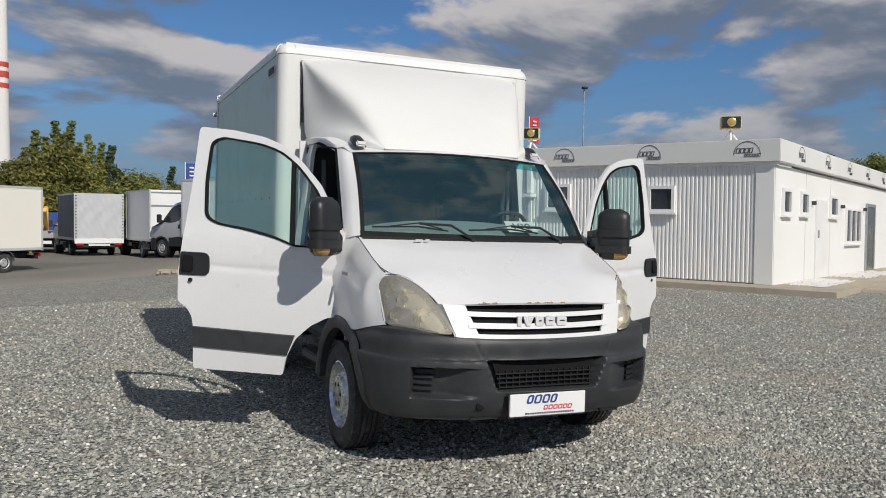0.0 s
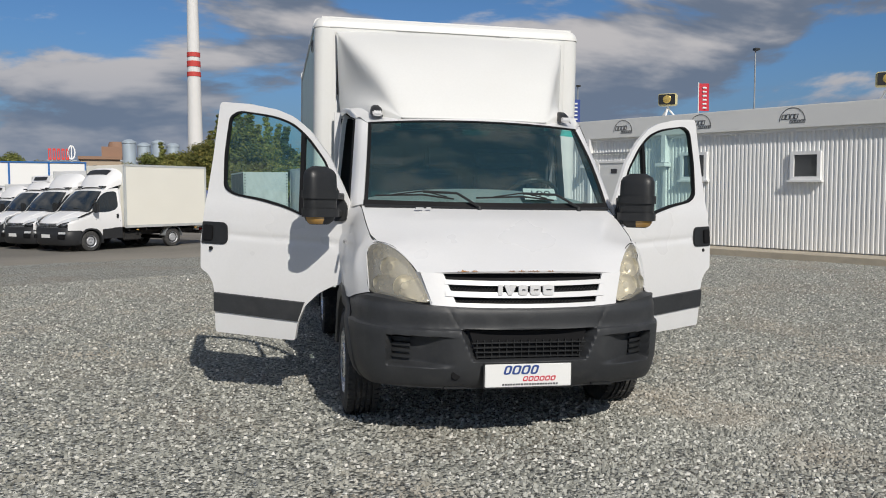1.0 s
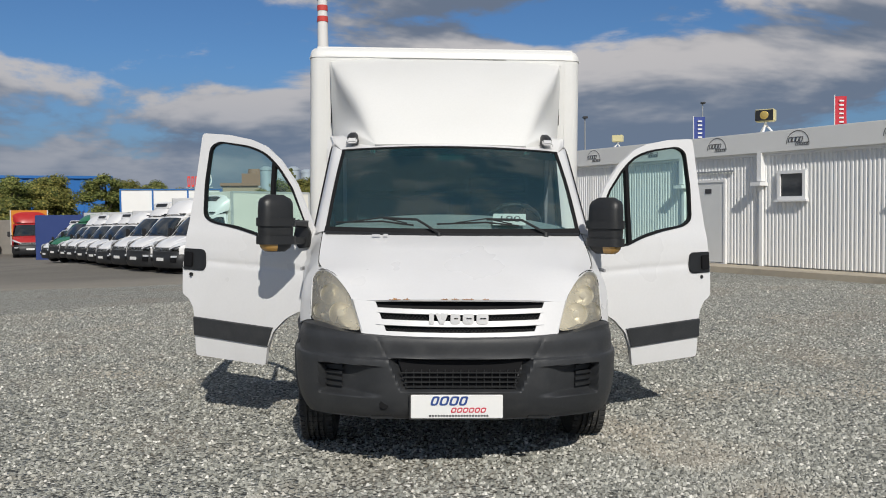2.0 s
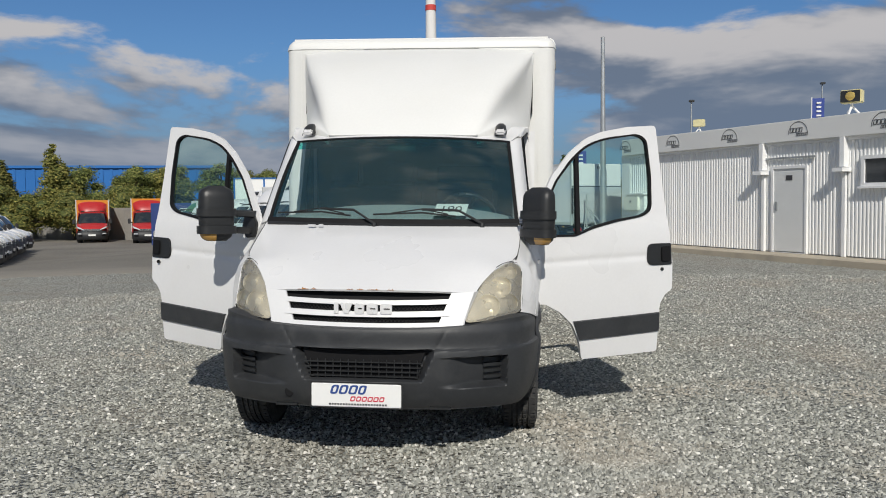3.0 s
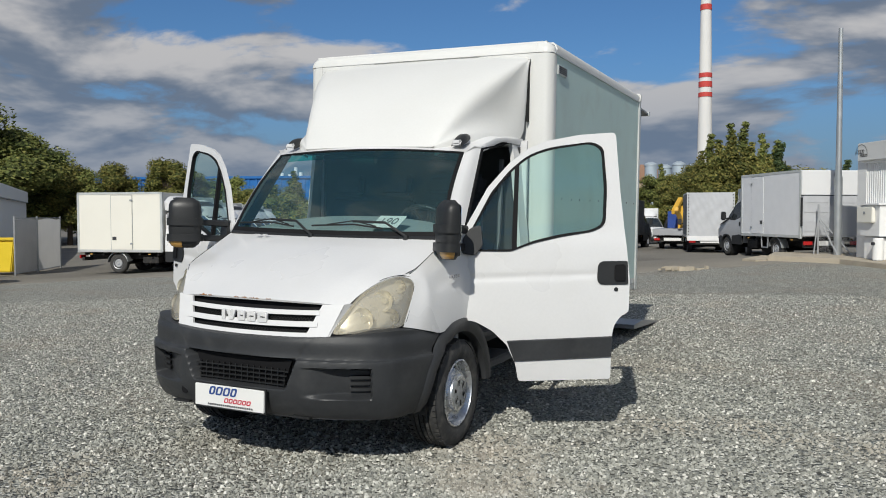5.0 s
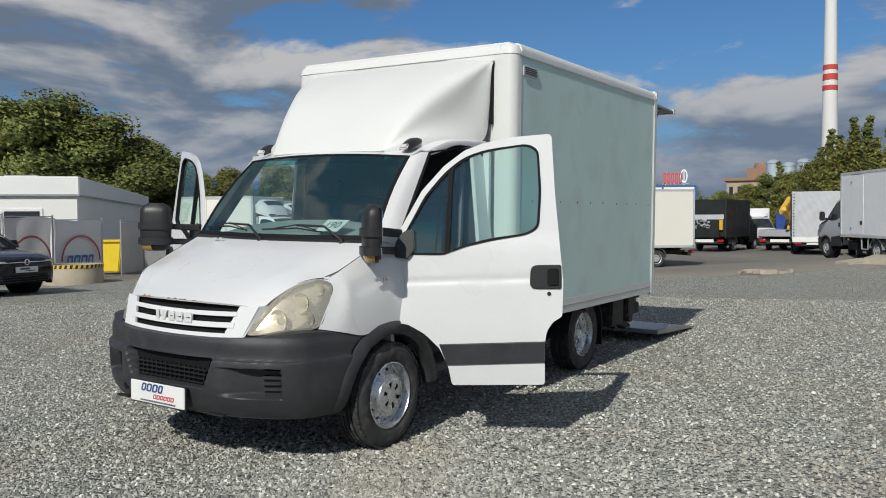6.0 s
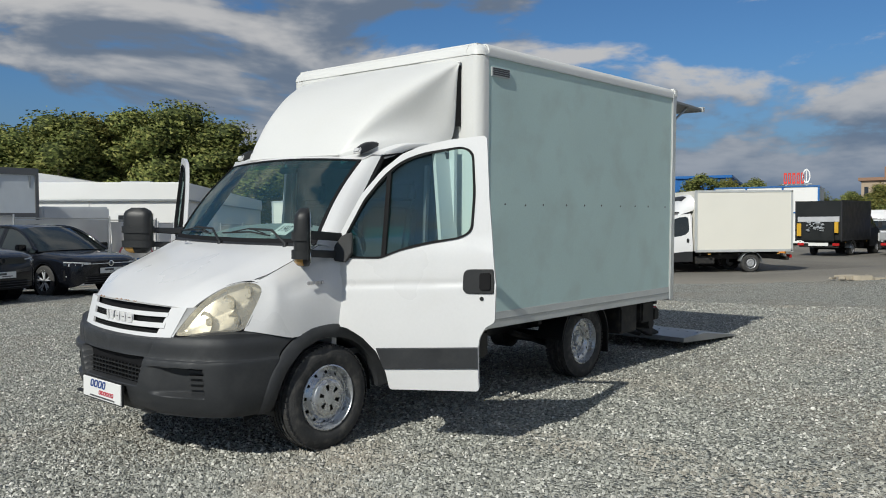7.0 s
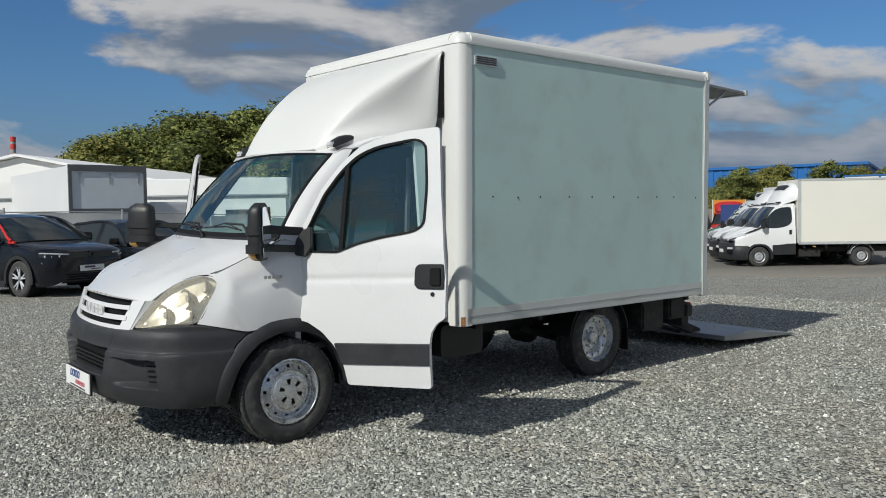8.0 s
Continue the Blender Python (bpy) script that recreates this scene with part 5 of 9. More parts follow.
def wheel_proto(name, rear):
    w = new(name)
    R, wd = (0.342, 0.212)
    t = Geo()
    h = wd / 2
    prof = [(-h + 0.02, 0.205), (-h, 0.235), (-h - 0.006, 0.27), (-h, 0.305), (-h + 0.016, 0.330), (-h + 0.035, R - 0.002)]
    xs = (-0.048, -0.016, 0.016, 0.048)
    for x in xs:
        prof += [(x - 0.008, R), (x - 0.006, R - 0.012), (x + 0.006, R - 0.012), (x + 0.008, R)]
    prof += [(h - 0.035, R - 0.002), (h - 0.016, 0.330), (h, 0.305), (h + 0.006, 0.27), (h, 0.235), (h - 0.02, 0.205)]
    t.lathe(prof, 56, "x")
    tyre = part("tyre", t, TYRE, w, "worn black tyre", smooth=0.5)
    # shoulder blocks
    bl = Geo()
    for k in range(56):
        a = 2 * math.pi * k / 56
        for x in (-0.078, 0.078, -0.032, 0.032, 0.0):
            m = Matrix.Rotation(a + (0.03 if x in (-0.035, 0.035) else 0), 4, "X")
            vs = [m @ Vector((x + dx * (0.020 if abs(x) > 0.05 else 0.010), dy * 0.0135, R - 0.012 + dz)) for dx in (-1, 1) for dy in (-1, 1) for dz in (0.0, 0.0145 if abs(x) < 0.05 else 0.011)]
            bl.add(vs, [(0, 1, 3, 2), (4, 6, 7, 5), (0, 4, 5, 1), (2, 3, 7, 6), (1, 5, 7, 3)])
    tagged(part("tread", bl, TYRE, tyre, smooth=0), label="worn tread blocks", kind="stuff")
    # rim with vent holes
    r = Geo()
    rp = [(h - 0.045, 0.212), (h - 0.006, 0.214), (h - 0.002, 0.206), (h - 0.020, 0.199), (h - 0.034, 0.192), (h - 0.052, 0.187)]
    r.lathe(rp, 48, "x")
    n, holes = 96, 12
    d0, d1 = (h - 0.052), (h - 0.020 if not rear else h - 0.090)
    ring = []
    for rad, xx in ((0.187, d0), (0.181, d0 - 0.006), (0.174, d0 - 0.006), (0.168, lerp(d0 - 0.006, d1, 0.1)), (0.152, lerp(d0, d1, 0.3)), (0.146, lerp(d0, d1, 0.4)), (0.134, d1), (0.120, d1)):
        row = []
        for i in range(n + 1):
            a = 2 * math.pi * i / n
            row.append((xx, rad * math.cos(a), rad * math.sin(a)))
        ring.append(row)
    g = Geo()
    for k in range(7):
        for i in range(n):
            if k == 3 and (i % 8) in (3, 4):
                continue
            g.add([ring[k][i], ring[k][i + 1], ring[k + 1][i + 1], ring[k + 1][i]], [(0, 1, 2, 3)])
    r.add(g.v, g.f)
    rim = part("rim", r, STEEL, w, "silver steel wheel", smooth=0.7, solid=0.004)
    bk = Geo().lathe([(h - 0.10, 0.20), (h - 0.125, 0.12), (h - 0.125, 0.0)], 32, "x").lathe([(-h + 0.03, 0.205), (h - 0.05, 0.20)], 32, "x")
    part("rim_back", bk, CHASSIS, rim, smooth=0.6)
    if not rear:
        c = Geo()
        m = 72
        crow = []
        for rad, xx in ((0.124, h - 0.024), (0.118, h - 0.004), (0.106, h + 0.003), (0.086, h + 0.004), (0.066, h + 0.004), (0.046, h + 0.004), (0.034, h + 0.005), (0.0, h + 0.006)):
            crow.append([(xx, rad * math.cos(2 * math.pi * i / m), rad * math.sin(2 * math.pi * i / m)) for i in range(m + 1)])
        for k in range(7):
            for i in range(m):
                if (k == 3 and (i % 12) in (4, 5, 6, 7)) or (k == 4 and (i % 12) in (4, 5, 6, 7)):
                    continue
                c.add([crow[k][i], crow[k][i + 1], crow[k + 1][i + 1], crow[k + 1][i]], [(0, 1, 2, 3)])
        part("hub_cap", c, STEEL, rim, "silver hub cap with six slots", smooth=0.6, solid=0.004)
        part("hub_back", Geo().lathe([(h - 0.024, 0.118), (h - 0.024, 0.0)], 24, "x"), CHASSIS, rim)
    else:
        hb = Geo().lathe([(h - 0.095, 0.122), (h - 0.095, 0.06), (h - 0.055, 0.052), (h - 0.048, 0.042), (h - 0.048, 0.0)], 32, "x")
        for k in range(6):
            a = 2 * math.pi * k / 6
            hb.rod((h - 0.098, 0.080 * math.cos(a), 0.080 * math.sin(a)), (h - 0.070, 0.080 * math.cos(a), 0.080 * math.sin(a)), 0.014, 6)
        part("hub", hb, STEEL, rim, "steel hub with six nuts", smooth=0.6)
    return w


def build_wheels():
    f = wheel_proto("front_wheel", False)
    r = wheel_proto("rear_wheel", True)
    for proto, x, y in ((f, 0.862, 1.01), (r, 0.825, 4.15)):
        proto.parent = truck
        proto.matrix_basis = pose(x, y, 0.352, 12, 0, 0)
        o = copy_thing(proto, pose(-x, y, 0.322, 40, 0, 180))
        o.parent = truck


def build_chassis():
    c = Geo()
    for s in (-1, 1):
        c.span((s * 0.36, 0.5, 0.44), (s * 0.43, 5.6, 0.60))
    for y in (1.6, 2.6, 3.4, 4.6, 5.3):
        c.span((-0.4, y, 0.47), (0.4, y + 0.06, 0.57))
    for y in (2.6, 3.3, 4.0, 4.7, 5.4):
        c.span((-1.0, y, 0.60), (1.0, y + 0.05, 0.66))
    part("chassis_rail", c, CHASSIS, truck, "black chassis rails")
    part("front_axle", Geo().rod((-0.75, 1.01, 0.32), (0.75, 1.01, 0.32), 0.05).span((-0.45, 0.7, 0.28), (0.45, 1.25, 0.45)), CHASSIS, truck)
    ax = Geo().rod((-0.75, 4.15, 0.34), (0.75, 4.15, 0.34), 0.06).lathe([(-0.13, 0.05), (-0.08, 0.14), (0.08, 0.14), (0.13, 0.05)], 16, "x", (0.0, 4.15, 0.34))
    for s in (-1, 1):
        ax.tube([(s * 0.52, 3.55, 0.46), (s * 0.52, 4.15, 0.28), (s * 0.52, 4.75, 0.46)], 0.03, 6)
    part("rear_axle", ax, CHASSIS, truck)
    # the widest plate is an unseen shield against sun leaking under the bumper
    part("engine_block", Geo().box((0, 1.2, 0.72), (0.6, 0.9, 0.5)).box((0, 0.42, 0.7), (0.9, 0.08, 0.5)).box((0, 0.60, 0.70), (1.60, 0.05, 0.56)), CHASSIS, truck, bevel=0.03)
    tk = Geo().prism(round_poly([(2.42, 0.36), (2.86, 0.36), (2.86, 0.62), (2.42, 0.62)], 0.06, 4), lambda a, b, d: (0.46 + d, a, b), 0.34)
    part("fuel_tank", tk, BLACKP, truck, "black fuel tank", smooth=0.5)
    for s in (-1, 1):
        m = Geo()
        m.grid([[(s * x, 4.15 + 0.41 * math.cos(a), 0.345 + 0.41 * math.sin(a)) for x in (0.68, 0.80, 0.945, 0.95)] for a in [radians(lerp(172, 8, i / 16)) for i in range(17)]])
        mg = part("mudguard", m, BLACKP, truck, "black plastic mudguard", smooth=0.9, solid=0.008)
        part("mud_flap", Geo().span((s * 0.70, 4.55, 0.20), (s * 0.94, 4.57, 0.44)), RUBBER, mg)
    ex = Geo().tube([(-0.2, 1.8, 0.35), (-0.2, 3.0, 0.35), (-0.25, 4.6, 0.42), (-0.3, 5.3, 0.4)], 0.035, 8).rod((-0.2, 2.6, 0.36), (-0.2, 3.2, 0.36), 0.09, 12)
    part("exhaust", ex, CHASSIS, truck)
    bt = Geo().box((0.83, 4.92, 0.50), (0.28, 0.34, 0.30)).box((0.86, 5.30, 0.53), (0.24, 0.26, 0.22))
    part("battery_box", bt, CHASSIS, truck, "black box under the floor", bevel=0.02)
    part("rear_beam", Geo().span((-0.95, 5.5, 0.42), (0.95, 5.6, 0.54)), CHASSIS, truck, bevel=0.01)
    for s in (-1, 1):
        part("tail_lamp", Geo().span((s * 0.66, 5.60, 0.45), (s * 0.90, 5.66, 0.55)), REDL, truck, "red tail lamp", bevel=0.01)


def build_tail_lift():
    lift = new("tail_lift")
    lift.parent = truck
    tagged(lift, label="lowered grey tail lift platform resting on gravel")
    p = Geo().prism([(6.15, 0.155), (6.15, 0.105), (6.6, 0.075), (7.62, 0.022), (7.66, 0.03), (6.7, 0.155)], lambda a, b, d: (-0.98 + d, a, b), 1.96)
    part("platform", p, mat("lift_plate", (0.30, 0.31, 0.32), 0.45, metal=0.5, var=0.15), lift, "grey ribbed metal platform", bevel=0.004)
    rb = Geo()
    for k in range(16):
        rb.box((-0.9 + 0.12 * k, 7.1, 0.098), (0.03, 0.9, 0.006), rx=-7.5)
    part("platform_rib", rb, GALV, lift)
    for s in (-1, 1):
        part("lift_arm", Geo().box((s * 0.55, 5.95, 0.26), (0.08, 0.75, 0.09), rx=-20), CHASSIS, lift, "black lift arm", bevel=0.006)
        part("lift_ram", Geo().rod((s * 0.42, 5.55, 0.30), (s * 0.42, 6.25, 0.13), 0.03), CHASSIS, lift)
    part("lift_tube", Geo().rod((-0.85, 5.62, 0.36), (0.85, 5.62, 0.36), 0.06, 14), CHASSIS, lift)


build_hood()
build_windscreen()
both(build_fender)
build_bumper()
build_grille()
both(build_headlight)
both(build_arch)
build_door(1, 24.7)
build_door(-1, 26.0)
build_cab_shell()
build_interior()
build_spoiler()
both(build_roof_lamp)
build_box()
build_wheels()
build_chassis()
build_tail_lift()


# ---- the site building with its corrugated wall ----
def bpt(u, v, z):
    p = BC + BU * u + BV * v
    return (p.x, p.y, z + 0.010 * u - 0.008 * v)


BLD_LEN, BLD_BACK = 13.25, 13.0
Z_BASE, Z_EAVE, Z_TOP = 0.25, 2.74, 3.19
PVC = mat("white_pvc", (0.82, 0.82, 0.81), 0.35, var=0.03)
PANE = mat("window_dark", (0.03, 0.035, 0.04), 0.05, var=0.2, spec=0.8)
SLATE = mat("logo_slate", (0.05, 0.05, 0.055), 0.5, var=0.05)


def logo(parent, place, sc):
    """A half ring over slanted strokes, in dark grey."""
    g = Geo()
    n = 18
    arc = lambda r0, r1: [[place(math.cos(a) * r * sc, (math.sin(a) * r - 0.10) * sc, 0.006) for r in (r0, r1)] for a in [math.pi * k / n for k in range(n + 1)]]
    g.grid(arc(0.294, 0.310))
    x = -0.26
    for w in (0.085, 0.09, 0.09, 0.08):
        g.frame_ring([(x + 0.0, -0.06), (x + w, -0.06), (x + w + 0.03, 0.055), (x + 0.03, 0.055)], [(x + 0.018, -0.048), (x + w - 0.010, -0.048), (x + w + 0.014, 0.044), (x + 0.040, 0.044)], lambda a, b, d: place(a * sc, b * sc, 0.004 + d), 0.004)
        x += w + 0.012
    part("emblem", g, SLATE, parent, "dark half-ring emblem with slanted strokes", smooth=0)
    g2 = Geo()
    x = -0.06
    for k in range(6):
        g2.frame_ring([(x, -0.15), (x + 0.05, -0.15), (x + 0.065, -0.08), (x + 0.015, -0.08)], [(x + 0.011, -0.141), (x + 0.043, -0.141), (x + 0.055, -0.089), (x + 0.023, -0.089)], lambda a, b, d: place(a * sc, b * sc, 0.004 + d), 0.004)
        x += 0.062
    part("emblem_strokes", g2, SLATE, parent, smooth=0)


def pvc_window(parent, place, u0, u1, z0, z1, tilted=False, mullions=0):
    """place(a, z, d): along the wall, height, depth outwards."""
    w = Geo().frame_ring([(u0, z0), (u1, z0), (u1, z1), (u0, z1)], [(u0 + 0.07, z0 + 0.07), (u1 - 0.07, z0 + 0.07), (u1 - 0.07, z1 - 0.07), (u0 + 0.07, z1 - 0.07)], lambda a, b, d: place(a, b, 0.055 - d), 0.07)
    for k in range(mullions):
        x = lerp(u0, u1, (k + 1) / (mullions + 1))
        w.prism([(x - 0.04, z0 + 0.05), (x + 0.04, z0 + 0.05), (x + 0.04, z1 - 0.05), (x - 0.04, z1 - 0.05)], lambda a, b, d: place(a, b, 0.05 - d), 0.05)
    fr = part("window", w, PVC, parent, "small white plastic window")
    part("pane", Geo().prism([(u0 + 0.05, z0 + 0.05), (u1 - 0.05, z0 + 0.05), (u1 - 0.05, z1 - 0.05), (u0 + 0.05, z1 - 0.05)], lambda a, b, d: place(a, b, 0.012 - d), 0.012), PANE, fr, "dark pane", smooth=0)
    part("sill", Geo().prism([(u0 - 0.05, z0 - 0.045), (u1 + 0.05, z0 - 0.045), (u1 + 0.05, z0), (u0 - 0.05, z0)], lambda a, b, d: place(a, b, 0.10 - d), 0.10), PVC, fr)


def build_site_building():
    b = thing("site_building", "low white modular building with a corrugated wall and grey fascia", "building")
    core = Geo().prism([(0, 0), (BLD_LEN, 0), (BLD_LEN, BLD_BACK), (0, BLD_BACK)], lambda a, c, d: bpt(a, c + 0.045 if c == 0 else c, Z_BASE - 0.2 + d), Z_EAVE + 0.15 - Z_BASE)
    part("wall", core, BWALL, b, "smooth white wall")
    # corrugated sheets, one per bay
    front = lambda a, z, d: bpt(a, -d, z)
    edges = [0.36, 2.45, 4.55, 6.66, 7.68, 9.2, 11.2, 13.1]
    for e0, e1 in zip(edges, edges[1:]):
        door_bay = abs(e0 - 6.66) < 0.01
        zb = 2.16 if door_bay else Z_BASE + 0.02
        n = max(1, round((e1 - e0) / 0.090))
        p = (e1 - e0) / n
        prof = []
        for k in range(n):
            x = e0 + k * p
            prof += [(x, 0.0), (x + 0.30 * p, 0.0), (x + 0.45 * p, 0.021), (x + 0.85 * p, 0.021)]
        prof.append((e1, 0.0))
        g = Geo().grid([[front(x, z, d) for x, d in prof] for z in (zb, Z_EAVE)])
        part("corrugated_sheet", g, BWALL, b, "white corrugated sheet", smooth=0.3)
    for e0, e1 in ((0.0, 0.36), (13.1, 13.5)):
        part("corner_panel", Geo().prism([(e0, Z_BASE), (e1, Z_BASE), (e1, Z_EAVE), (e0, Z_EAVE)], lambda a, z, d: front(a, z, 0.04 - d), 0.05), BWALL, b)
    pvc_window(b, lambda a, z, d: front(a, z, d + 0.03), 2.06, 2.68, 1.69, 2.27)
    pvc_window(b, lambda a, z, d: front(a, z, d + 0.03), 4.60, 5.28, 1.71, 2.33)
    # service door
    dr = Geo().prism([(6.72, Z_BASE + 0.03), (7.62, Z_BASE + 0.03), (7.62, 2.14), (6.72, 2.14)], lambda a, z, d: front(a, z, 0.05 - d), 0.05)
    door = part("door", dr, mat("door_grey_white", (0.68, 0.69, 0.68), 0.4, var=0.04), b, "pale grey service door", bevel=0.006)
    fr = Geo().frame_ring([(6.66, Z_BASE), (7.68, Z_BASE), (7.68, 2.2), (6.66, 2.2)], [(6.72, Z_BASE + 0.01), (7.62, Z_BASE + 0.01), (7.62, 2.14), (6.72, 2.14)], lambda a, z, d: front(a, z, 0.07 - d), 0.06)
    part("door_frame", fr, PVC, door)
    part("vent_plate", Geo().prism([(7.08, 1.88), (7.26, 1.88), (7.26, 1.99), (7.08, 1.99)], lambda a, z, d: front(a, z, 0.06 - d), 0.01), SLATE, door)
    part("handle", Geo().prism([(7.50, 1.20), (7.56, 1.20), (7.56, 1.40), (7.50, 1.40)], lambda a, z, d: front(a, z, 0.08 - d), 0.03), GALV, door, bevel=0.005)
    # cable ducts down the wall
    for u in (5.72, 7.95):
        g = Geo().prism([(u - 0.09, Z_EAVE - 0.62), (u + 0.02, Z_EAVE - 0.62), (u + 0.02, Z_EAVE), (u - 0.09, Z_EAVE)], lambda a, z, d: front(a, z, 0.16 - d), 0.14)
        g.prism([(u - 0.16, Z_EAVE - 0.72), (u + 0.10, Z_EAVE - 0.72), (u + 0.10, Z_EAVE - 0.64), (u - 0.16, Z_EAVE - 0.64)], lambda a, z, d: front(a, z, 0.28 - d), 0.26)
        g.prism([(u - 0.06, Z_BASE), (u + 0.02, Z_BASE), (u + 0.02, Z_EAVE - 0.62), (u - 0.06, Z_EAVE - 0.62)], lambda a, z, d: front(a, z, 0.08 - d), 0.06)
        part("cable_duct", g, PVC, b, "white cable duct with a small shelf", smooth=0)
    pp = Geo().prism([(6.45, 2.36), (7.9, 2.36), (7.9, 2.40), (6.45, 2.40)], lambda a, z, d: front(a, z, 0.075 - d), 0.04)
    part("cable_tray", pp, GALV, b)
    # boxes at the far end
    mb = part("meter_box", Geo().prism([(12.08, 0.83), (12.92, 0.83), (12.92, 1.60), (12.08, 1.60)], lambda a, z, d: front(a, z, 0.30 - d), 0.28), PVC, b, "white meter cabinet", bevel=0.012)
    part("meter_hood", Geo().prism([(12.03, 1.60), (12.97, 1.60), (12.97, 1.64), (12.03, 1.64)], lambda a, z, d: front(a, z, 0.36 - d), 0.34), PVC, mb, bevel=0.006)
    part("meter_flap", Geo().prism(round_poly([(12.26, 1.16), (12.92, 1.16), (12.92, 1.55), (12.26, 1.55)], 0.05, 3), lambda a, z, d: front(a, z, 0.39 - d), 0.09), CREAM, mb, "cream flap", bevel=0.02)
    part("flap_latch", Geo().prism([(12.55, 1.38), (12.62, 1.38), (12.62, 1.44), (12.55, 1.44)], lambda a, z, d: front(a, z, 0.40 - d), 0.02), GALV, mb)
    part("meter_base", Geo().prism([(12.22, Z_BASE), (12.86, Z_BASE), (12.86, 0.80), (12.22, 0.80)], lambda a, z, d: front(a, z, 0.22 - d), 0.20), PVC, b, "white lower cabinet", bevel=0.012)
    c0, c1 = front(12.06, Z_BASE, 0.34), front(12.06, 0.80, 0.34)
    tb = part("waste_bin", Geo().rod(c0, c1, 0.13, 16), PVC, b, "white upright bin with a dark slot", bevel=0.015)
    part("bin_slot", Geo().prism(round_poly([(12.00, 0.62), (12.13, 0.62), (12.13, 0.70), (12.00, 0.70)], 0.03, 3), lambda a, z, d: front(a, z, 0.48 - d), 0.04), SLATE, tb)
    # fascia, roof
    g = Geo().prism([(-0.14, -0.14), (BLD_LEN + 0.1, -0.14), (BLD_LEN + 0.1, BLD_BACK), (-0.14, BLD_BACK)], lambda a, c, d: bpt(a, c, Z_EAVE - 0.01 + d), Z_TOP - Z_EAVE + 0.01)
    part("fascia", g, FASCIA, b, "light grey fascia with dark emblems", bevel=0.015)
    part("fascia_shadow_gap", Geo().prism([(-0.06, -0.06), (BLD_LEN + 0.02, -0.06), (BLD_LEN + 0.02, 1.0), (-0.06, 1.0)], lambda a, c, d: bpt(a, c, Z_EAVE - 0.07 + d), 0.07), PVC, b)
    for k in range(7):
        u = 0.52 + 2.11 * k
        logo(b, lambda a, z, d, u=u: bpt(u - a, -0.14 - d, 2.97 + z), 0.88)
    for k in range(5):
        v = 1.46 + 2.36 * k
        logo(b, lambda a, z, d, v=v: bpt(-0.14 - d, v + a, 2.97 + z), 0.88)
    # the wing
    wing = lambda a, z, d: bpt(-d, a, z)
    pvc_window(b, wing, 0.5, 1.13, 1.68, 2.24)
    pvc_window(b, wing, 1.92, 2.56, 1.70, 2.24)
    pvc_window(b, wing, 4.64, 5.44, 1.71, 2.25)
    pvc_window(b, wing, 6.44, 8.31, 1.04, 2.0, mullions=2)
    d1 = part("door", Geo().prism([(3.3, Z_BASE), (4.35, Z_BASE), (4.35, 2.10), (3.3, 2.10)], lambda a, z, d: wing(a, z, 0.04 - d), 0.04), PVC, b, "white door", bevel=0.005)
    part("handle", Geo().prism([(3.42, 1.2), (3.47, 1.2), (3.47, 1.38), (3.42, 1.38)], lambda a, z, d: wing(a, z, 0.07 - d), 0.03), GALV, d1)
    d2 = part("door", Geo().prism([(9.15, Z_BASE), (10.3, Z_BASE), (10.3, 2.12), (9.15, 2.12)], lambda a, z, d: wing(a, z, 0.03 - d), 0.03), mat("glass_door", (0.10, 0.11, 0.11), 0.1), b, "dark glazed door")
    part("door_frame", Geo().frame_ring([(9.08, Z_BASE), (10.37, Z_BASE), (10.37, 2.19), (9.08, 2.19)], [(9.2, Z_BASE + 0.02), (10.25, Z_BASE + 0.02), (10.25, 2.1), (9.2, 2.1)], lambda a, z, d: wing(a, z, 0.05 - d), 0.05), GALV, d2)
    for v in (2.95, 5.9, 8.75):
        part("wall_lamp", Geo().prism([(v, 1.96), (v + 0.07, 1.96), (v + 0.07, 2.05), (v, 2.05)], lambda a, z, d: wing(a, z, 0.1 - d), 0.1), SLATE, b, "small dark wall lamp", bevel=0.01)
    for u in (2.4, 4.75):
        part("wall_joint", Geo().prism([(u, Z_BASE), (u + 0.02, Z_BASE), (u + 0.02, Z_EAVE), (u, Z_EAVE)], lambda a, z, d: wing(a, z, 0.012 - d), 0.01), FASCIA, b)


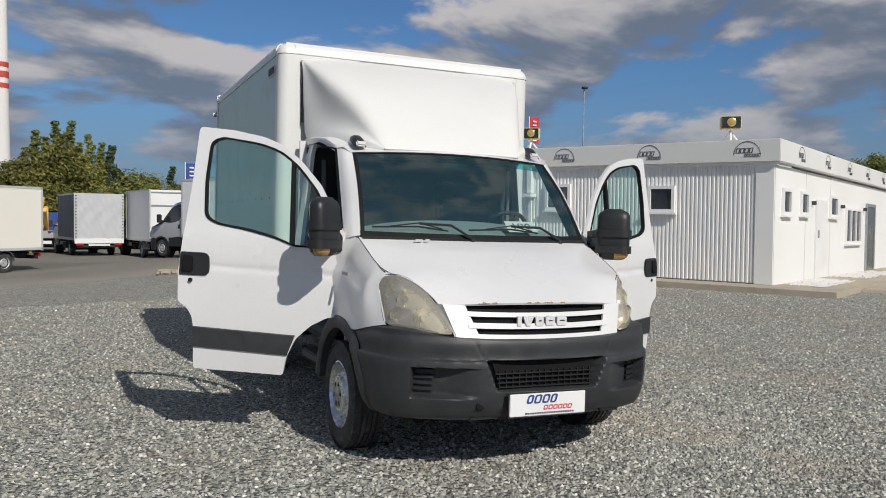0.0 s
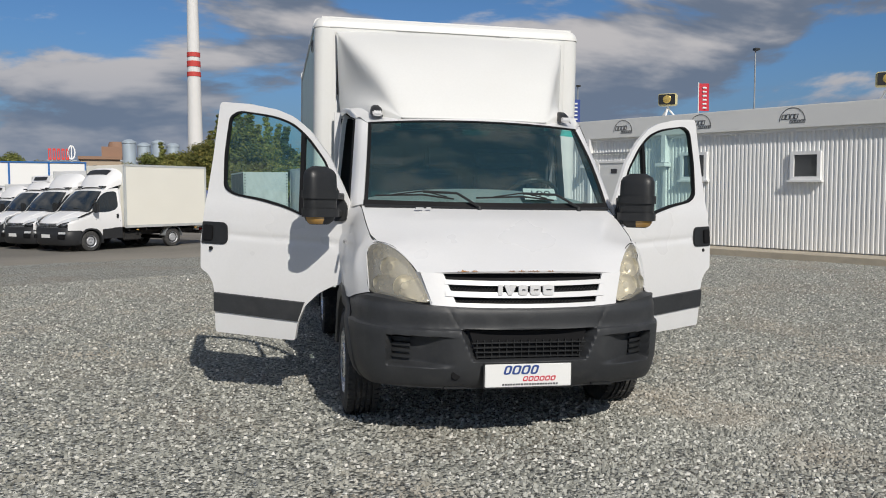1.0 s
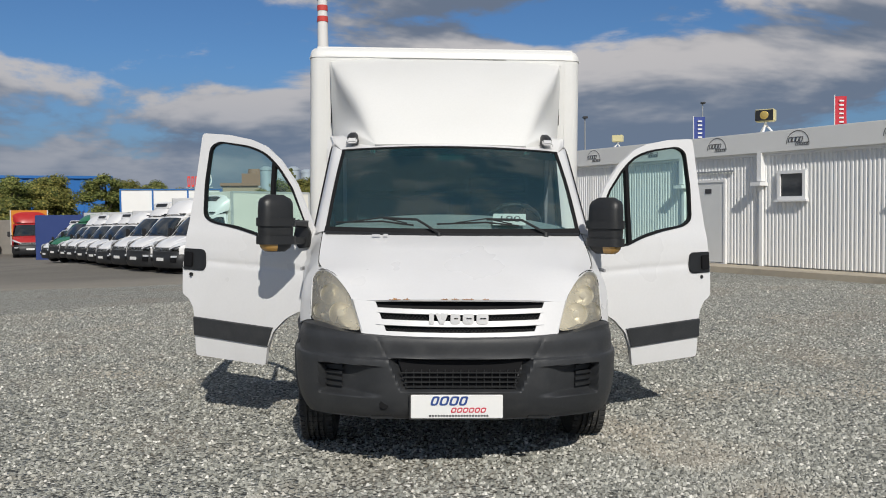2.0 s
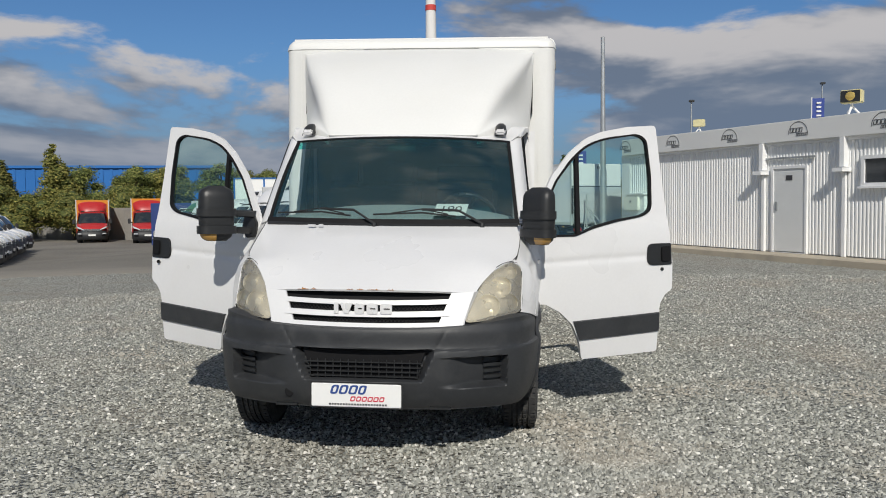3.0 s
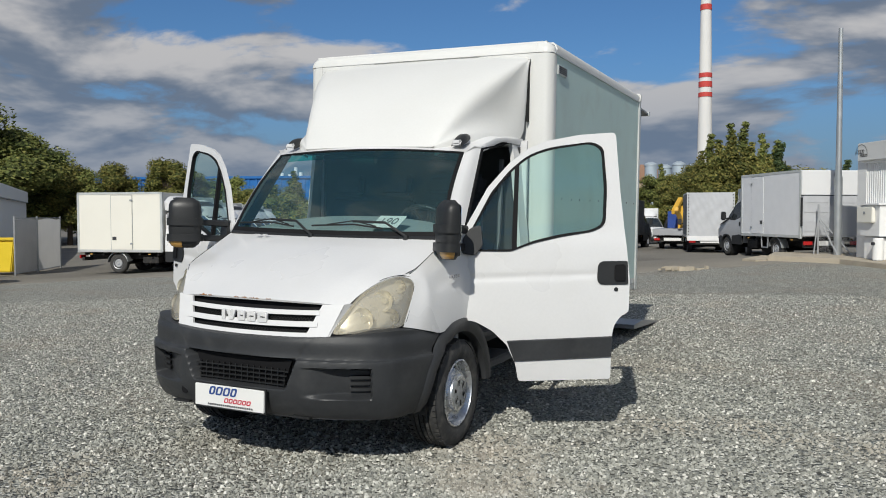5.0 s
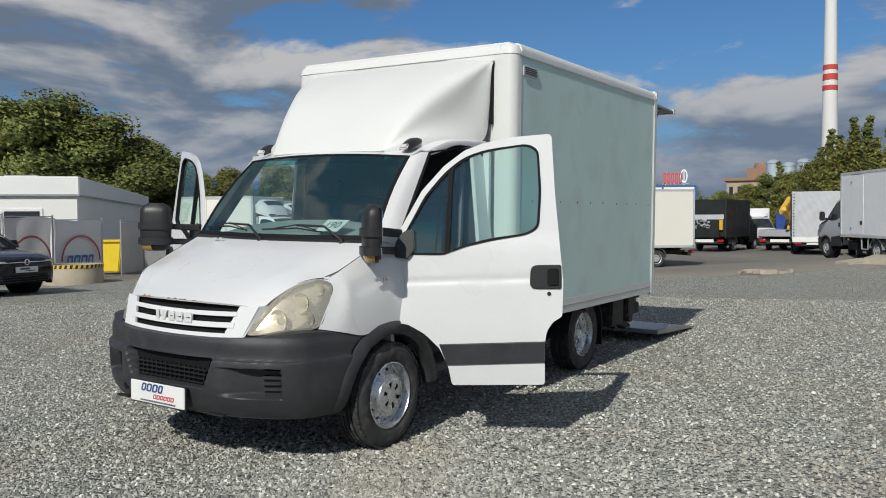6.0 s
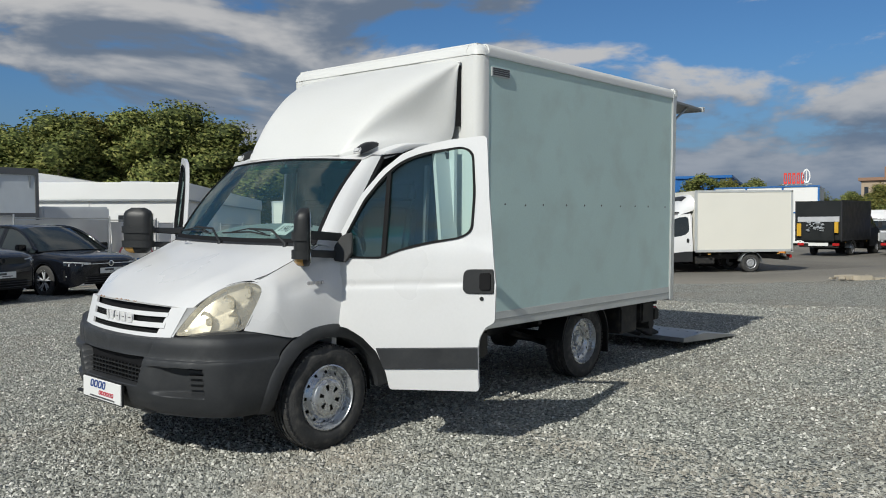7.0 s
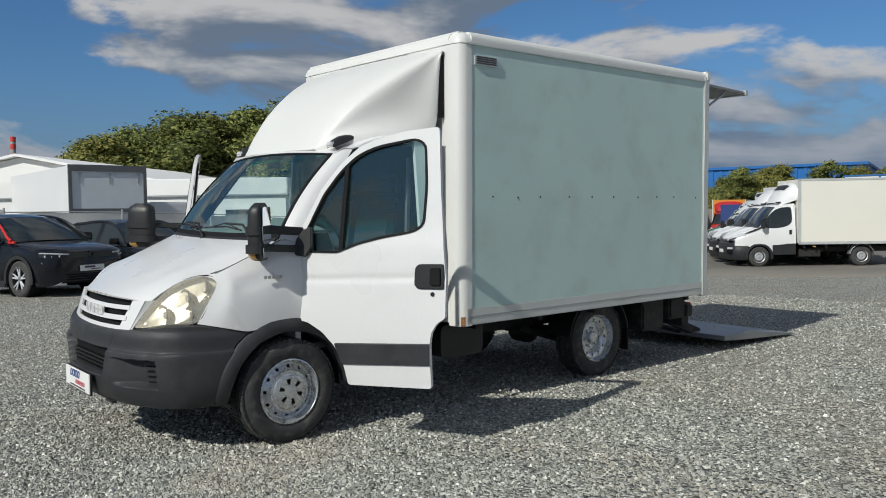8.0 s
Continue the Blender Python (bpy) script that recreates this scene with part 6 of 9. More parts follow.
def build_slab():
    g = Geo().prism([(-1.4, -0.95), (12.7, -0.95), (14.3, -2.05), (16.1, -1.0), (16.0, 3.5), (BLD_LEN, 3.5), (BLD_LEN, 0.3), (0.0, 0.3), (0.0, BLD_BACK), (-1.4, BLD_BACK)], lambda a, c, d: bpt(a, c, 0.02 + d), 0.225)
    part("pavement", g, CONCRETE, None, bevel=0.012)
    tagged(bpy.data.objects["pavement"], "beige concrete apron round the building", "pavement", kind="structure")
    kerb = Geo().prism([(14.2, -2.42), (14.75, -2.55), (16.5, -1.2), (16.13, -0.98), (14.33, -2.04)], lambda a, c, d: bpt(a, c, -0.12 + d), 0.25)
    tagged(part("pavement", kerb, CONCRETE, None, bevel=0.012), "low concrete step at the apron's end", "pavement", kind="structure")
    wide = Geo().prism([(-6.5, 3.0), (-1.4, 1.2), (-1.4, BLD_BACK), (-6.5, BLD_BACK)], lambda a, c, d: bpt(a, c, 0.0 + d), 0.2)
    ob = part("pavement", wide, CONCRETE, None, bevel=0.012)
    tagged(ob, "beige concrete path before the doors", "pavement", kind="structure")
    rng = random.Random(3)
    peb = Geo()
    for v0, v1 in ((0.25, 3.2), (4.5, 8.9)):
        for k in range(420):
            u, v = rng.uniform(-0.95, -0.1), rng.uniform(v0, v1)
            p = bpt(u, v, 0.25)
            s = rng.uniform(0.025, 0.05)
            peb.add([(p[0] + dx * s, p[1] + dy * s, p[2] + dz * s * 0.8) for dx, dy, dz in ((1, 0, 0.2), (-1, 0, 0.1), (0, 1, 0.2), (0, -1, 0.2), (0, 0, 1), (0, 0, -0.2))], [(0, 2, 4), (2, 1, 4), (1, 3, 4), (3, 0, 4), (2, 0, 5), (1, 2, 5), (3, 1, 5), (0, 3, 5)])
    ob = part("white_pebbles", peb, mat("white_pebble", (0.72, 0.71, 0.68), 0.8, var=0.15), None, smooth=0)
    tagged(ob, "bed of white pebbles beside the building", "pebbles", kind="stuff")


def build_floodlight(u, v, turn=-35):
    p = bpt(u, v, Z_TOP)
    f = thing("floodlight", "yellow box floodlight on a white tripod on the roof", "lamp", pose(p[0], p[1], p[2], 0, 0, turn), group="floodlights on the roof")
    t = Geo()
    for a in (0.4, 2.5, 4.6):
        t.rod((0.22 * math.cos(a), 0.22 * math.sin(a), 0), (0, 0, 0.26), 0.025, 6)
    t.rod((0, 0, 0.2), (0, 0, 0.32), 0.03, 6)
    part("tripod", t, PVC, f, "white tripod")
    hs = part("lamp_housing", Geo().box((0, 0.02, 0.45), (0.42, 0.26, 0.28)), mat("lamp_yellow", (0.66, 0.60, 0.34), 0.5), f, "yellow housing", bevel=0.02)
    part("lamp_front", Geo().box((0, -0.125, 0.45), (0.38, 0.04, 0.24)), BLACKP, hs)
    part("lamp_glass", Geo().lathe([(-0.155, 0.0), (-0.155, 0.075), (-0.145, 0.095), (-0.12, 0.095)], 20, "y", (0, 0, 0.45)), mat("lamp_reflector", (0.7, 0.5, 0.15), 0.25, metal=0.5), hs)
    return f


build_site_building()
build_slab()
for uu, turn in ((1.11, -35), (6.10, -35), (10.9, 150)):
    fl_ = build_floodlight(uu, 0.6, turn)
    if turn > 0:
        fl_.scale = (0.68, 0.68, 0.68)


# ---- poles and flags ----
def build_pole(x, y, h, r, label, head=True):
    z = ground_z(x, y)
    p = thing("lamp_post", label, "lamp post", pose(x, y, z))
    part("post", Geo().rod((0, 0, 0), (0, 0, h * 0.36), r * 1.25, 12).rod((0, 0, h * 0.36), (0, 0, h), r, 12, r * 0.7), GALV, p, "grey steel post")
    if head:
        part("lamp_head", Geo().box((0, -0.1, h + 0.05), (0.35, 0.3, 0.14)), BLACKP, p, "dark lamp head", bevel=0.02)


def build_flag(x, y, z0, h, colour, label):
    f = thing("banner_flag", label, "flag", pose(x, y, z0, 0, 0, 0))
    part("pole", Geo().rod((0, 0, 0), (0, 0, h), 0.04, 8), PVC, f)
    rows = [[(0.05 + 0.9 * i / 6, 0.06 * math.sin(i * 1.1 + k * 0.3), h - 0.1 - 2.2 * k / 10) for i in range(7)] for k in range(11)]
    c = part("cloth", Geo().grid(rows), colour, f, smooth=1.2, solid=0.004)
    for k in range(6):
        part("stroke", Geo().box((0.5, -0.05, h - 0.45 - 0.32 * k), (0.34, 0.10, 0.12)), PVC, c)


build_pole(5.75, 25.4, 6.3, 0.085, "tall grey steel post beside the far corner of the building", head=False)
build_pole(29.9, 45.8, 10.4, 0.06, "slim lamp post with a dark head behind the building")
build_pole(26.3, 66.5, 11.0, 0.07, "slim lamp post with a dark head far behind the building")
build_pole(14.9, 58.7, 8.9, 0.07, "slim lamp post with a dark head behind the flags")
build_flag(34.6, 61.3, -0.4, 10.9, mat("flag_red", (0.55, 0.03, 0.05), 0.7, var=0.1), "red banner flag with white strokes behind the building")
build_flag(25.2, 65.5, -0.4, 9.9, mat("flag_blue", (0.04, 0.07, 0.28), 0.7, var=0.1), "blue banner flag with white strokes behind the building")
build_flag(7.55, 69.8, -0.4, 6.5, mat("flag_blue", (0.04, 0.07, 0.28), 0.7, var=0.1), "low blue banner flag with white strokes")


# ---- parked vans and trucks ----
FDARK = mat("fleet_dark_plastic", (0.022, 0.023, 0.025), 0.5, var=0.2)
FLAMP = mat("fleet_headlamp", (0.62, 0.64, 0.66), 0.12, var=0.2, coat=0.8)
FGREEN = mat("fleet_green", (0.02, 0.16, 0.07), 0.35, var=0.05, coat=0.3)
TARP = mat("grey_tarpaulin", (0.50, 0.51, 0.53), 0.6, var=0.10, scale=2.5)
TARPD = mat("dark_tarpaulin", (0.13, 0.14, 0.15), 0.6, var=0.10)
FBLACK = mat("fleet_black", (0.010, 0.012, 0.012), 0.5, var=0.2)
FRED = mat("fleet_red", (0.42, 0.02, 0.02), 0.35, var=0.05, coat=0.3)
FORANGE = mat("fleet_orange", (0.60, 0.22, 0.02), 0.4, var=0.05)


RIMGREY = mat("parked_rim_grey", (0.50, 0.51, 0.53), 0.45, metal=0.35, var=0.15, scale=12)


def small_wheel(parent, x, y, r=0.335, w=0.21):
    wh = new("wheel")
    wh.parent = parent
    wh.location = (x, y, r)
    s = 1 if x > 0 else -1
    h = w / 2
    part("tyre", Geo().lathe([(-h, 0.2), (-h, r * 0.88), (-h + 0.03, r), (h - 0.03, r), (h, r * 0.88), (h, 0.2)], 24, "x"), TYRE, wh, smooth=0.6)
    g = Geo().lathe([(s * (h - 0.005), 0.212), (s * (h - 0.03), 0.185), (s * (h - 0.04), 0.15), (s * (h - 0.012), 0.125), (s * (h - 0.012), 0.085), (s * (h - 0.03), 0.075), (s * (h - 0.03), 0.045), (s * (h - 0.005), 0.04), (s * (h - 0.005), 0.0)], 24, "x")
    part("rim", g, RIMGREY, wh, smooth=0.5)
    k = Geo().lathe([(s * (h - 0.042), 0.180), (s * (h - 0.026), 0.178), (s * (h - 0.026), 0.150), (s * (h - 0.042), 0.148)], 24, "x")
    part("rim_groove", k, FDARK, wh, "dark ring round the rim", smooth=0.6)


def van_cab(root, paint, wheel_y=0.98, grille_white=False, dark_side=True):
    """A closed van cab, its nose at y = 0."""
    ys = [0.09, 0.12, 0.20, 0.36, 0.58, 0.80, 0.96]
    zs = [0.90, 0.96, 1.045, 1.135, 1.225, 1.30, 1.345]
    ws = [0.74, 0.79, 0.84, 0.89, 0.93, 0.94, 0.93]

    def across(y, z, w, crown, n=12):
        return [(u * w, y + 0.13 * abs(u) ** 3 * (1 if y < 0.5 else 0.5), z - crown * abs(u) ** 2.5) for u in [lerp(-1, 1, i / n) for i in range(n + 1)]]
    bonnet = part("bonnet", Geo().grid([across(y, z, w, 0.045) for y, z, w in zip(ys, zs, ws)]), paint, root, smooth=1.0)
    for s in (-1, 1):
        part("crease", Geo().tube([(s * lerp(0.34, 0.52, k / 5), lerp(0.16, 0.90, k / 5), curve(ys, zs, lerp(0.14, 0.89, k / 5)) - 0.006) for k in range(6)], 0.012, 6), paint, bonnet, smooth=1.0)
    roof = [(1.50, 2.0, 0.77), (1.58, 2.05, 0.785), (1.8, 2.11, 0.80), (2.15, 2.14, 0.80)]
    part("cab_roof", Geo().grid([across(y, z, w, 0.06) for y, z, w in roof]), paint, root, smooth=1.0)
    ws_ = Geo().grid([across(lerp(0.92, 1.49, k / 8) - 0.03 * math.sin(math.pi * k / 8), lerp(1.335, 2.0, k / 8) + 0.02 * math.sin(math.pi * k / 8), lerp(0.885, 0.735, k / 8), 0.03) for k in range(9)])
    wso = part("windscreen", ws_, DARKGLASS, root, "dark windscreen", smooth=1.0)
    part("dashboard_edge", Geo().grid([across(y, z, 0.88, 0.03) for y, z in ((0.86, 1.325), (0.93, 1.352), (0.97, 1.395))]), FDARK, wso)
    part("wiper", Geo().tube([(-0.1, 0.94, 1.37), (-0.6, 1.00, 1.43)], 0.012, 4).tube([(0.6, 0.98, 1.37), (0.05, 0.95, 1.43)], 0.012, 4), FDARK, wso)

    def side(s):
        rows = []
        stations = [0.20, 0.30, 0.45, 0.6, 0.72, 0.84, 0.98, 1.1, 1.24, 1.36, 1.5, 1.65, 1.85, 2.15]
        for y in stations:
            zt = curve([0.20, 0.36, 0.58, 0.8, 0.98, 1.5, 1.6, 1.85, 2.15], [0.98, 1.085, 1.18, 1.255, 1.31, 1.95, 2.0, 2.06, 2.09], y)
            wt = curve([0.20, 0.55, 0.98, 1.5, 2.15], [0.84, 0.93, 0.94, 0.775, 0.80], y)
            dz = 0.40 ** 2 - (y - wheel_y) ** 2
            zb = max(0.43, 0.335 + math.sqrt(dz)) if dz > 0 else 0.43
            zb = min(zb, 0.76)
            if y < 0.62:
                zb = 0.70
            row = []
            for k in range(8):
                t = k / 7
                z = lerp(zt, zb, t)
                x = curve([0.43, 0.7, 1.0, 1.32, 2.1], [0.955, 0.990, 0.990, 0.955, 0.79], z)
                x = lerp(wt, x, min(1, t * 3.5)) if y < 1.0 else x
                x *= curve([0.20, 0.3, 0.5, 3.0], [0.92, 0.96, 1.0, 1.0], y)
                row.append((s * x, y, z))
            rows.append(row)
        part("cab_side", Geo().grid(rows), paint, root, smooth=0.8)
        sx = lambda z: curve([1.26, 1.32, 2.1], [0.966, 0.957, 0.80], z) + 0.006
        wn = Geo().grid([[(s * sx(z), y, z) for z in [lerp(zb, zt, k / 5) for k in range(6)]] for y, zb, zt in ((1.06, 1.33, 1.40), (1.14, 1.31, 1.50), (1.25, 1.29, 1.63), (1.42, 1.275, 1.81), (1.55, 1.28, 1.90), (1.72, 1.30, 1.955), (1.92, 1.36, 1.975), (2.02, 1.45, 1.96), (2.05, 1.55, 1.90))])
        win = part("side_window", wn, DARKGLASS, root, "dark side window", smooth=0.8)
        part("window_divider", Geo().grid([[(s * (sx(z) + 0.005), y + 0.10 * (z - 1.3), z) for z in (1.285, 1.45, 1.6, 1.72)] for y in (1.30, 1.335)]), FDARK, win)
        part("door_seam", Geo().grid([[(s * 0.9935, y, z) for z in (0.46, 0.75, 1.0)] for y in (2.075, 2.085)]).grid([[(s * 0.9935, y, z) for z in (0.76, 0.9, 1.05)] for y in (1.165, 1.175)]), FDARK, root)
        # dark sweep from the window down to the headlight
        part("fender_sweep", Geo().grid([[(s * (curve([0.50, 0.7, 0.95, 1.15], [0.975, 0.985, 0.975, 0.962], y) + 0.012), y, z) for z in (z0, z1)] for y, z0, z1 in ((0.52, 1.10, 1.13), (0.70, 1.145, 1.20), (0.90, 1.215, 1.275), (1.08, 1.29, 1.345), (1.18, 1.315, 1.42))]), FDARK, root, "dark trim below the windscreen pillar", smooth=1.0, solid=0.004)
        if dark_side:
            lo = Geo().grid([[(s * 0.994, y, z) for z in (0.40, 0.6, 0.76)] for y in (1.40, 1.8, 2.15)])
            part("sill_panel", lo, FDARK, root, "dark lower panel", solid=0.006)
        part("door_handle", Geo().box((s * 0.996, 1.98, 1.14), (0.02, 0.09, 0.15)), FDARK, root, bevel=0.01)
        ar = Geo().grid([[(s * x, wheel_y + r * math.cos(a), 0.335 + r * math.sin(a)) for r, x in ((0.37, 0.95), (0.385, 1.002), (0.45, 0.995))] for a in [radians(lerp(190, -10, i / 16)) for i in range(17)]])
        part("wheel_arch", ar, FDARK, root, smooth=0.8)
        part("wheel_well", Geo().lathe([(s * 0.60, 0.0), (s * 0.62, 0.38), (s * 0.94, 0.385)], 20, "x", (0, wheel_y, 0.335)), FDARK, root)
        m = Geo().box((s * 1.15, 1.06, 1.43), (0.17, 0.13, 0.32)).box((s * 1.01, 1.10, 1.34), (0.16, 0.08, 0.06))
        part("wing_mirror", m, FDARK, root, bevel=0.03)
        tx, tyy = [0.0, 0.35, 0.65, 0.85, 1.0], [0.10, 0.145, 0.24, 0.38, 0.54]
        hl = Geo().grid([[(s * curve(tx, [0.50, 0.70, 0.865, 0.945, 0.985], t), curve(tx, tyy, t) - 0.03 + 0.25 * max(0.0, z - 0.95), z) for z in [lerp(lerp(0.85, 1.05, t), curve(tx, [0.905, 1.01, 1.09, 1.13, 1.135], t), k / 4) for k in range(5)]] for t in [i / 10 for i in range(11)]])
        head = part("headlight", hl, FLAMP, root, "clear swept-back headlight", smooth=0.8, solid=0.012)
        part("lamp_bezel", Geo().grid([[(s * (curve(tx, [0.50, 0.70, 0.865, 0.945, 0.985], t) + 0.006), curve(tx, tyy, t) - 0.036 + 0.25 * max(0.0, z - 0.95), z) for z in (lerp(0.855, 0.985, t), lerp(0.88, 1.02, t))] for t in [0.25 + 0.08 * i for i in range(7)]]), FDARK, head, solid=0.004)
        part("fog_lamp", Geo().box((s * 0.76, 0.085, 0.62), (0.24, 0.05, 0.07), rz=s * 22), FLAMP, root, bevel=0.01)
        part("intake", Geo().box((s * 0.72, 0.075, 0.50), (0.26, 0.04, 0.12), rz=s * 18), RUBBER, root, bevel=0.01)
    both(side)
    bp = Geo()
    plan = [(0.0, 0.0), (0.3, 0.008), (0.58, 0.045), (0.78, 0.12), (0.91, 0.24), (0.975, 0.40), (0.995, 0.62)]
    plan = [(-x, y) for x, y in reversed(plan[1:])] + plan
    rows = []
    for z, ins in ((0.22, 0.08), (0.29, 0.03), (0.45, 0.0), (0.60, 0.0), (0.635, 0.018), (0.77, 0.025), (0.80, 0.06)):
        rows.append([(x * (1 - 0.5 * ins), y + ins * (1 if abs(x) < 0.95 else 0.2), z) for x, y in plan])
    bp.grid(rows)
    bump = part("bumper", bp, FDARK, root, "dark bumper", smooth=0.6, solid=0.02)
    part("number_plate", Geo().box((0, -0.008, 0.52), (0.46, 0.012, 0.11)), PAPER, bump, "white plate", bevel=0.002)
    gr = Geo()
    gr.grid([[(x, 0.060 + 0.12 * abs(x) ** 2.2 + 0.25 * max(0, z - 0.86), z + 0.03 * x * x) for x in (-0.62, -0.45, -0.25, 0, 0.25, 0.45, 0.62)] for z in (0.77, 0.82, 0.88, 0.925)])
    grille = part("grille", gr, FDARK, root, "dark grille", solid=0.01)
    for z in (0.80, 0.845, 0.89):
        part("grille_bar", Geo().grid([[(x, 0.046 + 0.12 * abs(x) ** 2.2 + 0.25 * max(0, z - 0.86), z + dz + 0.03 * x * x) for x in (-0.56, -0.3, 0, 0.3, 0.56)] for dz in (0, 0.012)]), GALV if not grille_white else paint, grille)
    part("emblem", Geo().lathe([(0.028, 0.0), (0.028, 0.045), (0.05, 0.05)], 14, "y", (0, 0.0, 0.87)), CHROME, grille)
    part("cab_back", Geo().span((-0.93, 2.12, 0.45), (0.93, 2.15, 2.05)), paint, root)


def box_lorry(label, paint, boxmat, wb=3.0, y_end=5.45, z_top=2.92, half=1.06, fairing=True, fridge=True, door_side=0, door_at=3.35, tarp=False, cab=True, rail=None, group=""):
    root = thing("parked_truck", label, "truck", group=group)
    if cab:
        van_cab(root, paint)
    for x in (-0.86, 0.86):
        small_wheel(root, x, 0.98)
        small_wheel(root, x * 0.98, 0.98 + wb)
    for s in (-1, 1):
        part("chassis_rail", Geo().span((s * 0.36, 1.2, 0.46), (s * 0.44, y_end - 0.1, 0.62)), CHASSIS, root)
    for y in np.arange(2.4, y_end - 0.2, 0.7):
        part("cross_member", Geo().span((-0.98, float(y), 0.62), (0.98, float(y) + 0.06, 0.72)), CHASSIS, root)
    part("rear_axle", Geo().rod((-0.8, 0.98 + wb, 0.335), (0.8, 0.98 + wb, 0.335), 0.07), CHASSIS, root)
    part("rear_beam", Geo().span((-0.9, y_end - 0.14, 0.42), (0.9, y_end - 0.04, 0.54)), CHASSIS, root)
    part("fuel_tank", Geo().span((0.45, 2.3, 0.30), (0.85, 3.0, 0.58)), CHASSIS, root, bevel=0.03)
    part("tool_box", Geo().span((-0.85, 2.5, 0.34), (-0.5, 3.1, 0.58)), CHASSIS, root, bevel=0.02)
    z0, y0 = 0.76, 2.22
    box = part("cargo_box", Geo().span((-half, y0, z0), (half, y_end, z_top)), boxmat, root, bevel=0.02)
    tr = Geo()
    for s in (-1, 1):
        tr.span((s * (half - 0.03), y0, z0 - 0.03), (s * (half + 0.012), y_end, z0 + 0.06)).span((s * (half - 0.03), y0, z_top - 0.06), (s * (half + 0.012), y_end, z_top + 0.012))
        tr.span((s * (half - 0.05), y0 - 0.012, z0), (s * (half + 0.012), y0 + 0.07, z_top)).span((s * (half - 0.05), y_end - 0.06, z0 - 0.05), (s * (half + 0.012), y_end + 0.02, z_top))
    part("edge_rail", tr, rail or ALU, box, "edge rails")
    for s in (-1, 1):
        g = Geo().grid([[(s * x, 0.98 + wb + r * math.cos(a), 0.335 + r * math.sin(a)) for x, r in ((0.72, 0.40), (0.985, 0.40), (0.99, 0.385))] for a in [radians(lerp(170, 5, i / 12)) for i in range(13)]])
        part("mudguard", g, FDARK if tarp else GALV, root, smooth=0.8, solid=0.008)
        part("side_marker", Geo().box((s * (half - 0.02), y0 + 0.5, 0.66), (0.03, 0.09, 0.04)).box((s * (half - 0.02), y_end - 0.5, 0.66), (0.03, 0.09, 0.04)), AMBER, root)
        part("tail_lamp", Geo().box((s * 0.80, y_end + 0.01, 0.56), (0.30, 0.06, 0.12)), REDL, root, "red tail lamp", bevel=0.01)
    part("rear_plate", Geo().box((0, y_end + 0.0, 0.56), (0.9, 0.04, 0.15)), PAPER, root)
    if door_side:
        s, ya = door_side, door_at
        yb = ya + 0.80
        dr = Geo().span((s * half, ya, z0 + 0.06), (s * (half + 0.02), yb, z_top - 0.10))
        d = part("side_door", dr, boxmat, box, "side door in the box", bevel=0.006)
        part("hinge", Geo().span((s * (half + 0.015), ya - 0.03, 1.0), (s * (half + 0.035), ya + 0.07, 1.06)).span((s * (half + 0.015), ya - 0.03, 2.5), (s * (half + 0.035), ya + 0.07, 2.56)), GALV, d)
        part("latch_plate", Geo().span((s * (half + 0.015), yb - 0.20, 1.15), (s * (half + 0.03), yb - 0.05, 1.27)), SLATE, d)
        part("door_gap", Geo().frame_ring([(ya - 0.02, z0 + 0.04), (yb + 0.02, z0 + 0.04), (yb + 0.02, z_top - 0.08), (ya - 0.02, z_top - 0.08)], [(ya, z0 + 0.06), (yb, z0 + 0.06), (yb, z_top - 0.1), (ya, z_top - 0.1)], lambda a, b, dd: (s * (half + 0.004 + dd), a, b), 0.004), GALV, d)
    if fairing:
        rows = []
        for k in range(9):
            v = k / 8
            y = lerp(1.62, 2.22, v ** 1.2)
            z = lerp(2.12, z_top - 0.10, 1 - (1 - v) ** 1.5)
            w = lerp(0.70, 0.98, v)
            rows.append([(u * w, y + 0.10 * abs(u) ** 3, z - 0.10 * abs(u) ** 4 * (1 + v)) for u in [lerp(-1, 1, i / 12) for i in range(13)]])
        fa = Geo().grid(rows)
        for s in (-1, 1):
            fa.grid([[r[-1 if s > 0 else 0], (s * 0.9, 2.2, 2.2)] for r in rows])
        f = part("roof_fairing", fa, paint, root, smooth=0.9, solid=0.012)
        # dark slab put under the fairing for the shade in the hollow
        part("fairing_gap", Geo().span((-0.72, 1.66, 2.10), (0.72, 2.2, 2.15)), FDARK, f)
        if fridge == "sunk":
            part("cooling_grille", Geo().grid([[lerp3(rows[k][i], (rows[k][i][0], rows[k][i][1] - 0.03, rows[k][i][2] + 0.03), 0.6) for i in range(2, 11)] for k in (4, 5, 6)]), FDARK, f, "black cooling unit grille", solid=0.008)
    if fridge is True:
        fu = Geo().prism(round_poly([(1.90, z_top - 0.22), (2.22, z_top - 0.30), (2.22, z_top + 0.04), (2.02, z_top + 0.02)], 0.04, 3), lambda a, b, d: (-0.60 + d, a, b), 1.2)
        fr = part("cooling_unit", fu, paint, root, "cooling unit over the cab", bevel=0.02)
        part("cooling_grille", Geo().box((0, 1.945, z_top - 0.08), (0.8, 0.03, 0.13), rx=-30), FDARK, fr)
    return root


LOT = Vector((-0.536, 0.844, 0.0))
HEAD_A, HEAD_B = Vector((-0.702, -0.712, 0.0)), Vector((0.970, 0.242, 0.0))
SIZE_A, SIZE_B = Matrix.Scale(0.86, 4), Matrix.Scale(0.947, 4)


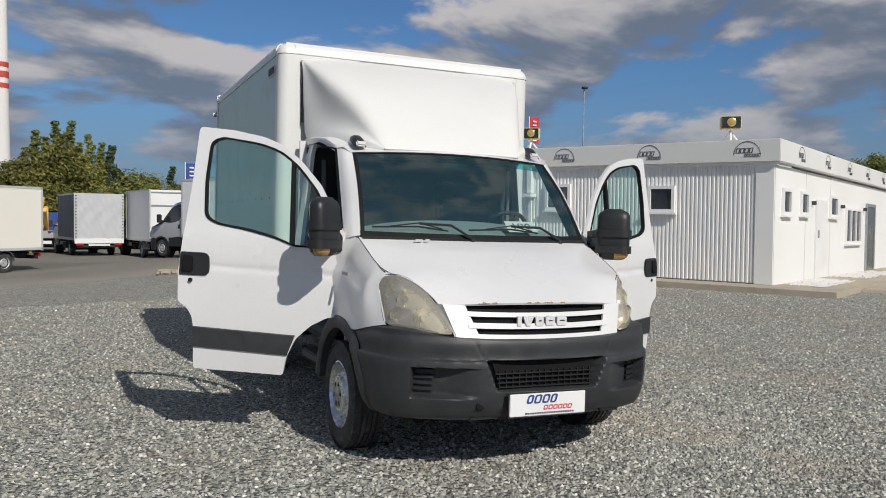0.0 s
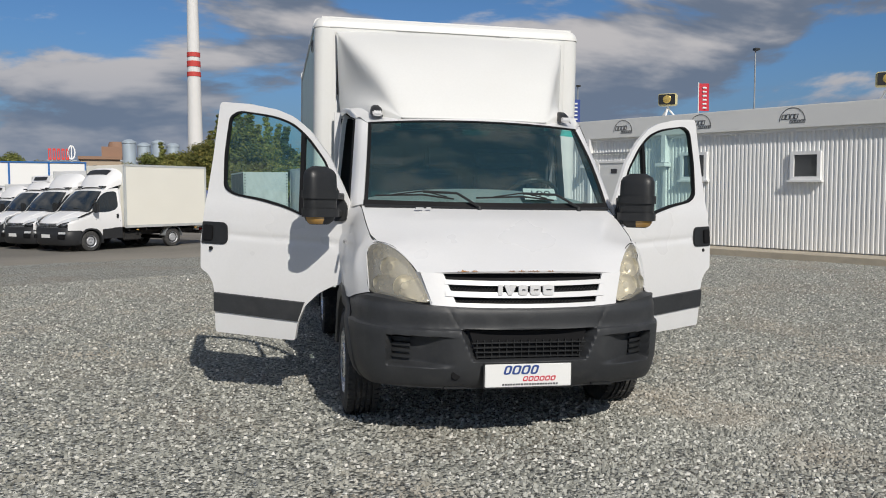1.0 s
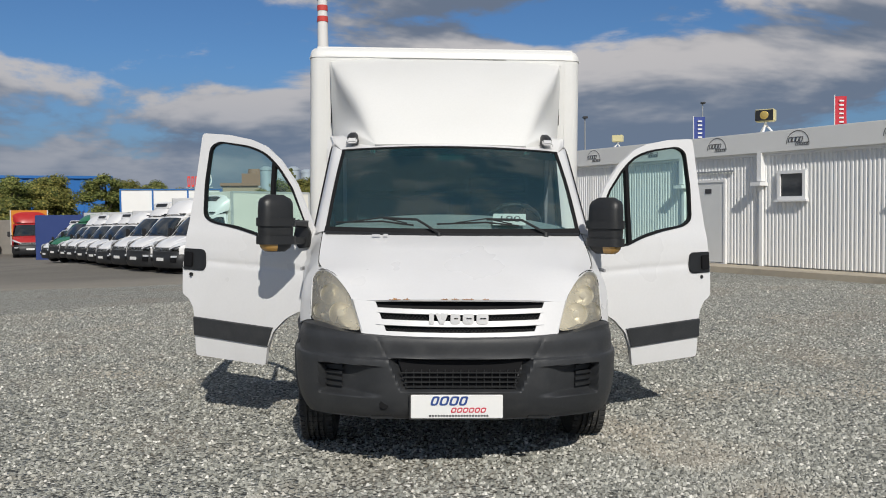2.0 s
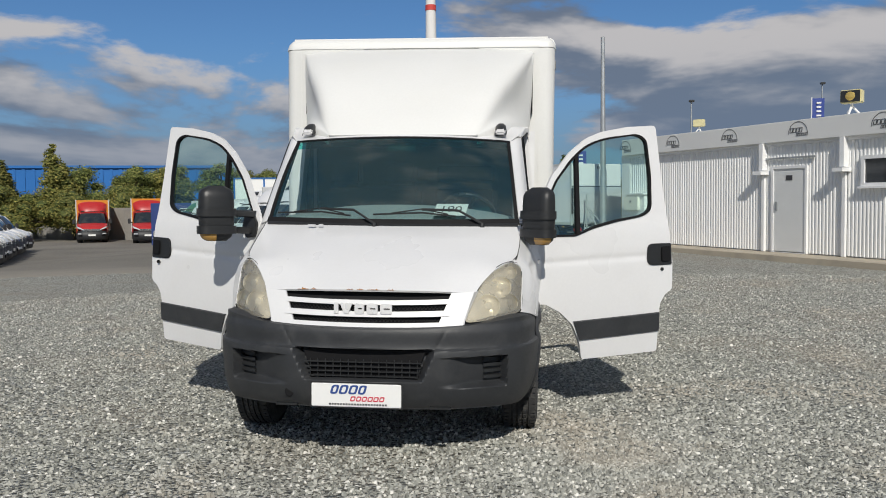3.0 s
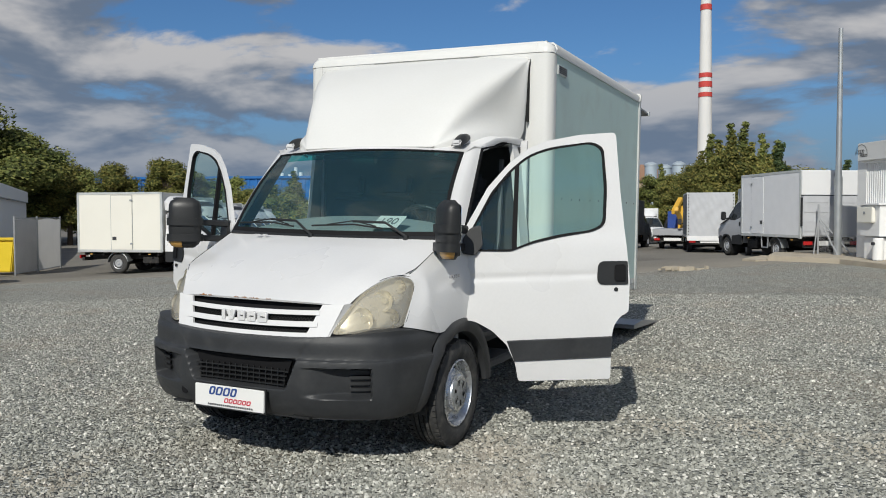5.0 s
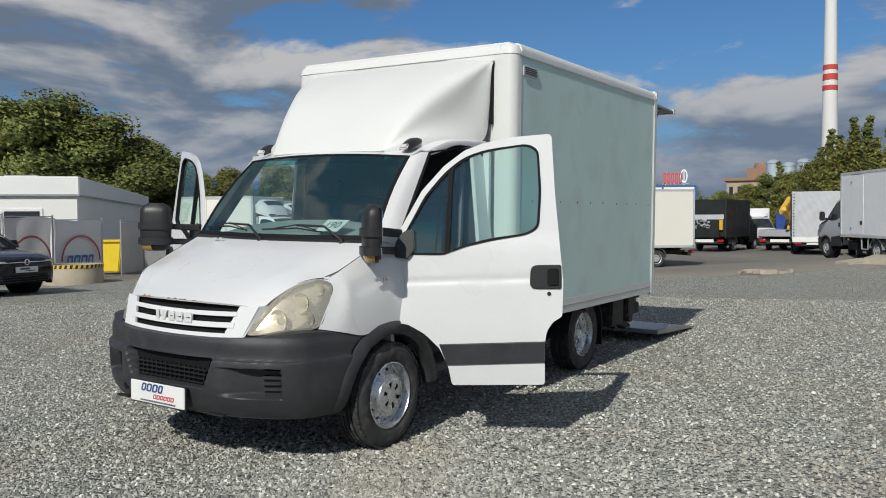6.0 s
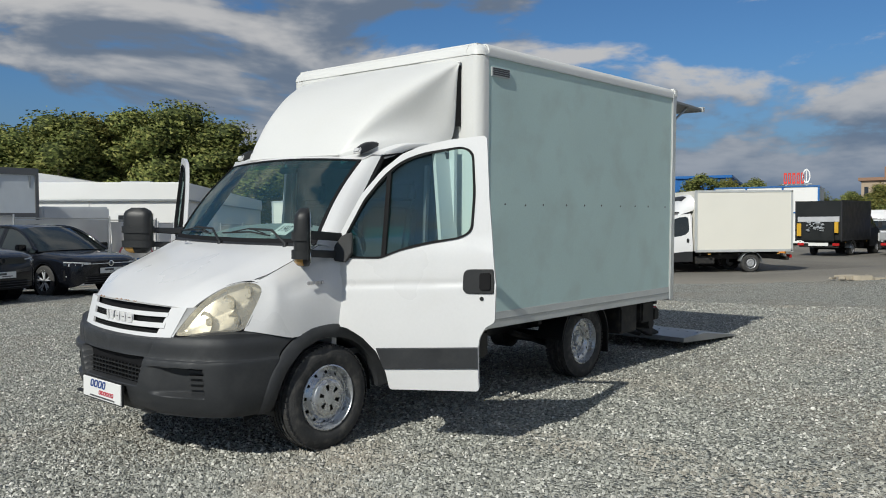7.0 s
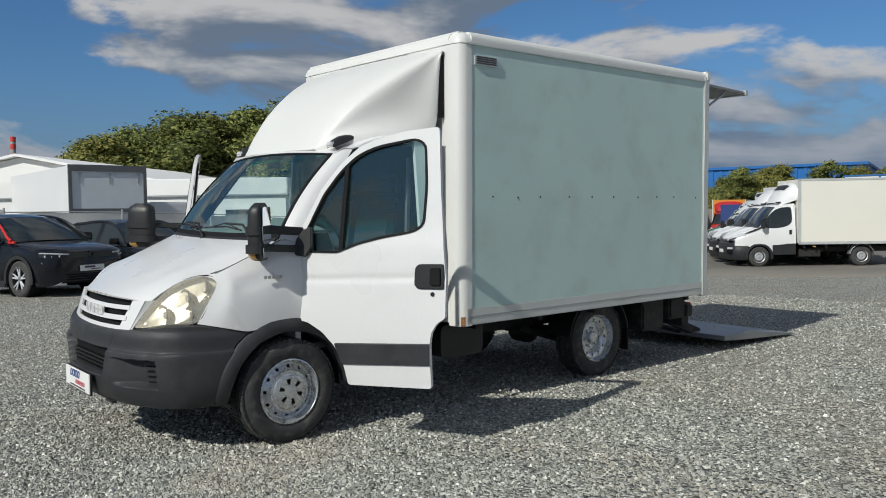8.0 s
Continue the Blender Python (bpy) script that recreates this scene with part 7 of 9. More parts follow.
def parked(x, y, heading):
    """The pose of a vehicle whose nose is at x, y and points along heading."""
    ang = math.degrees(math.atan2(-heading[0], heading[1])) + 180
    back = Vector((-heading[0], -heading[1], 0)).normalized()
    mid = Vector((x, y, 0)) + back * 2.5
    return pose(x, y, ground_z(mid.x, mid.y), 0, 0, ang)


def nose_from_wheel(wx, wy, heading, side, oy=0.98, ox=0.93):
    """The nose's place from a front wheel's: side 1 where the wheel is on the +x side of the vehicle."""
    h = Vector((heading[0], heading[1], 0)).normalized()
    right = Vector((-h[1], h[0], 0))  # local +x when the nose looks along local -y
    p = Vector((wx, wy, 0)) + h * oy - right * ox * side
    return p.x, p.y


reefer = box_lorry("white refrigerated box truck with a roof fairing, parked on tarmac", FLEET, CREAM, z_top=2.88, y_end=5.72, wb=3.29, fridge="sunk", group="parked truck rows")
nx, ny = nose_from_wheel(-4.08, 24.47, HEAD_A, 1, 0.843, 0.80)
reefer.matrix_world = parked(nx, ny, HEAD_A) @ SIZE_A
sprinter = box_lorry("white parked truck with a dark grille and plain box", FLEET, FLEET, fairing=True, fridge=False, z_top=2.75, group="parked truck rows")
sprinter2 = box_lorry("white parked van truck with a cooling unit and low box", FLEET, CREAM, fairing=True, fridge=True, z_top=2.62, group="parked truck rows")
green = box_lorry("green parked van truck between white ones", FGREEN, FLEET, fairing=True, fridge=False, z_top=2.6, group="parked truck rows")
rngp = random.Random(11)
placed_first = set()


def put(proto, m):
    if proto.name in placed_first:
        return copy_thing(proto, m)
    placed_first.add(proto.name)
    proto.matrix_world = m
    return proto


for k, proto in enumerate((sprinter, sprinter2, sprinter, sprinter2, sprinter, sprinter2, sprinter, green, sprinter2)):
    p = Vector((nx, ny, 0)) + LOT * (2.02 * (k + 1)) + HEAD_A * (0.3 + rngp.uniform(-0.12, 0.12))
    put(proto, parked(p.x, p.y, HEAD_A) @ SIZE_A)
# second row, across the aisle
side_reefer = box_lorry("white refrigerated truck with a side door in its cream box", FLEET, CREAM, door_side=-1, fridge="sunk", z_top=2.80, group="parked truck rows")
mx_, my_ = nose_from_wheel(-13.02, 21.1, HEAD_B, -1, 0.928, 0.88)
side_reefer.matrix_world = parked(mx_, my_, HEAD_B) @ SIZE_B
for k, proto in enumerate((reefer, reefer, sprinter, reefer, sprinter, reefer, reefer, sprinter)):
    p = Vector((mx_, my_, 0)) + LOT * (2.35 * (k + 1)) + HEAD_B * (0.30 + 0.13 * k + rngp.uniform(-0.08, 0.08))
    copy_thing(proto, parked(p.x, p.y, HEAD_B) @ Matrix.Scale(1.06, 4))
# the trucks behind the box truck
tarp_truck = box_lorry("truck with a grey tarpaulin body and red tail lamps", FLEET, TARP, wb=3.4, y_end=5.9, z_top=2.80, half=1.03, fairing=False, fridge=False, tarp=True)
hd = Vector((-0.2, 0.98, 0)).normalized()
tarp_truck.matrix_world = parked(0.62 + hd.x * 5.9, 39.6 + hd.y * 5.9, hd)


def tarp_rear(root, y, z0, z1, half):
    rng = random.Random(2)
    rows = []
    for k in range(19):
        z = lerp(z0 + 0.02, z1 - 0.03, k / 18)
        rows.append([(x, y + 0.03 + 0.022 * math.sin(9 * x + 4 * z + 2 * math.sin(3 * z)) * (1 - k / 22) + 0.012 * math.sin(23 * x - 11 * z), z) for x in [lerp(-half * 0.96, half * 0.96, i / 26) for i in range(27)]])
    part("rear_curtain", Geo().grid(rows), TARP, root, "creased grey tarpaulin curtain", smooth=1.2)
    e = Geo()
    for k in range(14):
        for s in (-1, 1):
            e.box((s * half * 0.95, y + 0.06, lerp(z0 + 0.1, z1 - 0.1, k / 13)), (0.06, 0.02, 0.03))
    part("eyelet", e, FDARK, root, "dark eyelets")
    part("tail_board", Geo().box((0, y + 0.03, z0 - 0.08), (half * 2, 0.05, 0.22)), FLEET, root, "white tail board", bevel=0.008)


tarp_rear(tarp_truck, 5.92, 0.78, 2.79, 1.03)
for s in (-1, 1):
    part("side_curtain", Geo().grid([[(s * (1.045 + 0.012 * math.sin(7 * y)), y, z) for y in [lerp(2.25, 5.85, i / 30) for i in range(31)]] for z in (0.85, 1.5, 2.2, 2.74)]), TARPD, tarp_truck, "dark side curtain", smooth=1.0)

chevron_truck = box_lorry("white box truck with grey sides and a red-white chevron board", FLEET, FLEET, wb=3.4, y_end=6.0, z_top=2.9, fairing=False, fridge=False)
chevron_truck.matrix_world = parked(3.55 + hd.x * 6.0, 36.6 + hd.y * 6.0, hd)
part("chevron_board", Geo().box((-0.8, 6.03, 1.65), (0.2, 0.02, 0.36)), INK_RED, chevron_truck, "red and white chevron board")
part("chevron_stripe", Geo().box((-0.8, 6.045, 1.62), (0.19, 0.01, 0.07), rx=0).box((-0.8, 6.045, 1.76), (0.19, 0.01, 0.05)), PAPER, chevron_truck)
part("roller_line", Geo().box((0, 6.03, 2.25), (2.0, 0.02, 0.05)).box((0, 6.03, 2.8), (2.0, 0.02, 0.04)), GALV, chevron_truck)

he = Vector((-0.5475, 0.8368, 0)).normalized()
van_truck = box_lorry("silver-cabbed box truck with a side door and lowered tail lift", mat("fleet_silver", (0.50, 0.51, 0.53), 0.35, metal=0.3, var=0.05), mat("box_white_far", (0.76, 0.77, 0.79), 0.4, var=0.05), wb=3.37, y_end=5.93, z_top=2.86, door_side=1, door_at=2.95, fairing=False, fridge=False)
ex_, ey_ = nose_from_wheel(2.45, 29.45, he, 1, 0.882, 0.837)
van_truck.matrix_world = parked(ex_, ey_, he) @ Matrix.Scale(0.9, 4)
part("lift_platform", Geo().box((0, 6.02, 1.42), (2.08, 0.06, 1.26)), TARP, van_truck, "pale grey tail lift raised against the box", bevel=0.01)
for z in (0.95, 1.25, 1.55, 1.85):
    part("platform_rib", Geo().box((0, 6.056, z), (2.02, 0.012, 0.03)), TARP, van_truck)
# solid dark strips that paint the shade beside and above the lift
part("platform_gap", Geo().box((1.05, 6.0, 1.55), (0.05, 0.07, 0.9)).box((0, 5.97, 2.06), (2.1, 0.05, 0.03)), FDARK, van_truck, "dark strips put in for the shaded gaps round the lift")
part("rear_flap", Geo().box((0, 5.98, 2.46), (2.12, 0.06, 0.76)), FLEET, van_truck, "white upper flap", bevel=0.01)
part("flap_lamp", Geo().lathe([(0.0, 0.0), (0.0, 0.05), (0.04, 0.05)], 12, "y", (-0.05, 6.0, 2.72)), FDARK, van_truck)
part("step_rail", Geo().tube([(1.02, 3.55, 0.74), (1.02, 3.58, 0.36), (1.02, 3.95, 0.36), (1.02, 3.98, 0.74)], 0.025, 6), GALV, van_truck, "grey side step")


black_truck = box_lorry("black box truck with an open rear full of machinery", FBLACK, FBLACK, wb=3.4, y_end=6.1, z_top=2.60, fairing=False, fridge=False, rail=FDARK)
hf = Vector((0.06, 1.0, 0)).normalized()
black_truck.matrix_world = parked(-5.0 + hf.x * 6.1, 42.3 + hf.y * 6.1, hf)
part("rear_opening", Geo().box((0, 6.11, 1.74), (1.9, 0.03, 0.24)), TARP, black_truck, "pale inner shelf")
rj = random.Random(8)
load = Geo()
part("engine_cover", Geo().box((0, 6.17, 1.15), (1.5, 0.14, 0.9)), FBLACK, black_truck, "black machine cover", bevel=0.04)
for k in range(46):
    load.box((rj.uniform(-0.35, 0.45), 6.25 + rj.uniform(0, 0.05), rj.uniform(1.15, 1.62)), (rj.uniform(0.02, 0.12), 0.05, rj.uniform(0.02, 0.08)), rx=rj.uniform(0, 60))
tagged(part("machinery", load, GALV, black_truck), label="grey machine parts in the opening", kind="stuff")
part("yellow_guard", Geo().box((-0.85, 6.18, 1.35), (0.16, 0.1, 0.5)).box((0.85, 6.18, 1.25), (0.2, 0.1, 0.6)), mat("guard_yellow", (0.65, 0.38, 0.03), 0.5), black_truck, "yellow guards")

red_truck = box_lorry("red-cabbed truck with an orange box facing the aisle", FRED, FORANGE, wb=3.6, y_end=6.2, z_top=2.9, fairing=True, fridge=False)
red_truck.matrix_world = parked(-25.6, 52.3, Vector((0.45, -0.89, 0)))
copy_thing(red_truck, parked(-20.7, 50.3, Vector((0.42, -0.9, 0))))
copy_thing(sprinter, parked(-4.6, 54.5, Vector((0.55, -0.83, 0))))
crane = box_lorry("blue truck carrying a folded yellow loading crane", mat("fleet_blue", (0.03, 0.07, 0.28), 0.35, coat=0.3), mat("flatbed_grey", (0.35, 0.36, 0.38), 0.5), wb=3.4, y_end=6.0, z_top=1.1, fairing=False, fridge=False)
crane.matrix_world = parked(-1.9, 50.5, Vector((0.0, 1.0, 0)))
cr = Geo().box((0, 3.0, 1.7), (0.4, 0.4, 1.3)).box((0.1, 4.0, 2.35), (0.25, 2.3, 0.28), rx=-18).box((-0.1, 4.4, 1.7), (0.2, 2.4, 0.22), rx=22)
part("crane_arm", cr, mat("crane_yellow", (0.72, 0.42, 0.04), 0.5, var=0.1), crane, "folded yellow crane arm", bevel=0.03)


cab_ = thing("site_cabinet", "green cabinet with an orange frame on the tarmac", "cabinet", pose(-5.65, 38.6, ground_z(-5.65, 38.6), 0, 0, 14))
part("carcass", Geo().box((0, 0, 0.68), (0.80, 0.5, 1.05)), FORANGE, cab_, "orange frame", bevel=0.02)
part("door", Geo().box((-0.05, -0.26, 0.72), (0.52, 0.03, 0.82)), FGREEN, cab_, "green door", bevel=0.01)
part("foot", Geo().box((-0.3, 0, 0.08), (0.1, 0.4, 0.16)).box((0.3, 0, 0.08), (0.1, 0.4, 0.16)), FDARK, cab_)


# ---- dark cars by the fence ----
CARBLACK = mat("car_black", (0.006, 0.007, 0.010), 0.16, var=0.15, coat=0.3, spec=0.35)
CARGLASS = mat("car_glass", (0.025, 0.033, 0.036), 0.05, var=0.1, spec=0.6)
RIMDARK = mat("rim_two_tone", (0.30, 0.31, 0.32), 0.3, metal=0.7, var=0.4, scale=20)


def car(label, suv=False, stripe=None):
    """A dark car, its nose at y = 0: a lofted body, a glasshouse over it, wheels and lamps."""
    root = thing("parked_car", label, "car", group="cars by the fence")
    H, Lc = (1.54, 4.15) if suv else (1.46, 4.28)
    R = 0.335 if suv else 0.318
    wy = (0.86, 0.86 + (2.56 if suv else 2.62))
    lip = 0.83 if suv else 0.72
    KY = [0.0, 0.10, 0.30, 0.60, 1.0, 1.30, 2.2, 3.3, 3.9, Lc]
    KZ = [lip, lip + 0.05, lip + 0.10, lip + 0.145, lip + 0.185, lip + 0.20, lip + 0.215, lip + 0.25, lip + 0.24, lip + 0.16]
    top = lambda y: curve(KY, KZ, y)
    wide = lambda y: curve([0.0, 0.05, 0.14, 0.30, 0.55, 0.9, 3.3, 3.8, Lc], [0.60, 0.70, 0.80, 0.865, 0.893, 0.90, 0.90, 0.875, 0.76], y)
    zc = top(1.25)
    rows = []
    st = sorted(set([0.0, 0.03, 0.07, 0.14, 0.22, 0.30, 0.40, 0.52, 0.62, 0.72, 0.86, 1.0, 1.10, 1.20, 1.30, 1.5, 1.8, 2.2, 2.6, 2.9, wy[1] - 0.36, wy[1] - 0.25, wy[1] - 0.12, wy[1], wy[1] + 0.12, wy[1] + 0.25, wy[1] + 0.36, 3.95, 4.05, Lc - 0.03, Lc]))
    for y in st:
        w, zt = wide(y), top(y)
        zb = curve([0.0, 0.1, 0.4, 3.8, Lc], [0.30, 0.22, 0.20, 0.20, 0.34], y)
        for c in wy:
            d = (R + 0.055) ** 2 - (y - c) ** 2
            if d > 0:
                zb = max(zb, R + math.sqrt(d))
        sh = zt - 0.10
        half = [(0.0, zt), (0.35 * w, zt - 0.004), (0.62 * w, zt - 0.006), (0.80 * w, zt - 0.022), (0.92 * w, zt - 0.055), (0.975 * w, sh)]
        mid = max(zb + 0.05, 0.56)
        half += [(w * 0.985, lerp(sh, mid, 0.35)), (w * 0.992, lerp(sh, mid, 0.65)), (w, mid), (w * 0.992, lerp(mid, zb, 0.55)), (w * 0.965, zb)]
        pts = [(x, y, z) for x, z in half]
        rows.append([mirrored(p) for p in reversed(pts[1:])] + pts)
    body = part("body", Geo().grid(rows).add(rows[0], [tuple(range(len(rows[0])))]).add(rows[-1], [tuple(range(len(rows[-1])))]), CARBLACK, root, "black painted body", smooth=0.7)
    # glasshouse
    yb, yt, ye, yr = (1.12, 1.86, 3.55, 4.02) if suv else (1.12, 1.92, 3.62, 4.14)
    wr = 0.63 if suv else 0.60
    rz = lambda y: curve([yt, yt + 0.35, 2.8, ye], [H - 0.06, H - 0.01, H, H - 0.075], y)
    arc = lambda y, z, w, cr, n=12: [(u * w, y + 0.05 * abs(u) ** 3, z - cr * abs(u) ** 3) for u in [lerp(-1, 1, i / n) for i in range(n + 1)]]
    part("roof", Geo().grid([arc(y, rz(y) + 0.004, wr, 0.045) for y in [lerp(yt, ye, k / 8) for k in range(9)]]), CARBLACK, root, smooth=1.0, solid=0.01)
    part("windscreen", Geo().grid([arc(lerp(yb, yt, k / 6), lerp(zc - 0.01, rz(yt), k / 6) + 0.035 * math.sin(math.pi * k / 6), lerp(0.78, wr, k / 6), 0.04) for k in range(7)]), CARGLASS, root, "dark windscreen", smooth=1.0)
    part("scuttle", Geo().grid([arc(yb - 0.05 + 0.05 * k, zc + 0.004 + 0.004 * k, 0.80, 0.03) for k in range(3)]), RUBBER, root)
    part("rear_window", Geo().grid([arc(lerp(ye, yr, k / 4), lerp(rz(ye), top(yr) + 0.0, k / 4) + 0.03 * math.sin(math.pi * k / 4), lerp(wr, 0.70, k / 4), 0.03) for k in range(5)]), CARGLASS, root, smooth=1.0)

    def side(s):
        belt = lambda y: top(y) - 0.035
        edge = [(yb + 0.05, belt(yb) + 0.03), (yb + 0.40, lerp(zc, rz(yt), 0.50)), (yt + 0.04, rz(yt) - 0.05), (2.5, rz(2.5) - 0.055), (3.2, rz(3.2) - 0.06), (ye, rz(ye) - 0.07), (yr - 0.14, belt(yr) + 0.10)]
        ey, ez = [p[0] for p in edge], [p[1] for p in edge]
        lean = lambda y, z: lerp(0.855, wr + 0.025, min(1.0, max(0.0, (z - belt(y)) / (H - belt(y)))))
        g = Geo().grid([[(s * lean(y, z), y, z) for z in [lerp(belt(y), curve(ey, ez, y), k / 4) for k in range(5)]] for y in [lerp(ey[0], ey[-1], i / 16) for i in range(17)]])
        win = part("side_window", g, CARGLASS, root, "dark side windows", smooth=1.0)
        for y in (2.30, 2.38, 3.35):
            part("window_pillar", Geo().grid([[(s * (lean(y, z) + 0.006), yy - 0.10 * (z - 1.0), z) for z in [lerp(belt(y), curve(ey, ez, y), k / 3) for k in range(4)]] for yy in (y, y + 0.07)]), CARBLACK, win)
        rail = [(s * (lean(y, curve(ey, ez, y)) + 0.006), y, curve(ey, ez, y) + 0.012) for y in [lerp(ey[0] - 0.06, ey[-1], i / 20) for i in range(21)]]
        part("roof_line", Geo().tube(rail, 0.030, 8), CARBLACK, root, smooth=1.0)
        if stripe and s < 0:
            line = [(p[0] * 1.012, p[1] - 0.01, p[2] + 0.006) for p in rail[:17]]
            part("colour_line", Geo().tube(line, 0.027, 8), stripe, root, "red line along the roof edge", smooth=1.0)
            part("mirror_line", Geo().box((s * 0.845, yb - 0.02, zc - 0.02), (0.05, 0.22, 0.05)), stripe, root, bevel=0.01)
        part("wing_mirror", Geo().box((s * 0.985, yb + 0.30, zc + 0.07), (0.19, 0.13, 0.13)).box((s * 0.89, yb + 0.30, zc + 0.01), (0.10, 0.05, 0.04)), CARBLACK, root, bevel=0.035)
        # lamp: a dark lens with a bright strip over it
        face = lambda x: 0.30 * max(0.0, (x - 0.45) / 0.43) ** 2.0 + 0.012
        xs = [lerp(0.46, 0.868, i / 8) for i in range(9)]
        z0 = lip - 0.115
        lens = Geo().grid([[(s * x, face(x) - 0.022 + 0.30 * q * 0.09, z0 + 0.03 * i / 8 + q * 0.085) for q in (0.0, 0.5, 1.0)] for i, x in enumerate(xs)])
        hl = part("headlight", lens, CARGLASS, root, "narrow glossy headlight", smooth=0.9, solid=0.012)
        part("lamp_strip", Geo().grid([[(s * (x + 0.008), face(x) - 0.030, z0 + 0.03 * i / 8 + dz) for dz in (0.060, 0.082)] for i, x in enumerate(xs)]), FLAMP, hl, "bright strip", solid=0.008)
        for x in (0.62, 0.72, 0.80):
            part("projector", Geo().lathe([(-0.012, 0.0), (-0.012, 0.024), (0.01, 0.028)], 12, "y", (s * x, face(x) - 0.024, z0 + 0.035)), FLAMP, hl)
        # corner intake with a pale blade
        part("intake", Geo().grid([[(s * x, face(x) - 0.012, z) for z in (0.34, 0.46, 0.54)] for x in xs[3:]]), RUBBER, root, smooth=0.9, solid=0.006)
        blade = [(0.50, 0.30), (0.74, 0.33), (0.845, 0.42), (0.79, 0.50)] if not suv else [(0.84, 0.64), (0.80, 0.52), (0.76, 0.42), (0.70, 0.37)]
        part("blade", Geo().tube([(s * x, face(x) - 0.018, z) for x, z in blade], 0.009, 6), FLAMP if suv else GALV, root, smooth=0.8)
        part("door_line", Geo().rod((s * 0.898, 1.36, 0.32), (s * 0.882, 1.40, zc - 0.09), 0.006, 4).rod((s * 0.902, 2.38, 0.32), (s * 0.884, 2.42, zc - 0.08), 0.006, 4), RUBBER, root)
        part("door_handle", Geo().box((s * 0.893, 2.22, zc - 0.17), (0.025, 0.20, 0.03)).box((s * 0.893, 3.10, zc - 0.15), (0.025, 0.20, 0.03)), CARBLACK, root, bevel=0.008)
        part("sill", Geo().span((s * 0.80, 1.25, 0.17), (s * 0.905, 3.05, 0.30)), FDARK, root, bevel=0.02)
        for c in wy:
            fl = Geo().grid([[(s * x, c + r * math.cos(a), R + r * math.sin(a)) for r, x in ((R + 0.03, 0.86), (R + 0.04, 0.908), (R + (0.10 if suv else 0.06), 0.906))] for a in [radians(lerp(192, -12, i / 18)) for i in range(19)]])
            part("wheel_arch", fl, FDARK if suv else CARBLACK, root, smooth=0.8)
            part("wheel_well", Geo().lathe([(s * 0.55, 0.0), (s * 0.56, R + 0.03), (s * 0.88, R + 0.05)], 20, "x", (0, c, R)), RUBBER, root)
            wh = new("wheel")
            wh.parent = root
            wh.location = (s * 0.795, c, R)
            part("tyre", Geo().lathe([(-0.1, 0.2), (-0.1, R * 0.9), (-0.075, R), (0.075, R), (0.1, R * 0.9), (0.1, 0.235), (0.08, 0.225)], 32, "x"), TYRE, wh, smooth=0.6)
            part("rim", Geo().lathe([(s * 0.098, 0.238), (s * 0.094, 0.225), (s * 0.06, 0.215), (s * 0.03, 0.21)], 32, "x"), RIMDARK, wh, smooth=0.6)
            for i in range(5):
                a = 2 * math.pi * i / 5 + 0.3
                for b in (-0.20, 0.20):
                    part("spoke", Geo().rod((s * 0.075, 0.035 * math.cos(a), 0.035 * math.sin(a)), (s * 0.088, 0.226 * math.cos(a + b), 0.226 * math.sin(a + b)), 0.020, 6, 0.014), FLAMP, wh, smooth=0.8)
            part("hub", Geo().lathe([(s * 0.092, 0.0), (s * 0.092, 0.045), (s * 0.07, 0.055)], 14, "x"), RIMDARK, wh)
            part("brake_disc", Geo().lathe([(s * 0.03, 0.0), (s * 0.03, 0.21)], 20, "x"), RUBBER, wh)
    both(side)
    bow = lambda x: 0.30 * max(0.0, (abs(x) - 0.45) / 0.43) ** 2.0
    bx_ = [lerp(-0.60, 0.60, i / 12) for i in range(13)]
    if suv:
        part("visor", Geo().grid([[(x, bow(x) - 0.012, z) for z in (lip - 0.12, lip - 0.07, lip - 0.02)] for x in bx_[1:-1]]), CARGLASS, body, "gloss black front panel", smooth=1.0, solid=0.008)
    else:
        part("trim_strip", Geo().tube([(x, bow(x) - 0.022, lip - 0.06) for x in bx_], 0.007, 6), FLAMP, body, "bright strip between the lamps")
    part("lower_intake", Geo().grid([[(x, bow(x) - 0.012, z) for z in (0.26, 0.34, 0.42)] for x in bx_]), RUBBER, body, "black lower intake", solid=0.008)
    for z in (0.30, 0.345, 0.39):
        part("intake_bar", Geo().tube([(x, bow(x) - 0.024, z) for x in bx_], 0.007, 5), FDARK, body)
    plate = part("number_plate", Geo().box((0, -0.030, 0.52), (0.52, 0.012, 0.11)), PAPER, body, "white dealer plate", bevel=0.002)
    part("plate_strokes", Geo().box((-0.05, -0.038, 0.537), (0.22, 0.004, 0.035)).box((0.08, -0.038, 0.497), (0.22, 0.004, 0.015)), INK_GREY, plate)
    part("emblem", Geo().lathe([(-0.040, 0.040), (-0.036, 0.062), (-0.02, 0.056)], 20, "y", (0, 0.0, lip - 0.06)), FDARK if suv else CHROME, body)
    return root


HEAD_HATCH = Vector((0.974, 0.225, 0))
HEAD_SUV = Vector((0.94, 0.342, 0))
hatch = car("black hatchback with bright headlights, parked by the fence")
cx_, cy_ = nose_from_wheel(-9.37, 8.63, HEAD_HATCH, -1, oy=0.86, ox=0.84)
hatch.matrix_world = parked(cx_, cy_, HEAD_HATCH)
suvc = car("black SUV with a red roof line, parked by the fence", suv=True, stripe=mat("red_trim", (0.6, 0.03, 0.03), 0.3))
cx_, cy_ = nose_from_wheel(-8.45, 6.2, HEAD_SUV, -1, oy=0.86, ox=0.84)
suvc.matrix_world = parked(cx_, cy_, HEAD_SUV)


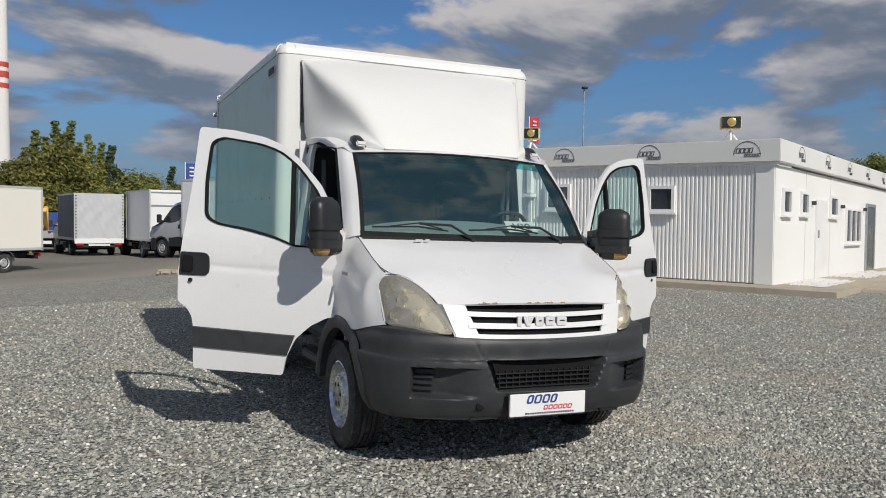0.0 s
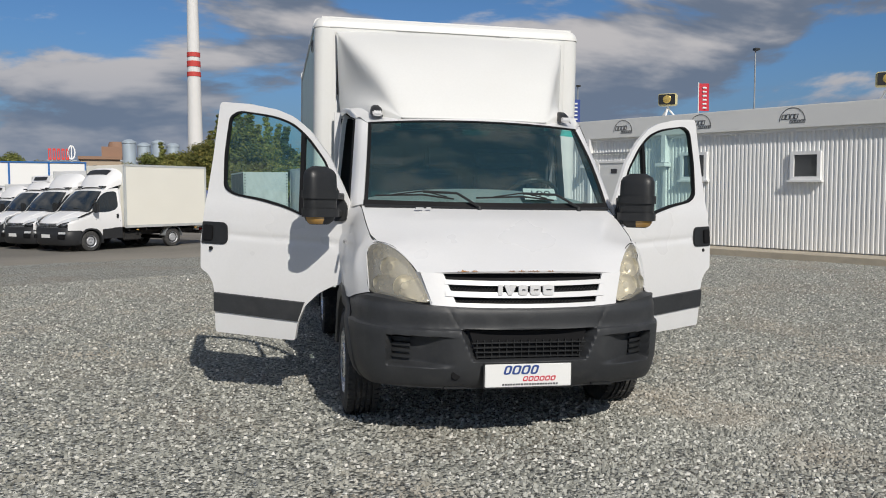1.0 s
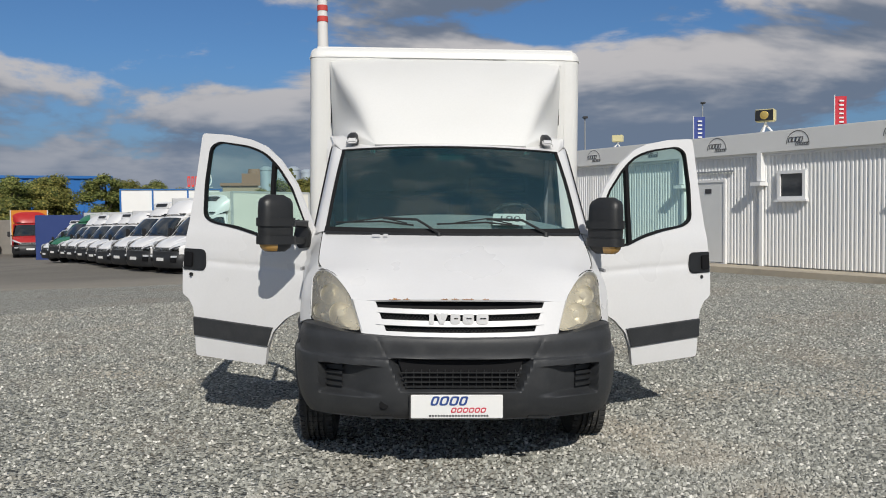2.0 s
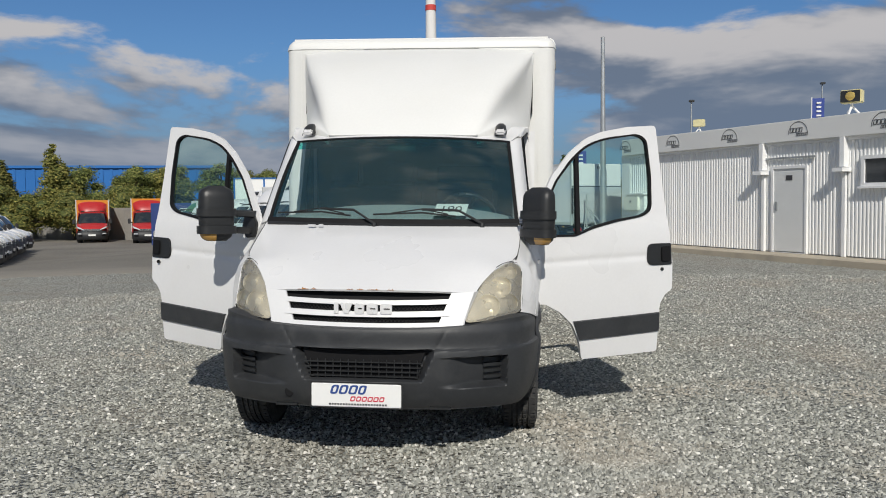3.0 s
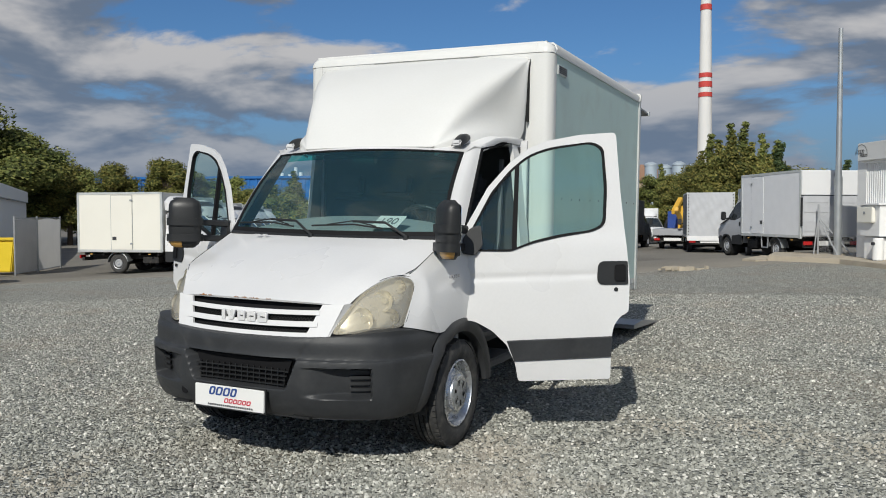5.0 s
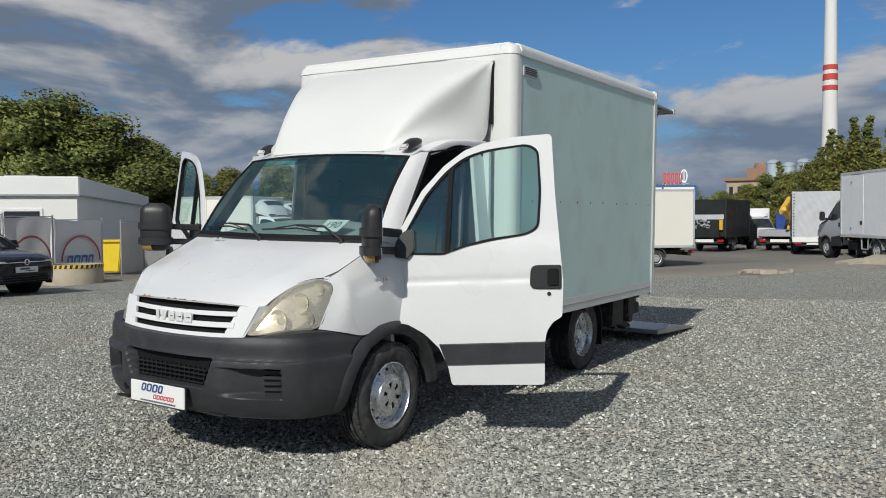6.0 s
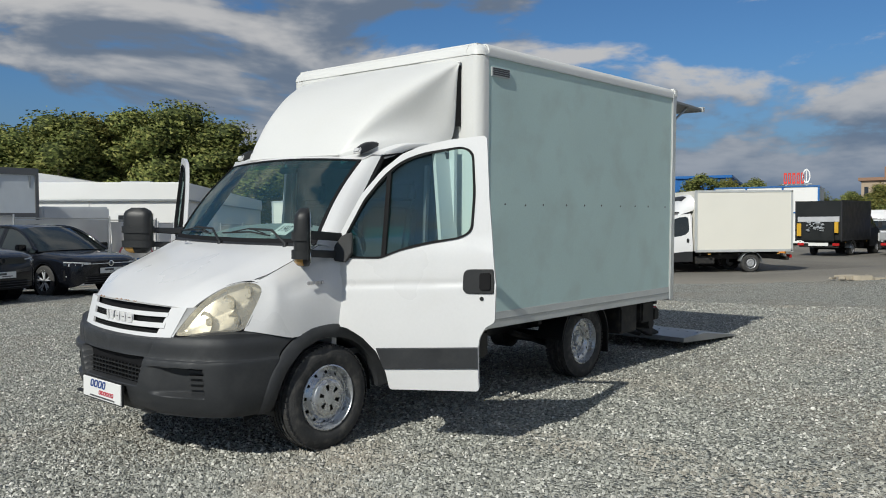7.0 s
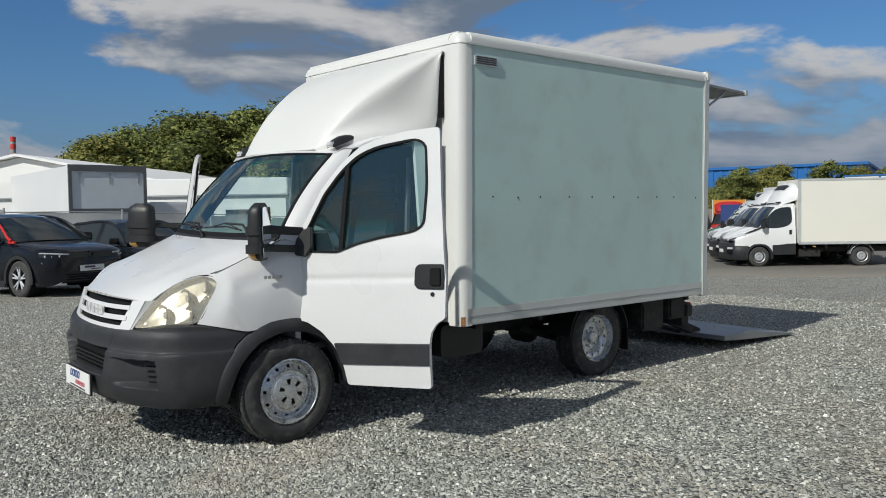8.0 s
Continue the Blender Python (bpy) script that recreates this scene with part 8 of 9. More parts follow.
# ---- fence, gate and what stands behind it ----
NET = mat("grey_shade_net", (0.66, 0.65, 0.63), 0.85, var=0.16, scale=1.4, bump=0.25, bump_scale=220)


def let_light_through(m, rgb, share):
    """Thin cloth passes some of the light that falls on its far side."""
    nt = m.node_tree
    tl = nt.nodes.new("ShaderNodeBsdfTranslucent")
    tl.inputs[0].default_value = (*rgb, 1)
    mx = nt.nodes.new("ShaderNodeMixShader")
    mx.inputs[0].default_value = share
    nt.links.new(nt.nodes["Principled BSDF"].outputs[0], mx.inputs[1])
    nt.links.new(tl.outputs[0], mx.inputs[2])
    nt.links.new(mx.outputs[0], nt.nodes["Material Output"].inputs[0])


let_light_through(NET, (0.72, 0.71, 0.69), 0.5)
FPOST = mat("fence_post", (0.45, 0.46, 0.47), 0.5, metal=0.5, var=0.1)
BANNER = mat("white_banner", (0.74, 0.74, 0.74), 0.6, var=0.05, scale=1.5)
ARC_A = mat("arc_purple_red", (0.42, 0.08, 0.12), 0.6, var=0.3, scale=2.0)


def fence_panel(a, b, z1, cloth, name, label, arc=False, wave=0.05, seed=1):
    a, b = Vector((*a, 0)), Vector((*b, 0))
    d = (b - a).normalized()
    nrm = Vector((d.y, -d.x, 0))
    z0 = (ground_z(a.x, a.y) + ground_z(b.x, b.y)) / 2
    f = thing(name, label, "fence", pose(a.x, a.y, z0, 0, 0, math.degrees(math.atan2(d.y, d.x))), group="fence panels")
    Lf = (b - a).length
    h = z1 - z0
    rng = random.Random(seed)
    ph = [rng.uniform(0, 6) for _ in range(4)]
    rows = [[(x, wave * (math.sin(2.1 * x + ph[0] + 1.3 * z) + 0.6 * math.sin(4.7 * x - 2.2 * z + ph[1])) * (0.3 + 0.7 * math.sin(math.pi * min(1, max(0, z / h)))), z + (0.02 * math.sin(3 * x + ph[2]) if k == 12 else 0)) for x in [lerp(0.03, Lf - 0.03, i / 30) for i in range(31)]] for k, z in enumerate([lerp(0.06, h - 0.03, q / 12) for q in range(13)])]
    part("net", Geo().grid(rows), cloth, f, smooth=1.0)
    for x in (0.0, Lf):
        part("post", Geo().rod((x, 0.0, -0.1), (x, 0.0, h + 0.06), 0.03, 8), FPOST, f)
    for z in (0.08, h):
        part("rail", Geo().rod((0, 0.0, z), (Lf, 0.0, z), 0.016, 6), FPOST, f)
    if arc:
        g = Geo()
        R = min(0.95, Lf * 0.42)
        cx = Lf / 2
        for s, off in ((-1, -0.075), ):
            g.grid([[(cx + r * math.cos(t), s * 0.01 + off, h * 0.30 + r * math.sin(t)) for r in (R, R - 0.07)] for t in [math.pi * k / 24 for k in range(25)]])
        part("arc", g, ARC_A, f, "red-purple half ring", smooth=0)
        st = Geo()
        x = cx - R * 0.75
        for w in (0.24, 0.26, 0.26, 0.22):
            st.frame_ring([(x, h * 0.22), (x + w, h * 0.22), (x + w + 0.06, h * 0.40), (x + 0.06, h * 0.40)], [(x + 0.07, h * 0.26), (x + w - 0.05, h * 0.26), (x + w - 0.02, h * 0.36), (x + 0.10, h * 0.36)], lambda p, q, dd: (p, -0.09 - dd, q), 0.006)
            x += w + 0.05
        part("strokes", st, mat("stroke_blue", (0.06, 0.16, 0.36), 0.6, var=0.1), f, "blue slanted strokes", smooth=0)
    return f


pts = [(-16.6, 1.0), (-16.9, 4.4), (-17.2, 7.8), (-17.1, 11.0), (-17.5, 14.0), (-18.15, 15.95)]
for k, (a, b) in enumerate(zip(pts, pts[1:])):
    fence_panel(a, b, 1.86 - 0.06 * k, NET, "fence_panel", "grey shade netting on a steel fence", arc=(k in (1, 2, 4)), seed=k + 3)
fence_panel((-18.3, 16.1), (-18.75, 18.1), 1.52, BANNER, "fence_panel", "white printed banner on a fence frame", arc=True, wave=0.015, seed=9)
fence_panel((-18.75, 18.85), (-20.0, 20.7), 1.45, mat("pale_net", (0.55, 0.54, 0.52), 0.85, var=0.12, scale=1.5), "gate_panel", "pale netted steel gate panel", wave=0.01, seed=12)
fence_panel((-20.1, 20.8), (-21.7, 23.1), 1.45, NET, "gate_panel", "grey netted steel gate panel", wave=0.01, seed=13)

ring = thing("concrete_ring", "beige concrete well ring with a yellow-black tape edge", "concrete ring", pose(-16.6, 15.65, ground_z(-16.6, 15.65)))
part("ring", Geo().lathe([(0.0, 0.78), (0.0, 0.85), (0.55, 0.85), (0.60, 0.83), (0.60, 0.70), (0.0, 0.70)], 36, "z"), CONCRETE, ring, smooth=0.6)
tp = Geo()
tb = Geo()
for k in range(72):
    a0, a1 = 2 * math.pi * k / 72, 2 * math.pi * (k + 1) / 72
    (tp if k % 2 else tb).grid([[(0.858 * math.cos(a + (0.03 if z > 0.55 else 0)), 0.858 * math.sin(a + (0.03 if z > 0.55 else 0)), z) for a in (a0, a1)] for z in (0.50, 0.60)])
part("tape_yellow", tp, mat("tape_yellow", (0.70, 0.48, 0.03), 0.5), ring, "yellow tape", smooth=0, solid=0.004)
part("tape_black", tb, FDARK, ring, "black tape", smooth=0, solid=0.004)

bin_ = thing("yellow_bin", "yellow waste container beside the gate", "bin", pose(-20.0, 19.3, ground_z(-20.0, 19.3), 0, 0, 30))
part("body", Geo().prism([(-0.5, 0.1), (0.5, 0.1), (0.62, 1.15), (-0.62, 1.15)], lambda a, b, d: (a, d - 0.5, b), 1.0), mat("bin_yellow", (0.75, 0.55, 0.02), 0.5, var=0.08), bin_, bevel=0.03)
part("lid", Geo().box((0, 0, 1.2), (1.3, 1.1, 0.1)), mat("bin_lid_yellow", (0.70, 0.50, 0.02), 0.5), bin_, bevel=0.03)
part("wheel", Geo().lathe([(-0.03, 0.0), (-0.03, 0.08), (0.03, 0.08), (0.03, 0.0)], 12, "x", (-0.4, -0.3, 0.08)), FDARK, bin_)

# a box body stored behind the fence, its rear frame facing the yard
FRAMEGREY = mat("frame_dark_grey", (0.13, 0.135, 0.14), 0.5, metal=0.3, var=0.15)
sb = thing("stored_box_body", "white truck box body with a grey rear frame behind the fence", "truck body", pose(-18.6, 9.9, ground_z(-19, 10)))
part("shell", Geo().span((-7.2, 0, 0.5), (0, 2.4, 3.62)), FLEET, sb, bevel=0.02)
part("rear_frame", Geo().frame_ring([(0, 0.45), (2.4, 0.45), (2.4, 3.66), (0, 3.66)], [(0.10, 0.6), (2.30, 0.6), (2.30, 3.46), (0.10, 3.46)], lambda a, b, d: (0.06 - d, a, b), 0.08), FRAMEGREY, sb, "dark grey steel rear frame")
part("rear_door", Geo().span((-0.02, 0.08, 0.55), (0.015, 2.32, 3.5)), mat("door_slate", (0.62, 0.66, 0.69), 0.5, var=0.06), sb, "slate grey rear panel")
part("cross_bar", Geo().span((0.0, 0.1, 2.18), (0.05, 2.3, 2.30)), FRAMEGREY, sb)
hg = Geo()
for y in (0.35, 1.25, 2.15):
    hg.prism([(y - 0.05, 3.42), (y + 0.05, 3.42), (y + 0.015, 3.08), (y - 0.015, 3.08)], lambda a, b, d: (0.03 - d, a, b), 0.02)
part("hinge", hg, GALV, sb)
part("leg", Geo().span((-7.0, 0.1, 0), (-6.8, 0.3, 0.5)).span((-0.4, 0.1, 0), (-0.2, 0.3, 0.5)).span((-7.0, 2.2, 0), (-6.8, 2.4, 0.5)).span((-0.4, 2.2, 0), (-0.2, 2.4, 0.5)), GALV, sb)
sb2 = thing("stored_container", "plain pale container behind the fence", "container", pose(-20.5, 13.2, ground_z(-20, 14)))
part("shell", Geo().span((-4.0, 0, 0.1), (0, 2.3, 2.55)), mat("pale_container", (0.62, 0.64, 0.66), 0.5, var=0.05), sb2, bevel=0.06)

# long white modular building behind the fence
K = Vector((-22.0, 19.3, 0))
D1, D2 = Vector((-0.74, 0.673, 0)), Vector((-0.673, -0.74, 0))
wb = thing("modular_building", "long white modular building behind the fence", "building")
kp = lambda a, c, z: tuple(K + D1 * a + D2 * c + Vector((0, 0, z)))
kz = ground_z(-24, 19)
part("wall", Geo().prism([(0, 0), (27, 0), (27, 15), (0, 15)], lambda a, c, d: kp(a, c, kz - 0.3 + d), 3.0 - kz), BWALL, wb)
part("roof_edge", Geo().prism([(-0.1, -0.1), (27.1, -0.1), (27.1, 15.1), (-0.1, 15.1)], lambda a, c, d: kp(a, c, 2.45 + d), 0.7), BWALL, wb, bevel=0.03)
part("gutter_line", Geo().prism([(-0.13, -0.13), (27.1, -0.13), (27.1, 15.1), (-0.13, 15.1)], lambda a, c, d: kp(a, c, 2.42 + d), 0.05), GALV, wb)
for c in (3.6, 7.4, 11.2):
    part("wall_joint", Geo().prism([(-0.015, c), (0.03, c), (0.03, c + 0.04), (-0.015, c + 0.04)], lambda a, b, d: kp(a, b, kz + d), 2.6 - kz), FASCIA, wb)
wn = part("window", Geo().prism([(-0.04, 1.2), (0.05, 1.2), (0.05, 2.6), (-0.04, 2.6)], lambda a, b, d: kp(a, b, 0.9 + d), 1.05), PVC, wb, "white framed window")
part("pane", Geo().prism([(-0.06, 1.3), (0.0, 1.3), (0.0, 2.5), (-0.06, 2.5)], lambda a, b, d: kp(a, b, 1.0 + d), 0.85), PANE, wn)
part("roof_box", Geo().prism([(3, 2), (4, 2), (4, 3.2), (3, 3.2)], lambda a, b, d: kp(a, b, 3.1 + d), 0.25), GALV, wb)
# white tent-roofed hall behind it
hall = thing("white_hall", "white hall with a low gabled roof behind the fence", "building")
p0, p1 = Vector((-42.8, 14.1, 0)), Vector((-68.8, 43.1, 0))
hdv = (p1 - p0).normalized()
hn = Vector((hdv.y, -hdv.x, 0))
hp = lambda a, c, z: tuple(p0 + hdv * a + hn * c + Vector((0, 0, z)))
part("wall", Geo().prism([(-8, -0.8), (8, -0.8), (8, 3.6), (0, 5.1), (-8, 3.6)], lambda c, z, d: hp(d, c, z), 40.0), BWALL, hall)
part("roof", Geo().prism([(-8.3, 3.55), (0, 5.15), (8.3, 3.55), (8.3, 3.7), (0, 5.3), (-8.3, 3.7)], lambda c, z, d: hp(d - 0.4, c, z), 40.8), mat("white_sheet_roof", (0.82, 0.82, 0.81), 0.5, var=0.03), hall, "white sheet roof")

# wall at the end of the lot, dark blue container, pale cabinets
ew = Geo().box((-32.5, 61.0, 0.33), (24.0, 0.25, 2.7), rz=-24)
tagged(part("wall_end", ew, mat("end_wall_grey", (0.27, 0.26, 0.24), 0.8, var=0.15), None, bevel=0.02), "grey concrete wall at the end of the lot", "wall", kind="structure")
bc = thing("blue_container", "dark blue container at the end of the truck row", "container", pose(-18.6, 49.6, ground_z(-18, 49) - 0.1, 0, 0, 112))
part("shell", Geo().box((0, 0, 1.3), (6.0, 2.5, 2.6)), mat("container_blue", (0.015, 0.04, 0.17), 0.5, var=0.1), bc, bevel=0.03)
rb = Geo()
for k in range(20):
    rb.box((-2.8 + 0.29 * k, -1.27, 1.5), (0.12, 0.05, 2.7))
part("rib", rb, mat("container_rib", (0.018, 0.045, 0.19), 0.5), bc)

# chain-link panel with raking struts beside the tall post
mf = thing("mesh_fence", "chain-link fence panel with raking steel struts", "fence", pose(5.26, 25.55, ground_z(5.3, 25.5)) @ Matrix.Diagonal((1, 1, 0.75, 1)))
for x in (0.0, 1.15):
    part("post", Geo().rod((x, 0, 0), (x, 0, 2.02), 0.025, 8), FPOST, mf)
for x0 in (-0.12, 0.55, 0.95):
    part("strut", Geo().rod((x0, -0.05 if x0 < 0 else -0.3, 0.0), (0.0, 0, 1.55), 0.02, 6), FPOST, mf)
wire = Geo()
for k in range(-24, 15):
    for s in (1, -1):
        x0, x1 = k * 0.08, k * 0.08 + 1.9
        t0, t1 = max(0.0, -x0 / 1.9), min(1.0, (1.15 - x0) / 1.9)
        if t1 > t0:
            z0, z1 = (0.08 + 1.9 * t0, 0.08 + 1.9 * t1) if s > 0 else (1.98 - 1.9 * t0, 1.98 - 1.9 * t1)
            wire.rod((lerp(x0, x1, t0), 0, z0), (lerp(x0, x1, t1), 0, z1), 0.0025, 3, caps=False)
tagged(part("wire_mesh", wire, FPOST, mf, smooth=0), label="grey chain-link mesh", kind="stuff")

# rubble by the tarmac's edge
rs = Geo()
rr = random.Random(4)
for k in range(16):
    rs.box((rr.uniform(-0.6, 0.6), rr.uniform(-0.25, 0.25), rr.uniform(0.02, 0.07)), (rr.uniform(0.08, 0.45), rr.uniform(0.05, 0.2), rr.uniform(0.04, 0.12)), rz=rr.uniform(0, 180))
rub = part("rubble", rs, CONCRETE, None, bevel=0.01)
rub.location = (2.2, 21.8, ground_z(2.2, 21.8))
tagged(rub, "small heap of broken concrete on the tarmac edge", "rubble", kind="stuff")


# ---- far things ----
def build_chimney(x, y, h, r0, r1, bands, label, dark=False):
    c = thing("chimney", label, "chimney", pose(x, y, -2))
    part("shaft", Geo().lathe([(0, r0), (h, r1)], 28, "z"), mat("chimney_concrete", (0.72, 0.71, 0.69) if not dark else (0.35, 0.33, 0.33), 0.8, var=0.06, scale=0.1), c, "pale concrete shaft", smooth=0.8)
    for z, d in bands:
        f = lambda q: lerp(r0, r1, q / h) + 0.05
        part("band", Geo().lathe([(z, f(z)), (z + d, f(z + d))], 28, "z"), mat("band_red", (0.55, 0.06, 0.05), 0.7, var=0.1), c, "red band", smooth=0.8)
    return c


az = lambda deg, d, ox=4.0, oy=0.0: (ox - d * math.sin(radians(deg)), oy + d * math.cos(radians(deg)))
build_chimney(-8.7, 107.6, 40, 1.05, 0.50, [(18.3, 0.55), (19.5, 0.7), (20.7, 0.55), (29.0, 0.7), (30.4, 0.7), (31.8, 0.7)], "tall pale chimney with red bands far behind the lot")
sx_, sy_ = az(77.4, 300, 8.1, 2.4)
build_chimney(sx_, sy_, 31, 1.0, 0.8, [(24, 1.6), (27, 1.6), (29.4, 1.6)], "slim far chimney with dark red bands", dark=True)

BLUEHALL = mat("hall_blue", (0.006, 0.125, 0.40), 0.5, var=0.08, scale=0.2)
bh = thing("blue_hall", "long blue warehouse behind the trees", "building")
q0, q1 = Vector((*az(48.0, 135), 0)), Vector((*az(20.5, 118), 0))
qd = (q1 - q0).normalized()
qn = Vector((-qd.y, qd.x, 0))
qp = lambda a, c, z: tuple(q0 + qd * a + qn * c + Vector((0, 0, z)))
QL = (q1 - q0).length
part("wall", Geo().prism([(0, 0), (QL, 0), (QL, 30), (0, 30)], lambda a, c, d: qp(a, c, -2 + d), 9.2), BLUEHALL, bh)
ribs = Geo()
for k in range(int(QL / 1.2)):
    ribs.prism([(k * 1.2, -0.12), (k * 1.2 + 0.35, -0.12), (k * 1.2 + 0.35, 0.02), (k * 1.2, 0.02)], lambda a, c, d: qp(a, c, -1 + d), 8.1)
part("cladding_rib", ribs, BLUEHALL, bh, "blue cladding ribs", smooth=0)
part("roof_edge", Geo().prism([(-0.3, -0.3), (QL + 0.3, -0.3), (QL + 0.3, 30), (-0.3, 30)], lambda a, c, d: qp(a, c, 7.2 + d), 0.35), BLUEHALL, bh)
vt = Geo()
for a, h in ((28, 1.0), (29.2, 0.8), (30.2, 1.9), (31.0, 1.1), (26, 0.7)):
    vt.rod(qp(a, 8, 7.0), qp(a, 8, 7.4 + h), 0.26, 10)
part("roof_vent", vt, PVC, bh, "white roof vents")

fw = thing("white_blue_hall", "low white hall with blue edging and a red rooftop sign", "building")
wx, wy_ = -16.4, 72.5
fm = pose(wx, wy_, -0.5, 0, 0, 14)
SIGNRED = mat("sign_red", (0.65, 0.05, 0.04), 0.5)
fw.matrix_world = fm
part("wall", Geo().span((-6.2, 0, 0), (2.1, 8, 4.74)), BWALL, fw)
part("trim", Geo().span((-6.25, -0.08, 4.68), (2.15, 0.08, 4.78)).span((-6.25, -0.085, 2.5), (2.15, 0.06, 2.6)), BLUEHALL, fw, "blue edging")
for x in (-6.2, -3.6, -0.7, 2.05):
    part("pilaster", Geo().span((x - 0.07, -0.09, 0), (x + 0.07, 0.05, 4.66)), BLUEHALL, fw, "blue upright strip")
for k in range(5):
    x = -0.72 + 0.335 * k
    part("sign_block", Geo().frame_ring([(x, 5.0), (x + 0.24, 5.0), (x + 0.24, 5.92), (x, 5.92)], [(x + 0.08, 5.17), (x + 0.17, 5.17), (x + 0.17, 5.75), (x + 0.08, 5.75)], lambda a, b, d: (a, 1 + d, b), 0.12), SIGNRED, fw, smooth=0)
oval = lambda rx, rz: [(1.05 + rx * math.cos(radians(15 * k)), 5.62 + rz * math.sin(radians(15 * k))) for k in range(24)]
part("sign_ring", Geo().frame_ring(oval(0.31, 0.60), oval(0.21, 0.48), lambda a, b, d: (a, 1 + d, b), 0.12), PVC, fw, "white oval sign", smooth=0.6)
part("sign_bar", Geo().span((1.01, 1.02, 5.1), (1.09, 1.10, 6.1)), PVC, fw)
part("sign_rail", Geo().span((-0.85, 1.1, 4.92), (1.45, 1.2, 5.0)).span((-0.6, 1.1, 4.7), (-0.5, 1.2, 4.95)).span((1.0, 1.1, 4.7), (1.1, 1.2, 4.95)), GALV, fw)

BRICKF = mat("factory_brown", (0.30, 0.18, 0.12), 0.8, var=0.15, scale=0.1)
fac = thing("factory", "brown brick factory with flat roofs far away", "building", pose(*az(11.45, 156), -2, 0, 0, 10) @ Matrix.Diagonal((0.90, 0.90, 1.02, 1)))
part("main_block", Geo().span((-5.5, 0, 0), (4.5, 9, 10)), mat("factory_tan", (0.42, 0.33, 0.24), 0.8, var=0.1, scale=0.1), fac, "tan block")
part("upper_block", Geo().span((-1.8, 2, 10), (4.5, 8, 12)), BRICKF, fac, "brown upper block")
part("roof_slab", Geo().span((-6, -0.5, 9.7), (4.6, 9, 10.2)), BRICKF, fac)
part("tower", Geo().lathe([(0, 1.6), (12.4, 1.6), (12.9, 1.4), (12.9, 0)], 20, "z", (1.0, 4, 0)), BRICKF, fac, smooth=0.6)
fwn = Geo()
for k in range(6):
    fwn.span((-5 + 1.55 * k, -0.06, 7.2), (-4.3 + 1.55 * k, 0.1, 8.7))
part("window_strip", fwn, PANE, fac)
SILO = mat("silo_blue_grey", (0.42, 0.49, 0.55), 0.5, metal=0.2, var=0.1, scale=0.4)
sil = thing("silo_group", "four grey steel silos on one frame far away", "silos", pose(*az(8.95, 152), -2, 0, 0, 8) @ Matrix.Diagonal((0.92, 0.92, 1.0, 1)))
for k in range(4):
    part("silo", Geo().lathe([(0, 1.2), (12.4 - 0.4 * (k % 2), 1.2), (12.5 - 0.4 * (k % 2), 1.3), (12.8 - 0.4 * (k % 2), 1.3), (13.2 - 0.4 * (k % 2), 0.5), (13.2 - 0.4 * (k % 2), 0)], 24, "z", (-4.2 + 2.6 * k, 1.8 * (k % 2), 0)), SILO, sil, "grey steel silo", smooth=0.5)
part("walkway", Geo().span((-5.8, -0.5, 9.4), (5.8, 3, 9.7)), GALV, sil)
rh = thing("red_roofed_house", "far house with a red pitched roof", "house", pose(*az(4.2, 110, 0, 0), -1.0, 0, 0, 20))
part("wall", Geo().span((-4, 0, 0), (4, 8, 5)), BWALL, rh)
part("roof", Geo().prism([(-4.6, 4.6), (4.6, 4.6), (0, 8.0)], lambda a, b, d: (a, d - 0.4, b), 8.8), mat("roof_red", (0.30, 0.05, 0.04), 0.8, var=0.15), rh, "red tiled roof")


# ---- trees ----
def leaf_mat(name, a, b, c):
    m = bpy.data.materials.new(name)
    m.use_nodes = True
    nt = m.node_tree
    bs = nt.nodes["Principled BSDF"]
    geo = nt.nodes.new("ShaderNodeNewGeometry")
    oi = nt.nodes.new("ShaderNodeObjectInfo")
    cr = nt.nodes.new("ShaderNodeValToRGB")
    cr.color_ramp.elements[0].color = (*a, 1)
    cr.color_ramp.elements[1].color = (*c, 1)
    cr.color_ramp.elements.new(0.55).color = (*b, 1)
    nt.links.new(geo.outputs["Random Per Island"], cr.inputs[0])
    hs = nt.nodes.new("ShaderNodeHueSaturation")
    mr = nt.nodes.new("ShaderNodeMapRange")
    mr.inputs["To Min"].default_value, mr.inputs["To Max"].default_value = 0.75, 1.2
    nt.links.new(oi.outputs["Random"], mr.inputs["Value"])
    nt.links.new(mr.outputs[0], hs.inputs["Value"])
    nt.links.new(cr.outputs[0], hs.inputs["Color"])
    nt.links.new(hs.outputs[0], bs.inputs["Base Color"])
    bs.inputs["Roughness"].default_value = 0.7
    bs.inputs["Specular IOR Level"].default_value = 0.2
    return m


LEAF = leaf_mat("leaf_green", (0.095, 0.125, 0.034), (0.18, 0.205, 0.056), (0.30, 0.295, 0.09))
LEAFY = leaf_mat("leaf_autumn", (0.09, 0.105, 0.028), (0.17, 0.17, 0.045), (0.29, 0.25, 0.07))
LEAFD = leaf_mat("leaf_conifer", (0.03, 0.055, 0.022), (0.06, 0.09, 0.036), (0.10, 0.13, 0.05))
# darker leaf colours that paint in the shade inside the crowns
INNER_SHADE = leaf_mat("leaf_inner", (0.05, 0.066, 0.02), (0.066, 0.084, 0.026), (0.085, 0.10, 0.032))
BARK = mat("bark", (0.09, 0.07, 0.05), 0.9, var=0.3, scale=6)


